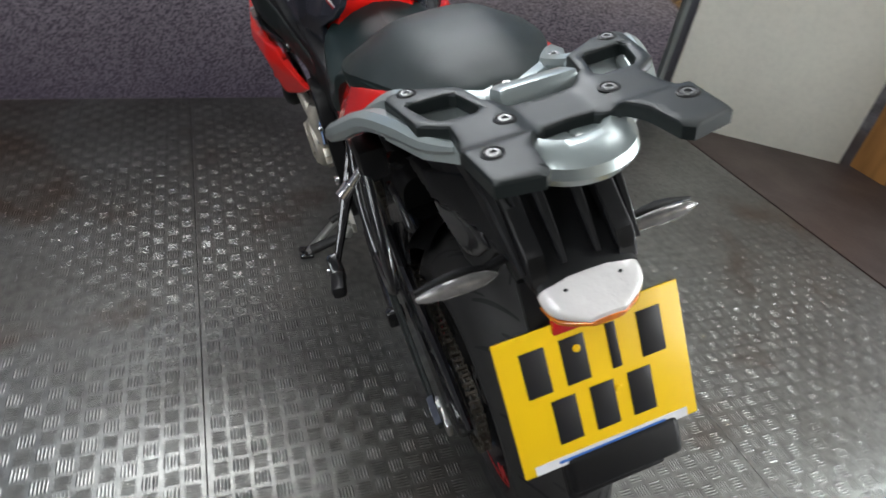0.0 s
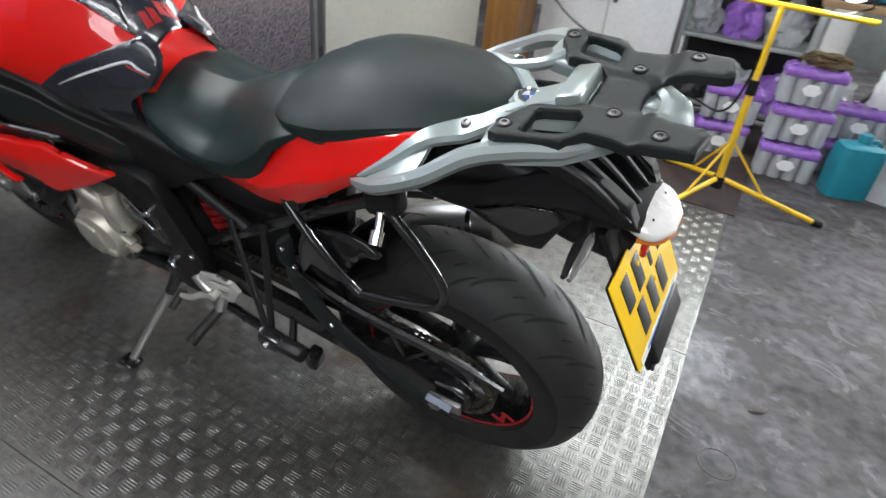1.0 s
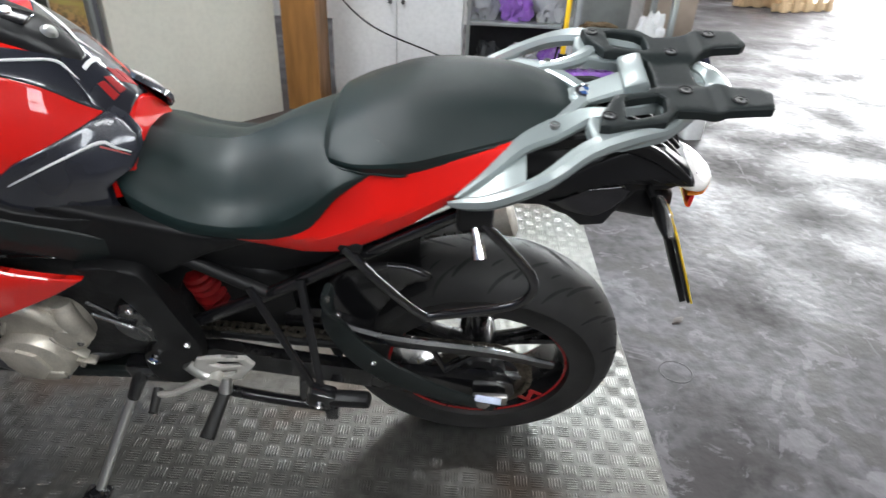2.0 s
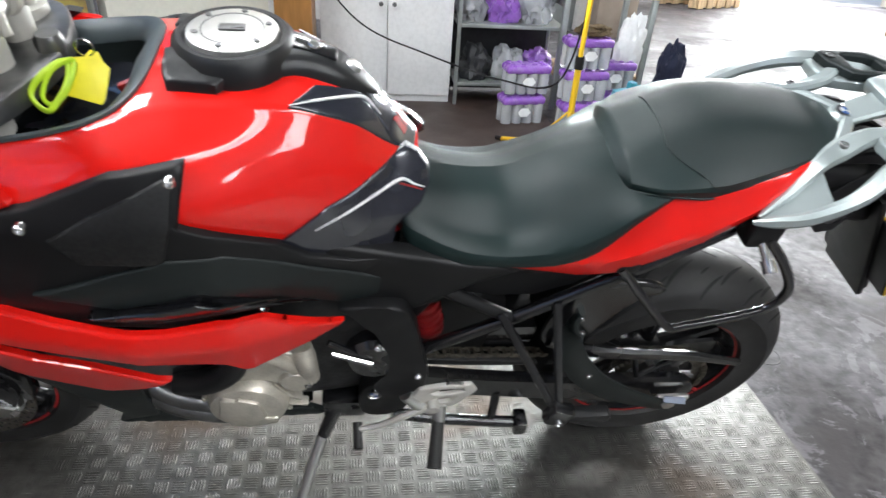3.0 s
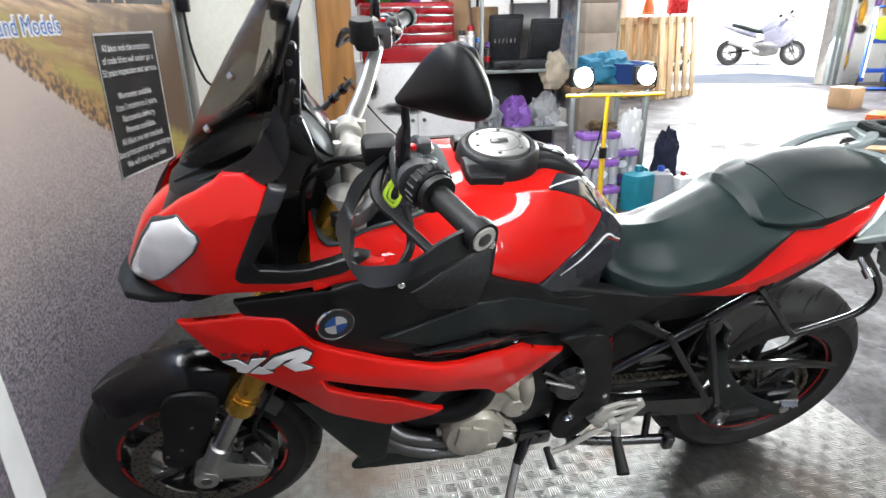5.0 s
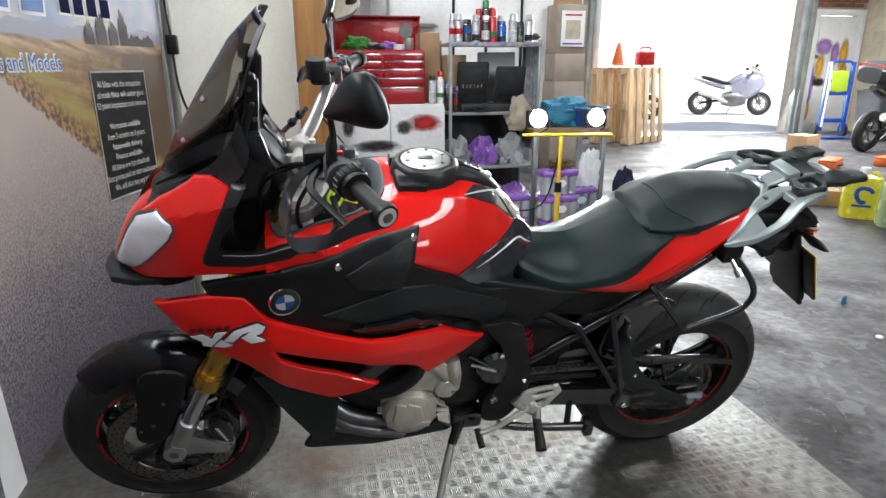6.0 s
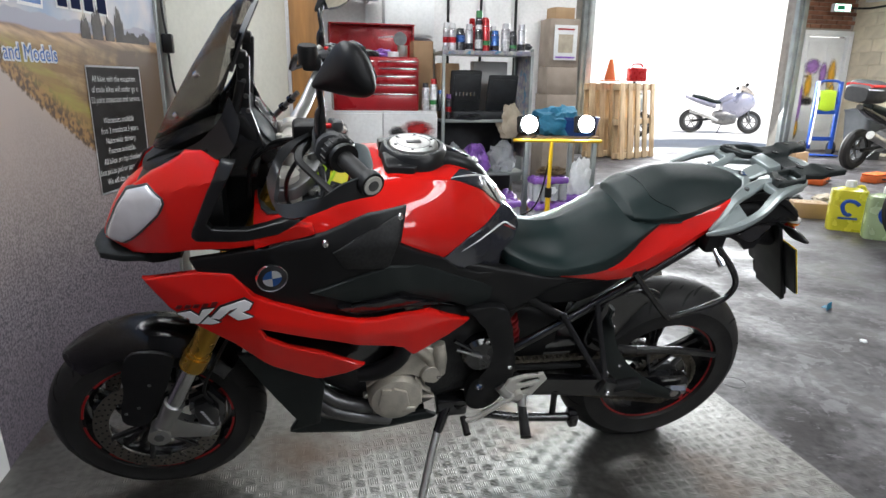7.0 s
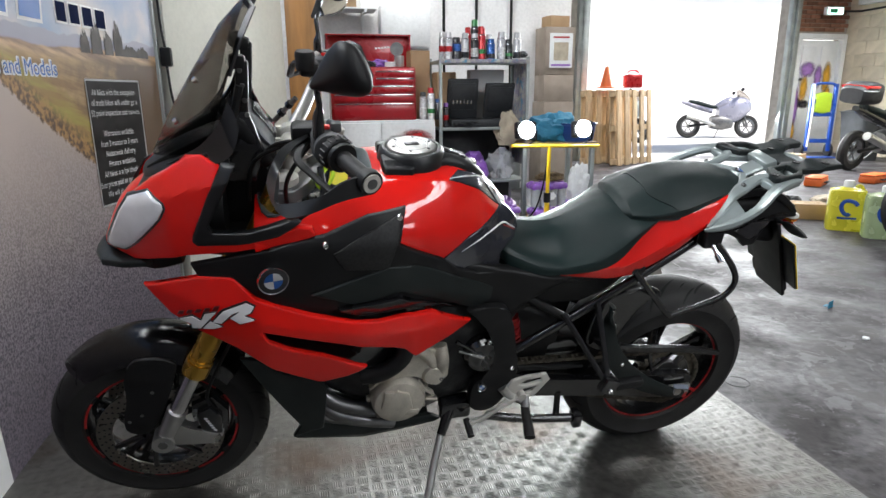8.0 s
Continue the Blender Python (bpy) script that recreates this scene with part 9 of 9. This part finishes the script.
# blue sack trolley
def trolley():
    c = thing("sack_trolley", "tall blue steel trolley with a lime bag by the door", "trolley", pose(7.86, 7.45, 0.001, 0, 0, -18))
    for s in (-1, 1):
        part("rail", boxed((s * 0.19, 0.0, 0.7), (0.06, 0.06, 1.16), None, 0.012), BLUEPAINT, c)
        part("wheel", lathed([(0.02, s * 0.25 - 0.03), (0.12, s * 0.25 - 0.025), (0.13, s * 0.25), (0.12, s * 0.25 + 0.025), (0.02, s * 0.25 + 0.03)], (0, 0.1, 0.13), 24, "x"), RUBBER, c)
    for z in (0.3, 0.76, 0.98):
        part("crosspiece", boxed((0, 0.0, z), (0.33, 0.04, 0.07), None, 0.008), BLUEPAINT, c)
    part("top_bow", tubed([(-0.18, 0, 1.2), (-0.13, 0, 1.28), (0.13, 0, 1.28), (0.18, 0, 1.2)], 0.022, seg=10), BLUEPAINT, c)
    part("toe_plate", boxed((0, -0.14, 0.03), (0.46, 0.26, 0.012), None, 0.003), BLUEPAINT, c)
    part("bag", loft([(-0.13, 0.03, 0.8, 1.12, 4, 4), (0.0, 0.05, 0.77, 1.14, 4, 4), (0.13, 0.03, 0.8, 1.12, 4, 4)], 16), LIMETAG, c, "lime green bag")
    part("hose", tubed([(-0.2, -0.06, 1.28), (-0.19, -0.08, 0.8), (-0.2, -0.07, 0.2)], 0.018, seg=8), WHITEPAINT, c, "pale hose")


trolley()
tagged(part("waste_bin", joined(loft([(0.0, 0.2, -0.22, 0.22, 6, 6), (0.75, 0.26, -0.27, 0.27, 6, 6), (0.8, 0.28, -0.29, 0.29, 6, 6), (0.84, 0.2, -0.2, 0.2, 4, 4)], 24)), material("bin_plastic", (0.05, 0.055, 0.06), 0.6, 0, 0.2, 8, 60)), "dark grey plastic waste bin", "bin")
bn = bpy.data.objects["waste_bin"]
bn.data.transform(Matrix(((0, 1, 0, 8.3), (0, 0, 1, 7.0), (1, 0, 0, 0.001), (0, 0, 0, 1))))
carton((5.85, 5.85, 0.001), (0.36, 0.28, 0.27), 20, "brown carton by the roller door")


# other motorcycles: one in the yard, one inside
def parked_bike(m, paint, label, case=False):
    c = thing("parked_motorcycle", label, "motorcycle", m, "parked motorcycles")
    for u, r, wd in ((0.72, 0.3, 0.06), (-0.72, 0.29, 0.05)):
        w = part("wheel", lathed([(0.16, -0.04), (0.2, -0.04), (0.2, 0.04), (0.16, 0.04)], (u, 0, r), 28, closed=True), STEEL, c)
        for a in np.linspace(0, 2 * math.pi, 6, endpoint=False):
            part("spoke", rod(bmesh.new(), (u, 0, r), (u + 0.17 * math.cos(a), 0, r + 0.17 * math.sin(a)), 0.014, 6), STEEL, w)
        part("tyre", lathed([(0.2, -wd), (r - 0.03, -wd), (r, -wd * 0.4), (r, wd * 0.4), (r - 0.03, wd), (0.2, wd)], (u, 0, r), 36, closed=True), RUBBER, w)
    part("fairing", loft([(-0.82, 0.05, 0.7, 0.85), (-0.72, 0.16, 0.6, 0.98), (-0.5, 0.22, 0.42, 1.05), (-0.25, 0.2, 0.36, 0.98), (0.0, 0.14, 0.4, 0.8)], 24), paint, c)
    part("tank", loft([(-0.42, 0.1, 0.75, 0.98), (-0.25, 0.16, 0.72, 1.04), (-0.02, 0.12, 0.72, 0.92), (0.08, 0.09, 0.74, 0.84)], 24), paint, c)
    part("seat", loft([(0.0, 0.09, 0.74, 0.83), (0.2, 0.14, 0.74, 0.85), (0.45, 0.14, 0.8, 0.93), (0.72, 0.08, 0.86, 0.98)], 24), VINYL, c)
    part("tail", loft([(0.15, 0.1, 0.62, 0.78), (0.5, 0.11, 0.72, 0.86), (0.9, 0.05, 0.88, 0.96)], 20), paint, c)
    part("engine", loft([(-0.35, 0.16, 0.25, 0.55), (-0.1, 0.18, 0.2, 0.6), (0.18, 0.14, 0.25, 0.55)], 20), STEEL, c)
    part("screen", loft([(-0.78, 0.03, 0.95, 1.0), (-0.62, 0.14, 1.0, 1.14), (-0.48, 0.13, 1.04, 1.22)], 20), SMOKE, c)
    part("silencer", tubed([(0.1, 0.16, 0.3), (0.4, 0.2, 0.42), (0.8, 0.2, 0.55)], [0.03, 0.055, 0.06], seg=14), ALU, c)
    for s in (-1, 1):
        part("fork_leg", rod(bmesh.new(), (-0.72, s * 0.09, 0.29), (-0.5, s * 0.09, 0.9), 0.025), STEEL, c)
        part("swingarm", rod(bmesh.new(), (0.05, s * 0.1, 0.38), (0.72, s * 0.1, 0.3), 0.028), BLACK, c)
        part("mirror", placed(loft([(-0.03, 0.05, -0.03, 0.03), (0.0, 0.07, -0.045, 0.045), (0.03, 0.05, -0.03, 0.03)], 14), pose(-0.48, s * 0.33, 1.18)), BLACK, c)
        part("handlebar", tubed([(-0.46, s * 0.05, 1.02), (-0.45, s * 0.2, 1.04), (-0.38, s * 0.34, 1.02)], 0.014, seg=8), BLACK, c)
    part("side_stand", rod(bmesh.new(), (-0.1, -0.1, 0.3), (-0.02, -0.28, 0.01), 0.012), STEEL, c)
    if case:
        tc_ = part("top_case", loft([(0.62, 0.14, 1.0, 1.14, 4, 4), (0.7, 0.22, 0.98, 1.28, 4, 4), (0.95, 0.22, 0.98, 1.29, 4, 4), (1.08, 0.16, 1.0, 1.2, 4, 4)], 28), DARKCASE, c, "black top case")
        part("case_band", loft([(0.68, 0.2, 1.165, 1.185, 4, 4), (0.8, 0.225, 1.16, 1.19, 4, 4), (0.97, 0.222, 1.16, 1.19, 4, 4), (1.07, 0.172, 1.165, 1.185, 4, 4)], 28), WHITEPAINT, tc_)
        part("case_reflector", loft([(0.7, 0.19, 1.2, 1.25, 4, 4), (0.85, 0.228, 1.19, 1.26, 4, 4), (1.04, 0.2, 1.2, 1.25, 4, 4)], 28), REDLENS, tc_)
    return c


parked_bike(pose(9.45, 12.3, 0, 8, 0, 160), material("silver_blue_paint", (0.3, 0.3, 0.37), 0.3, 0.3, 0.1, 5, 60, coat=0.6), "silver-blue touring motorcycle parked out in the yard")
parked_bike(pose(6.1, 11.9, 0, -8, 0, 145), STEELGREY, "grey motorcycle parked out in the yard")
parked_bike(pose(7.6, 6.0, 0, -6, 0, 192), GLOSSBLACK, "dark motorcycle with a white-banded top case", True)
parked_bike(pose(4.1, 1.64, 0, -8, 0, -16), GLOSSBLACK, "black motorcycle parked beside the fluid containers")

# ---- floor marks: joints, drain, scraps ----
DARKLINE = material("floor_joint_dirt", (0.045, 0.042, 0.044), 0.55, 0, 0.3, 10, 80)
for a, b, w in (((1.23, 0.16), (1.262, 0.68), 0.009), ((1.262, 0.68), (1.306, 1.32), 0.009), ((1.306, 1.32), (1.4, 2.1), 0.009), ((1.23, 0.16), (1.18, -1.6), 0.009), ((1.4, 2.1), (1.68, 3.4), 0.009), ((1.5, 1.75), (5.5, 2.0), 0.012), ((3.5, 2.7), (4.6, 8.2), 0.012)):
    a, b = Vector((*a, 0)), Vector((*b, 0))
    n = 24
    rng = random.Random(int(a.x * 100))
    bm = bmesh.new()
    prev = None
    for k in range(n + 1):
        p = a.lerp(b, k / n) + Vector((rng.uniform(-0.007, 0.007), rng.uniform(-0.007, 0.007), 0.0012))
        q = (b - a).normalized().cross(Vector((0, 0, 1))) * w * rng.uniform(0.35, 1.25)
        row = (bm.verts.new(p - q * 0.5), bm.verts.new(p + q * 0.5))
        if prev:
            bm.faces.new((prev[0], prev[1], row[1], row[0]))
        prev = row
    bmesh.ops.recalc_face_normals(bm, faces=bm.faces)
    if bm.faces[:][0].normal.z < 0:
        bmesh.ops.reverse_faces(bm, faces=bm.faces)
    tagged(part("floor_joint", bm, DARKLINE), "dark dirt-filled joint in the concrete floor", "floor joint", "floor joints", "structure")
tagged(part("oil_ring", lathed([(0.044, 0.0), (0.0465, 0.0012), (0.049, 0.0), (0.0465, -0.0005)], (0.583, 0.267, 0.0003), 32, "z", True), DARKLINE), "dark ring stain on the concrete", "stain", "", "structure")
tagged(part("paper_scrap", joined(boxed((0, 0, 0.022), (0.06, 0.002, 0.04), pose(1.67, 0.9, 0, 0, 0, 25), 0.0006, 1), boxed((0, 0, 0), (0.05, 0.04, 0.002), pose(1.69, 0.93, 0.003, 0, 0, 25), 0.0006, 1)), BLUECLOTH), "folded scrap of blue-grey paper on the floor", "scrap")
tagged(part("plastic_cap", lathed([(0, 0.008), (0.014, 0.008), (0.016, 0.004), (0.016, 0)], (1.483, 0.505, 0.001), 16, "z"), WHITEPAINT), "white plastic cap lying on the concrete", "cap")
tagged(part("dry_leaf", placed(loft([(-0.03, 0.002, 0, 0.003), (0, 0.013, 0.002, 0.006), (0.03, 0.002, 0, 0.003)], 8), pose(0.66, 0.52, 0.001, 0, 0, 40)), BROWN), "dry dark brown leaf on the concrete", "leaf")


# ---- printed things on the backdrop: plain shapes and legible words ----
TREES = material("print_dark_trees", (0.035, 0.025, 0.02), 0.5, 0, 0.3, 20, 90)
NAVYINK = material("print_navy", (0.008, 0.014, 0.05), 0.85, 0, 0.15, 6, 60, spec=0.1)
BOXINK = material("print_charcoal", (0.03, 0.028, 0.028), 0.45, 0, 0.15, 6, 60)


def onto_banner(bm, off=0.002):
    """Bends a flat shape drawn in (y, z) onto the bowed sheet."""
    for v in bm.verts:
        y, z = v.co.x, v.co.y
        v.co = Vector((bow(y) + off + v.co.z, y, z))
    return bm


def printed(name, pts, mat, off=0.002):
    bm = bmesh.new()
    fs = [bm.faces.new([bm.verts.new((y, z, 0)) for y, z in pts])]
    bmesh.ops.triangulate(bm, faces=fs)
    bmesh.ops.subdivide_edges(bm, edges=[e for e in bm.edges if e.calc_length() > 0.12], cuts=3)
    bmesh.ops.solidify(bm, geom=bm.faces[:], thickness=0.0004)
    return part(name, onto_banner(bm, off), mat, backdrop)


def strip(name, y0, y1, z0, z1, mat, off):
    bm = bmesh.new()
    n = 10
    g_ = [[bm.verts.new((y0 + (y1 - y0) * i / n, z, 0)) for z in (z0, z1)] for i in range(n + 1)]
    for a, b in zip(g_, g_[1:]):
        bm.faces.new((a[0], b[0], b[1], a[1]))
    bmesh.ops.solidify(bm, geom=bm.faces[:], thickness=0.0004)
    return part(name, onto_banner(bm, off), mat, backdrop)


rng = random.Random(3)
for y0, w, h in ((1.14, 0.06, 0.09), (1.22, 0.07, 0.13), (1.3, 0.06, 0.1), (1.37, 0.06, 0.14), (1.44, 0.1, 0.05), (1.53, 0.09, 0.05)):
    pts = [(y0 - w / 2, 1.325)] + [(y0 - w / 2 + w * k / 16, 1.325 + h * math.sin(math.pi * (0.15 + 0.7 * k / 16)) ** 0.8 * rng.uniform(0.72, 1.1)) for k in range(17)] + [(y0 + w / 2, 1.325)]
    printed("printed_tree", pts, TREES)
printed("printed_line", [(0.082, 0.004), (0.21, 0.004), (0.172, 0.62), (0.155, 0.9), (0.09, 0.9), (0.085, 0.46)], WHITEINK)
strip("text_panel", 1.10, 1.475, 0.70, 1.222, BOXINK, 0.002)
for y0, y1, z0, z1 in ((1.10, 1.475, 0.698, 0.706), (1.10, 1.475, 1.216, 1.224), (1.098, 1.104, 0.70, 1.222), (1.471, 1.477, 0.70, 1.222)):
    strip("panel_border", y0, y1, z0, z1, WHITEINK, 0.004)
LINES = ("All bikes with the exception", "of trade bikes will under go a", "52 point inspection and service.", "", "Warranties available", "from 3 months to 3 years.", "Nationwide delivery.", "Finance available.", "All bikes are hpi checked.", "Best prices paid or part exchange", "We will also buy any bike")


def words(text, y, z, size, mat, off, width=None):
    bm = text_mesh(text, size, 0.0)
    xs_ = [v.co.x for v in bm.verts]
    if width and xs_:
        k = width / (max(xs_) - min(xs_))
        bmesh.ops.scale(bm, vec=(k, 1, 1), verts=bm.verts)
    bmesh.ops.translate(bm, vec=(y, z, 0), verts=bm.verts)
    return part("lettering", onto_banner(bm, off), mat, backdrop)


for k, line in enumerate(LINES):
    if line:
        words(line, 1.287, 1.17 - 0.0425 * k, 0.035, WHITEINK, 0.0035, 0.0108 * len(line))
words("All Makes and Models", 0.62, 1.252, 0.075, BLUEINK, 0.004, 0.62)
bm = text_mesh("All Makes and Models", 0.075, 0.0, bold=0.006)
words_w = [v.co.x for v in bm.verts]
bmesh.ops.scale(bm, vec=(0.63 / (max(words_w) - min(words_w)), 1, 1), verts=bm.verts)
bmesh.ops.translate(bm, vec=(0.62, 1.252, 0), verts=bm.verts)
part("lettering_edge", onto_banner(bm, 0.0025), WHITEINK, backdrop)
# firm's name above: plain slanted bars in its colours
for k in range(6):
    y = -0.25 + 0.2 * k
    printed("name_edge", [(y - 0.012, 1.408), (y + 0.138, 1.408), (y + 0.168, 1.632), (y + 0.018, 1.632)], WHITEINK, 0.0022)
    printed("name_bar", [(y, 1.42), (y + 0.125, 1.42), (y + 0.155, 1.62), (y + 0.03, 1.62)], BLUEINK, 0.004)
for k in range(4):
    y = 0.98 + 0.085 * k
    printed("name_bar", [(y, 1.43), (y + 0.06, 1.43), (y + 0.06, 1.5), (y, 1.5)], NAVYINK, 0.004)
    printed("name_edge", [(y - 0.008, 1.422), (y + 0.068, 1.422), (y + 0.068, 1.508), (y - 0.008, 1.508)], WHITEINK, 0.0022)
# switch box and cable hanging at the banner's end
sb_ = thing("socket_box", "small black socket box with cables beside the banner", "socket", pose(-1.72, 1.69, 1.34))
part("box", boxed((0.0, -0.02, 0), (0.05, 0.05, 0.09), bevel=0.008), BLACK, sb_)
part("cable", tubed([(0.0, -0.03, -0.04), (0.01, -0.035, -0.2), (0.04, 0.0, -0.33), (0.08, 0.06, -0.38)], 0.006, seg=8), BLACK, sb_)
part("upper_cable", tubed([(0.0, -0.03, 0.04), (-0.01, -0.035, 0.25), (-0.01, -0.035, 0.9)], 0.006, seg=8), BLACK, sb_)
tagged(part("banner_post", boxed((-1.79, 1.665, 1.2), (0.07, 0.03, 2.4), None, 0.004), STEELGREY), "grey steel edge post of the banner", "post")


# ---- bricks over and beside the far door, and blocks of the east wall, last ----
far = bpy.data.objects["wall_far"]
bm = boxed((0, 0, 0), (0.215, 0.02, 0.065), bevel=0.003, seg=1)
brick_me = bpy.data.meshes.new("brick")
bm.to_mesh(brick_me)
bm.free()
brick_me.materials.append(BRICKM)
row = 0
z = 2.26
while z < 3.7:
    x = 7.9 + (0.1125 if row % 2 else 0)
    while x < 9.0:
        ob = new("brick", brick_me)
        ob.parent = far
        ob.location = (x + 0.02, 8.292, z)
        x += 0.225
    z += 0.075
    row += 1
block_me = bpy.data.meshes.new("block")
bm = boxed((0, 0, 0), (0.014, 0.44, 0.215), bevel=0.004, seg=1)
bm.to_mesh(block_me)
bm.free()
block_me.materials.append(PALEBLOCK)
east = bpy.data.objects["wall_east"]
for r in range(16):
    for k in range(9):
        ob = new("block", block_me)
        ob.parent = east
        ob.location = (8.994, 8.05 - 0.45 * k - (0.225 if r % 2 else 0), 0.12 + 0.225 * r)
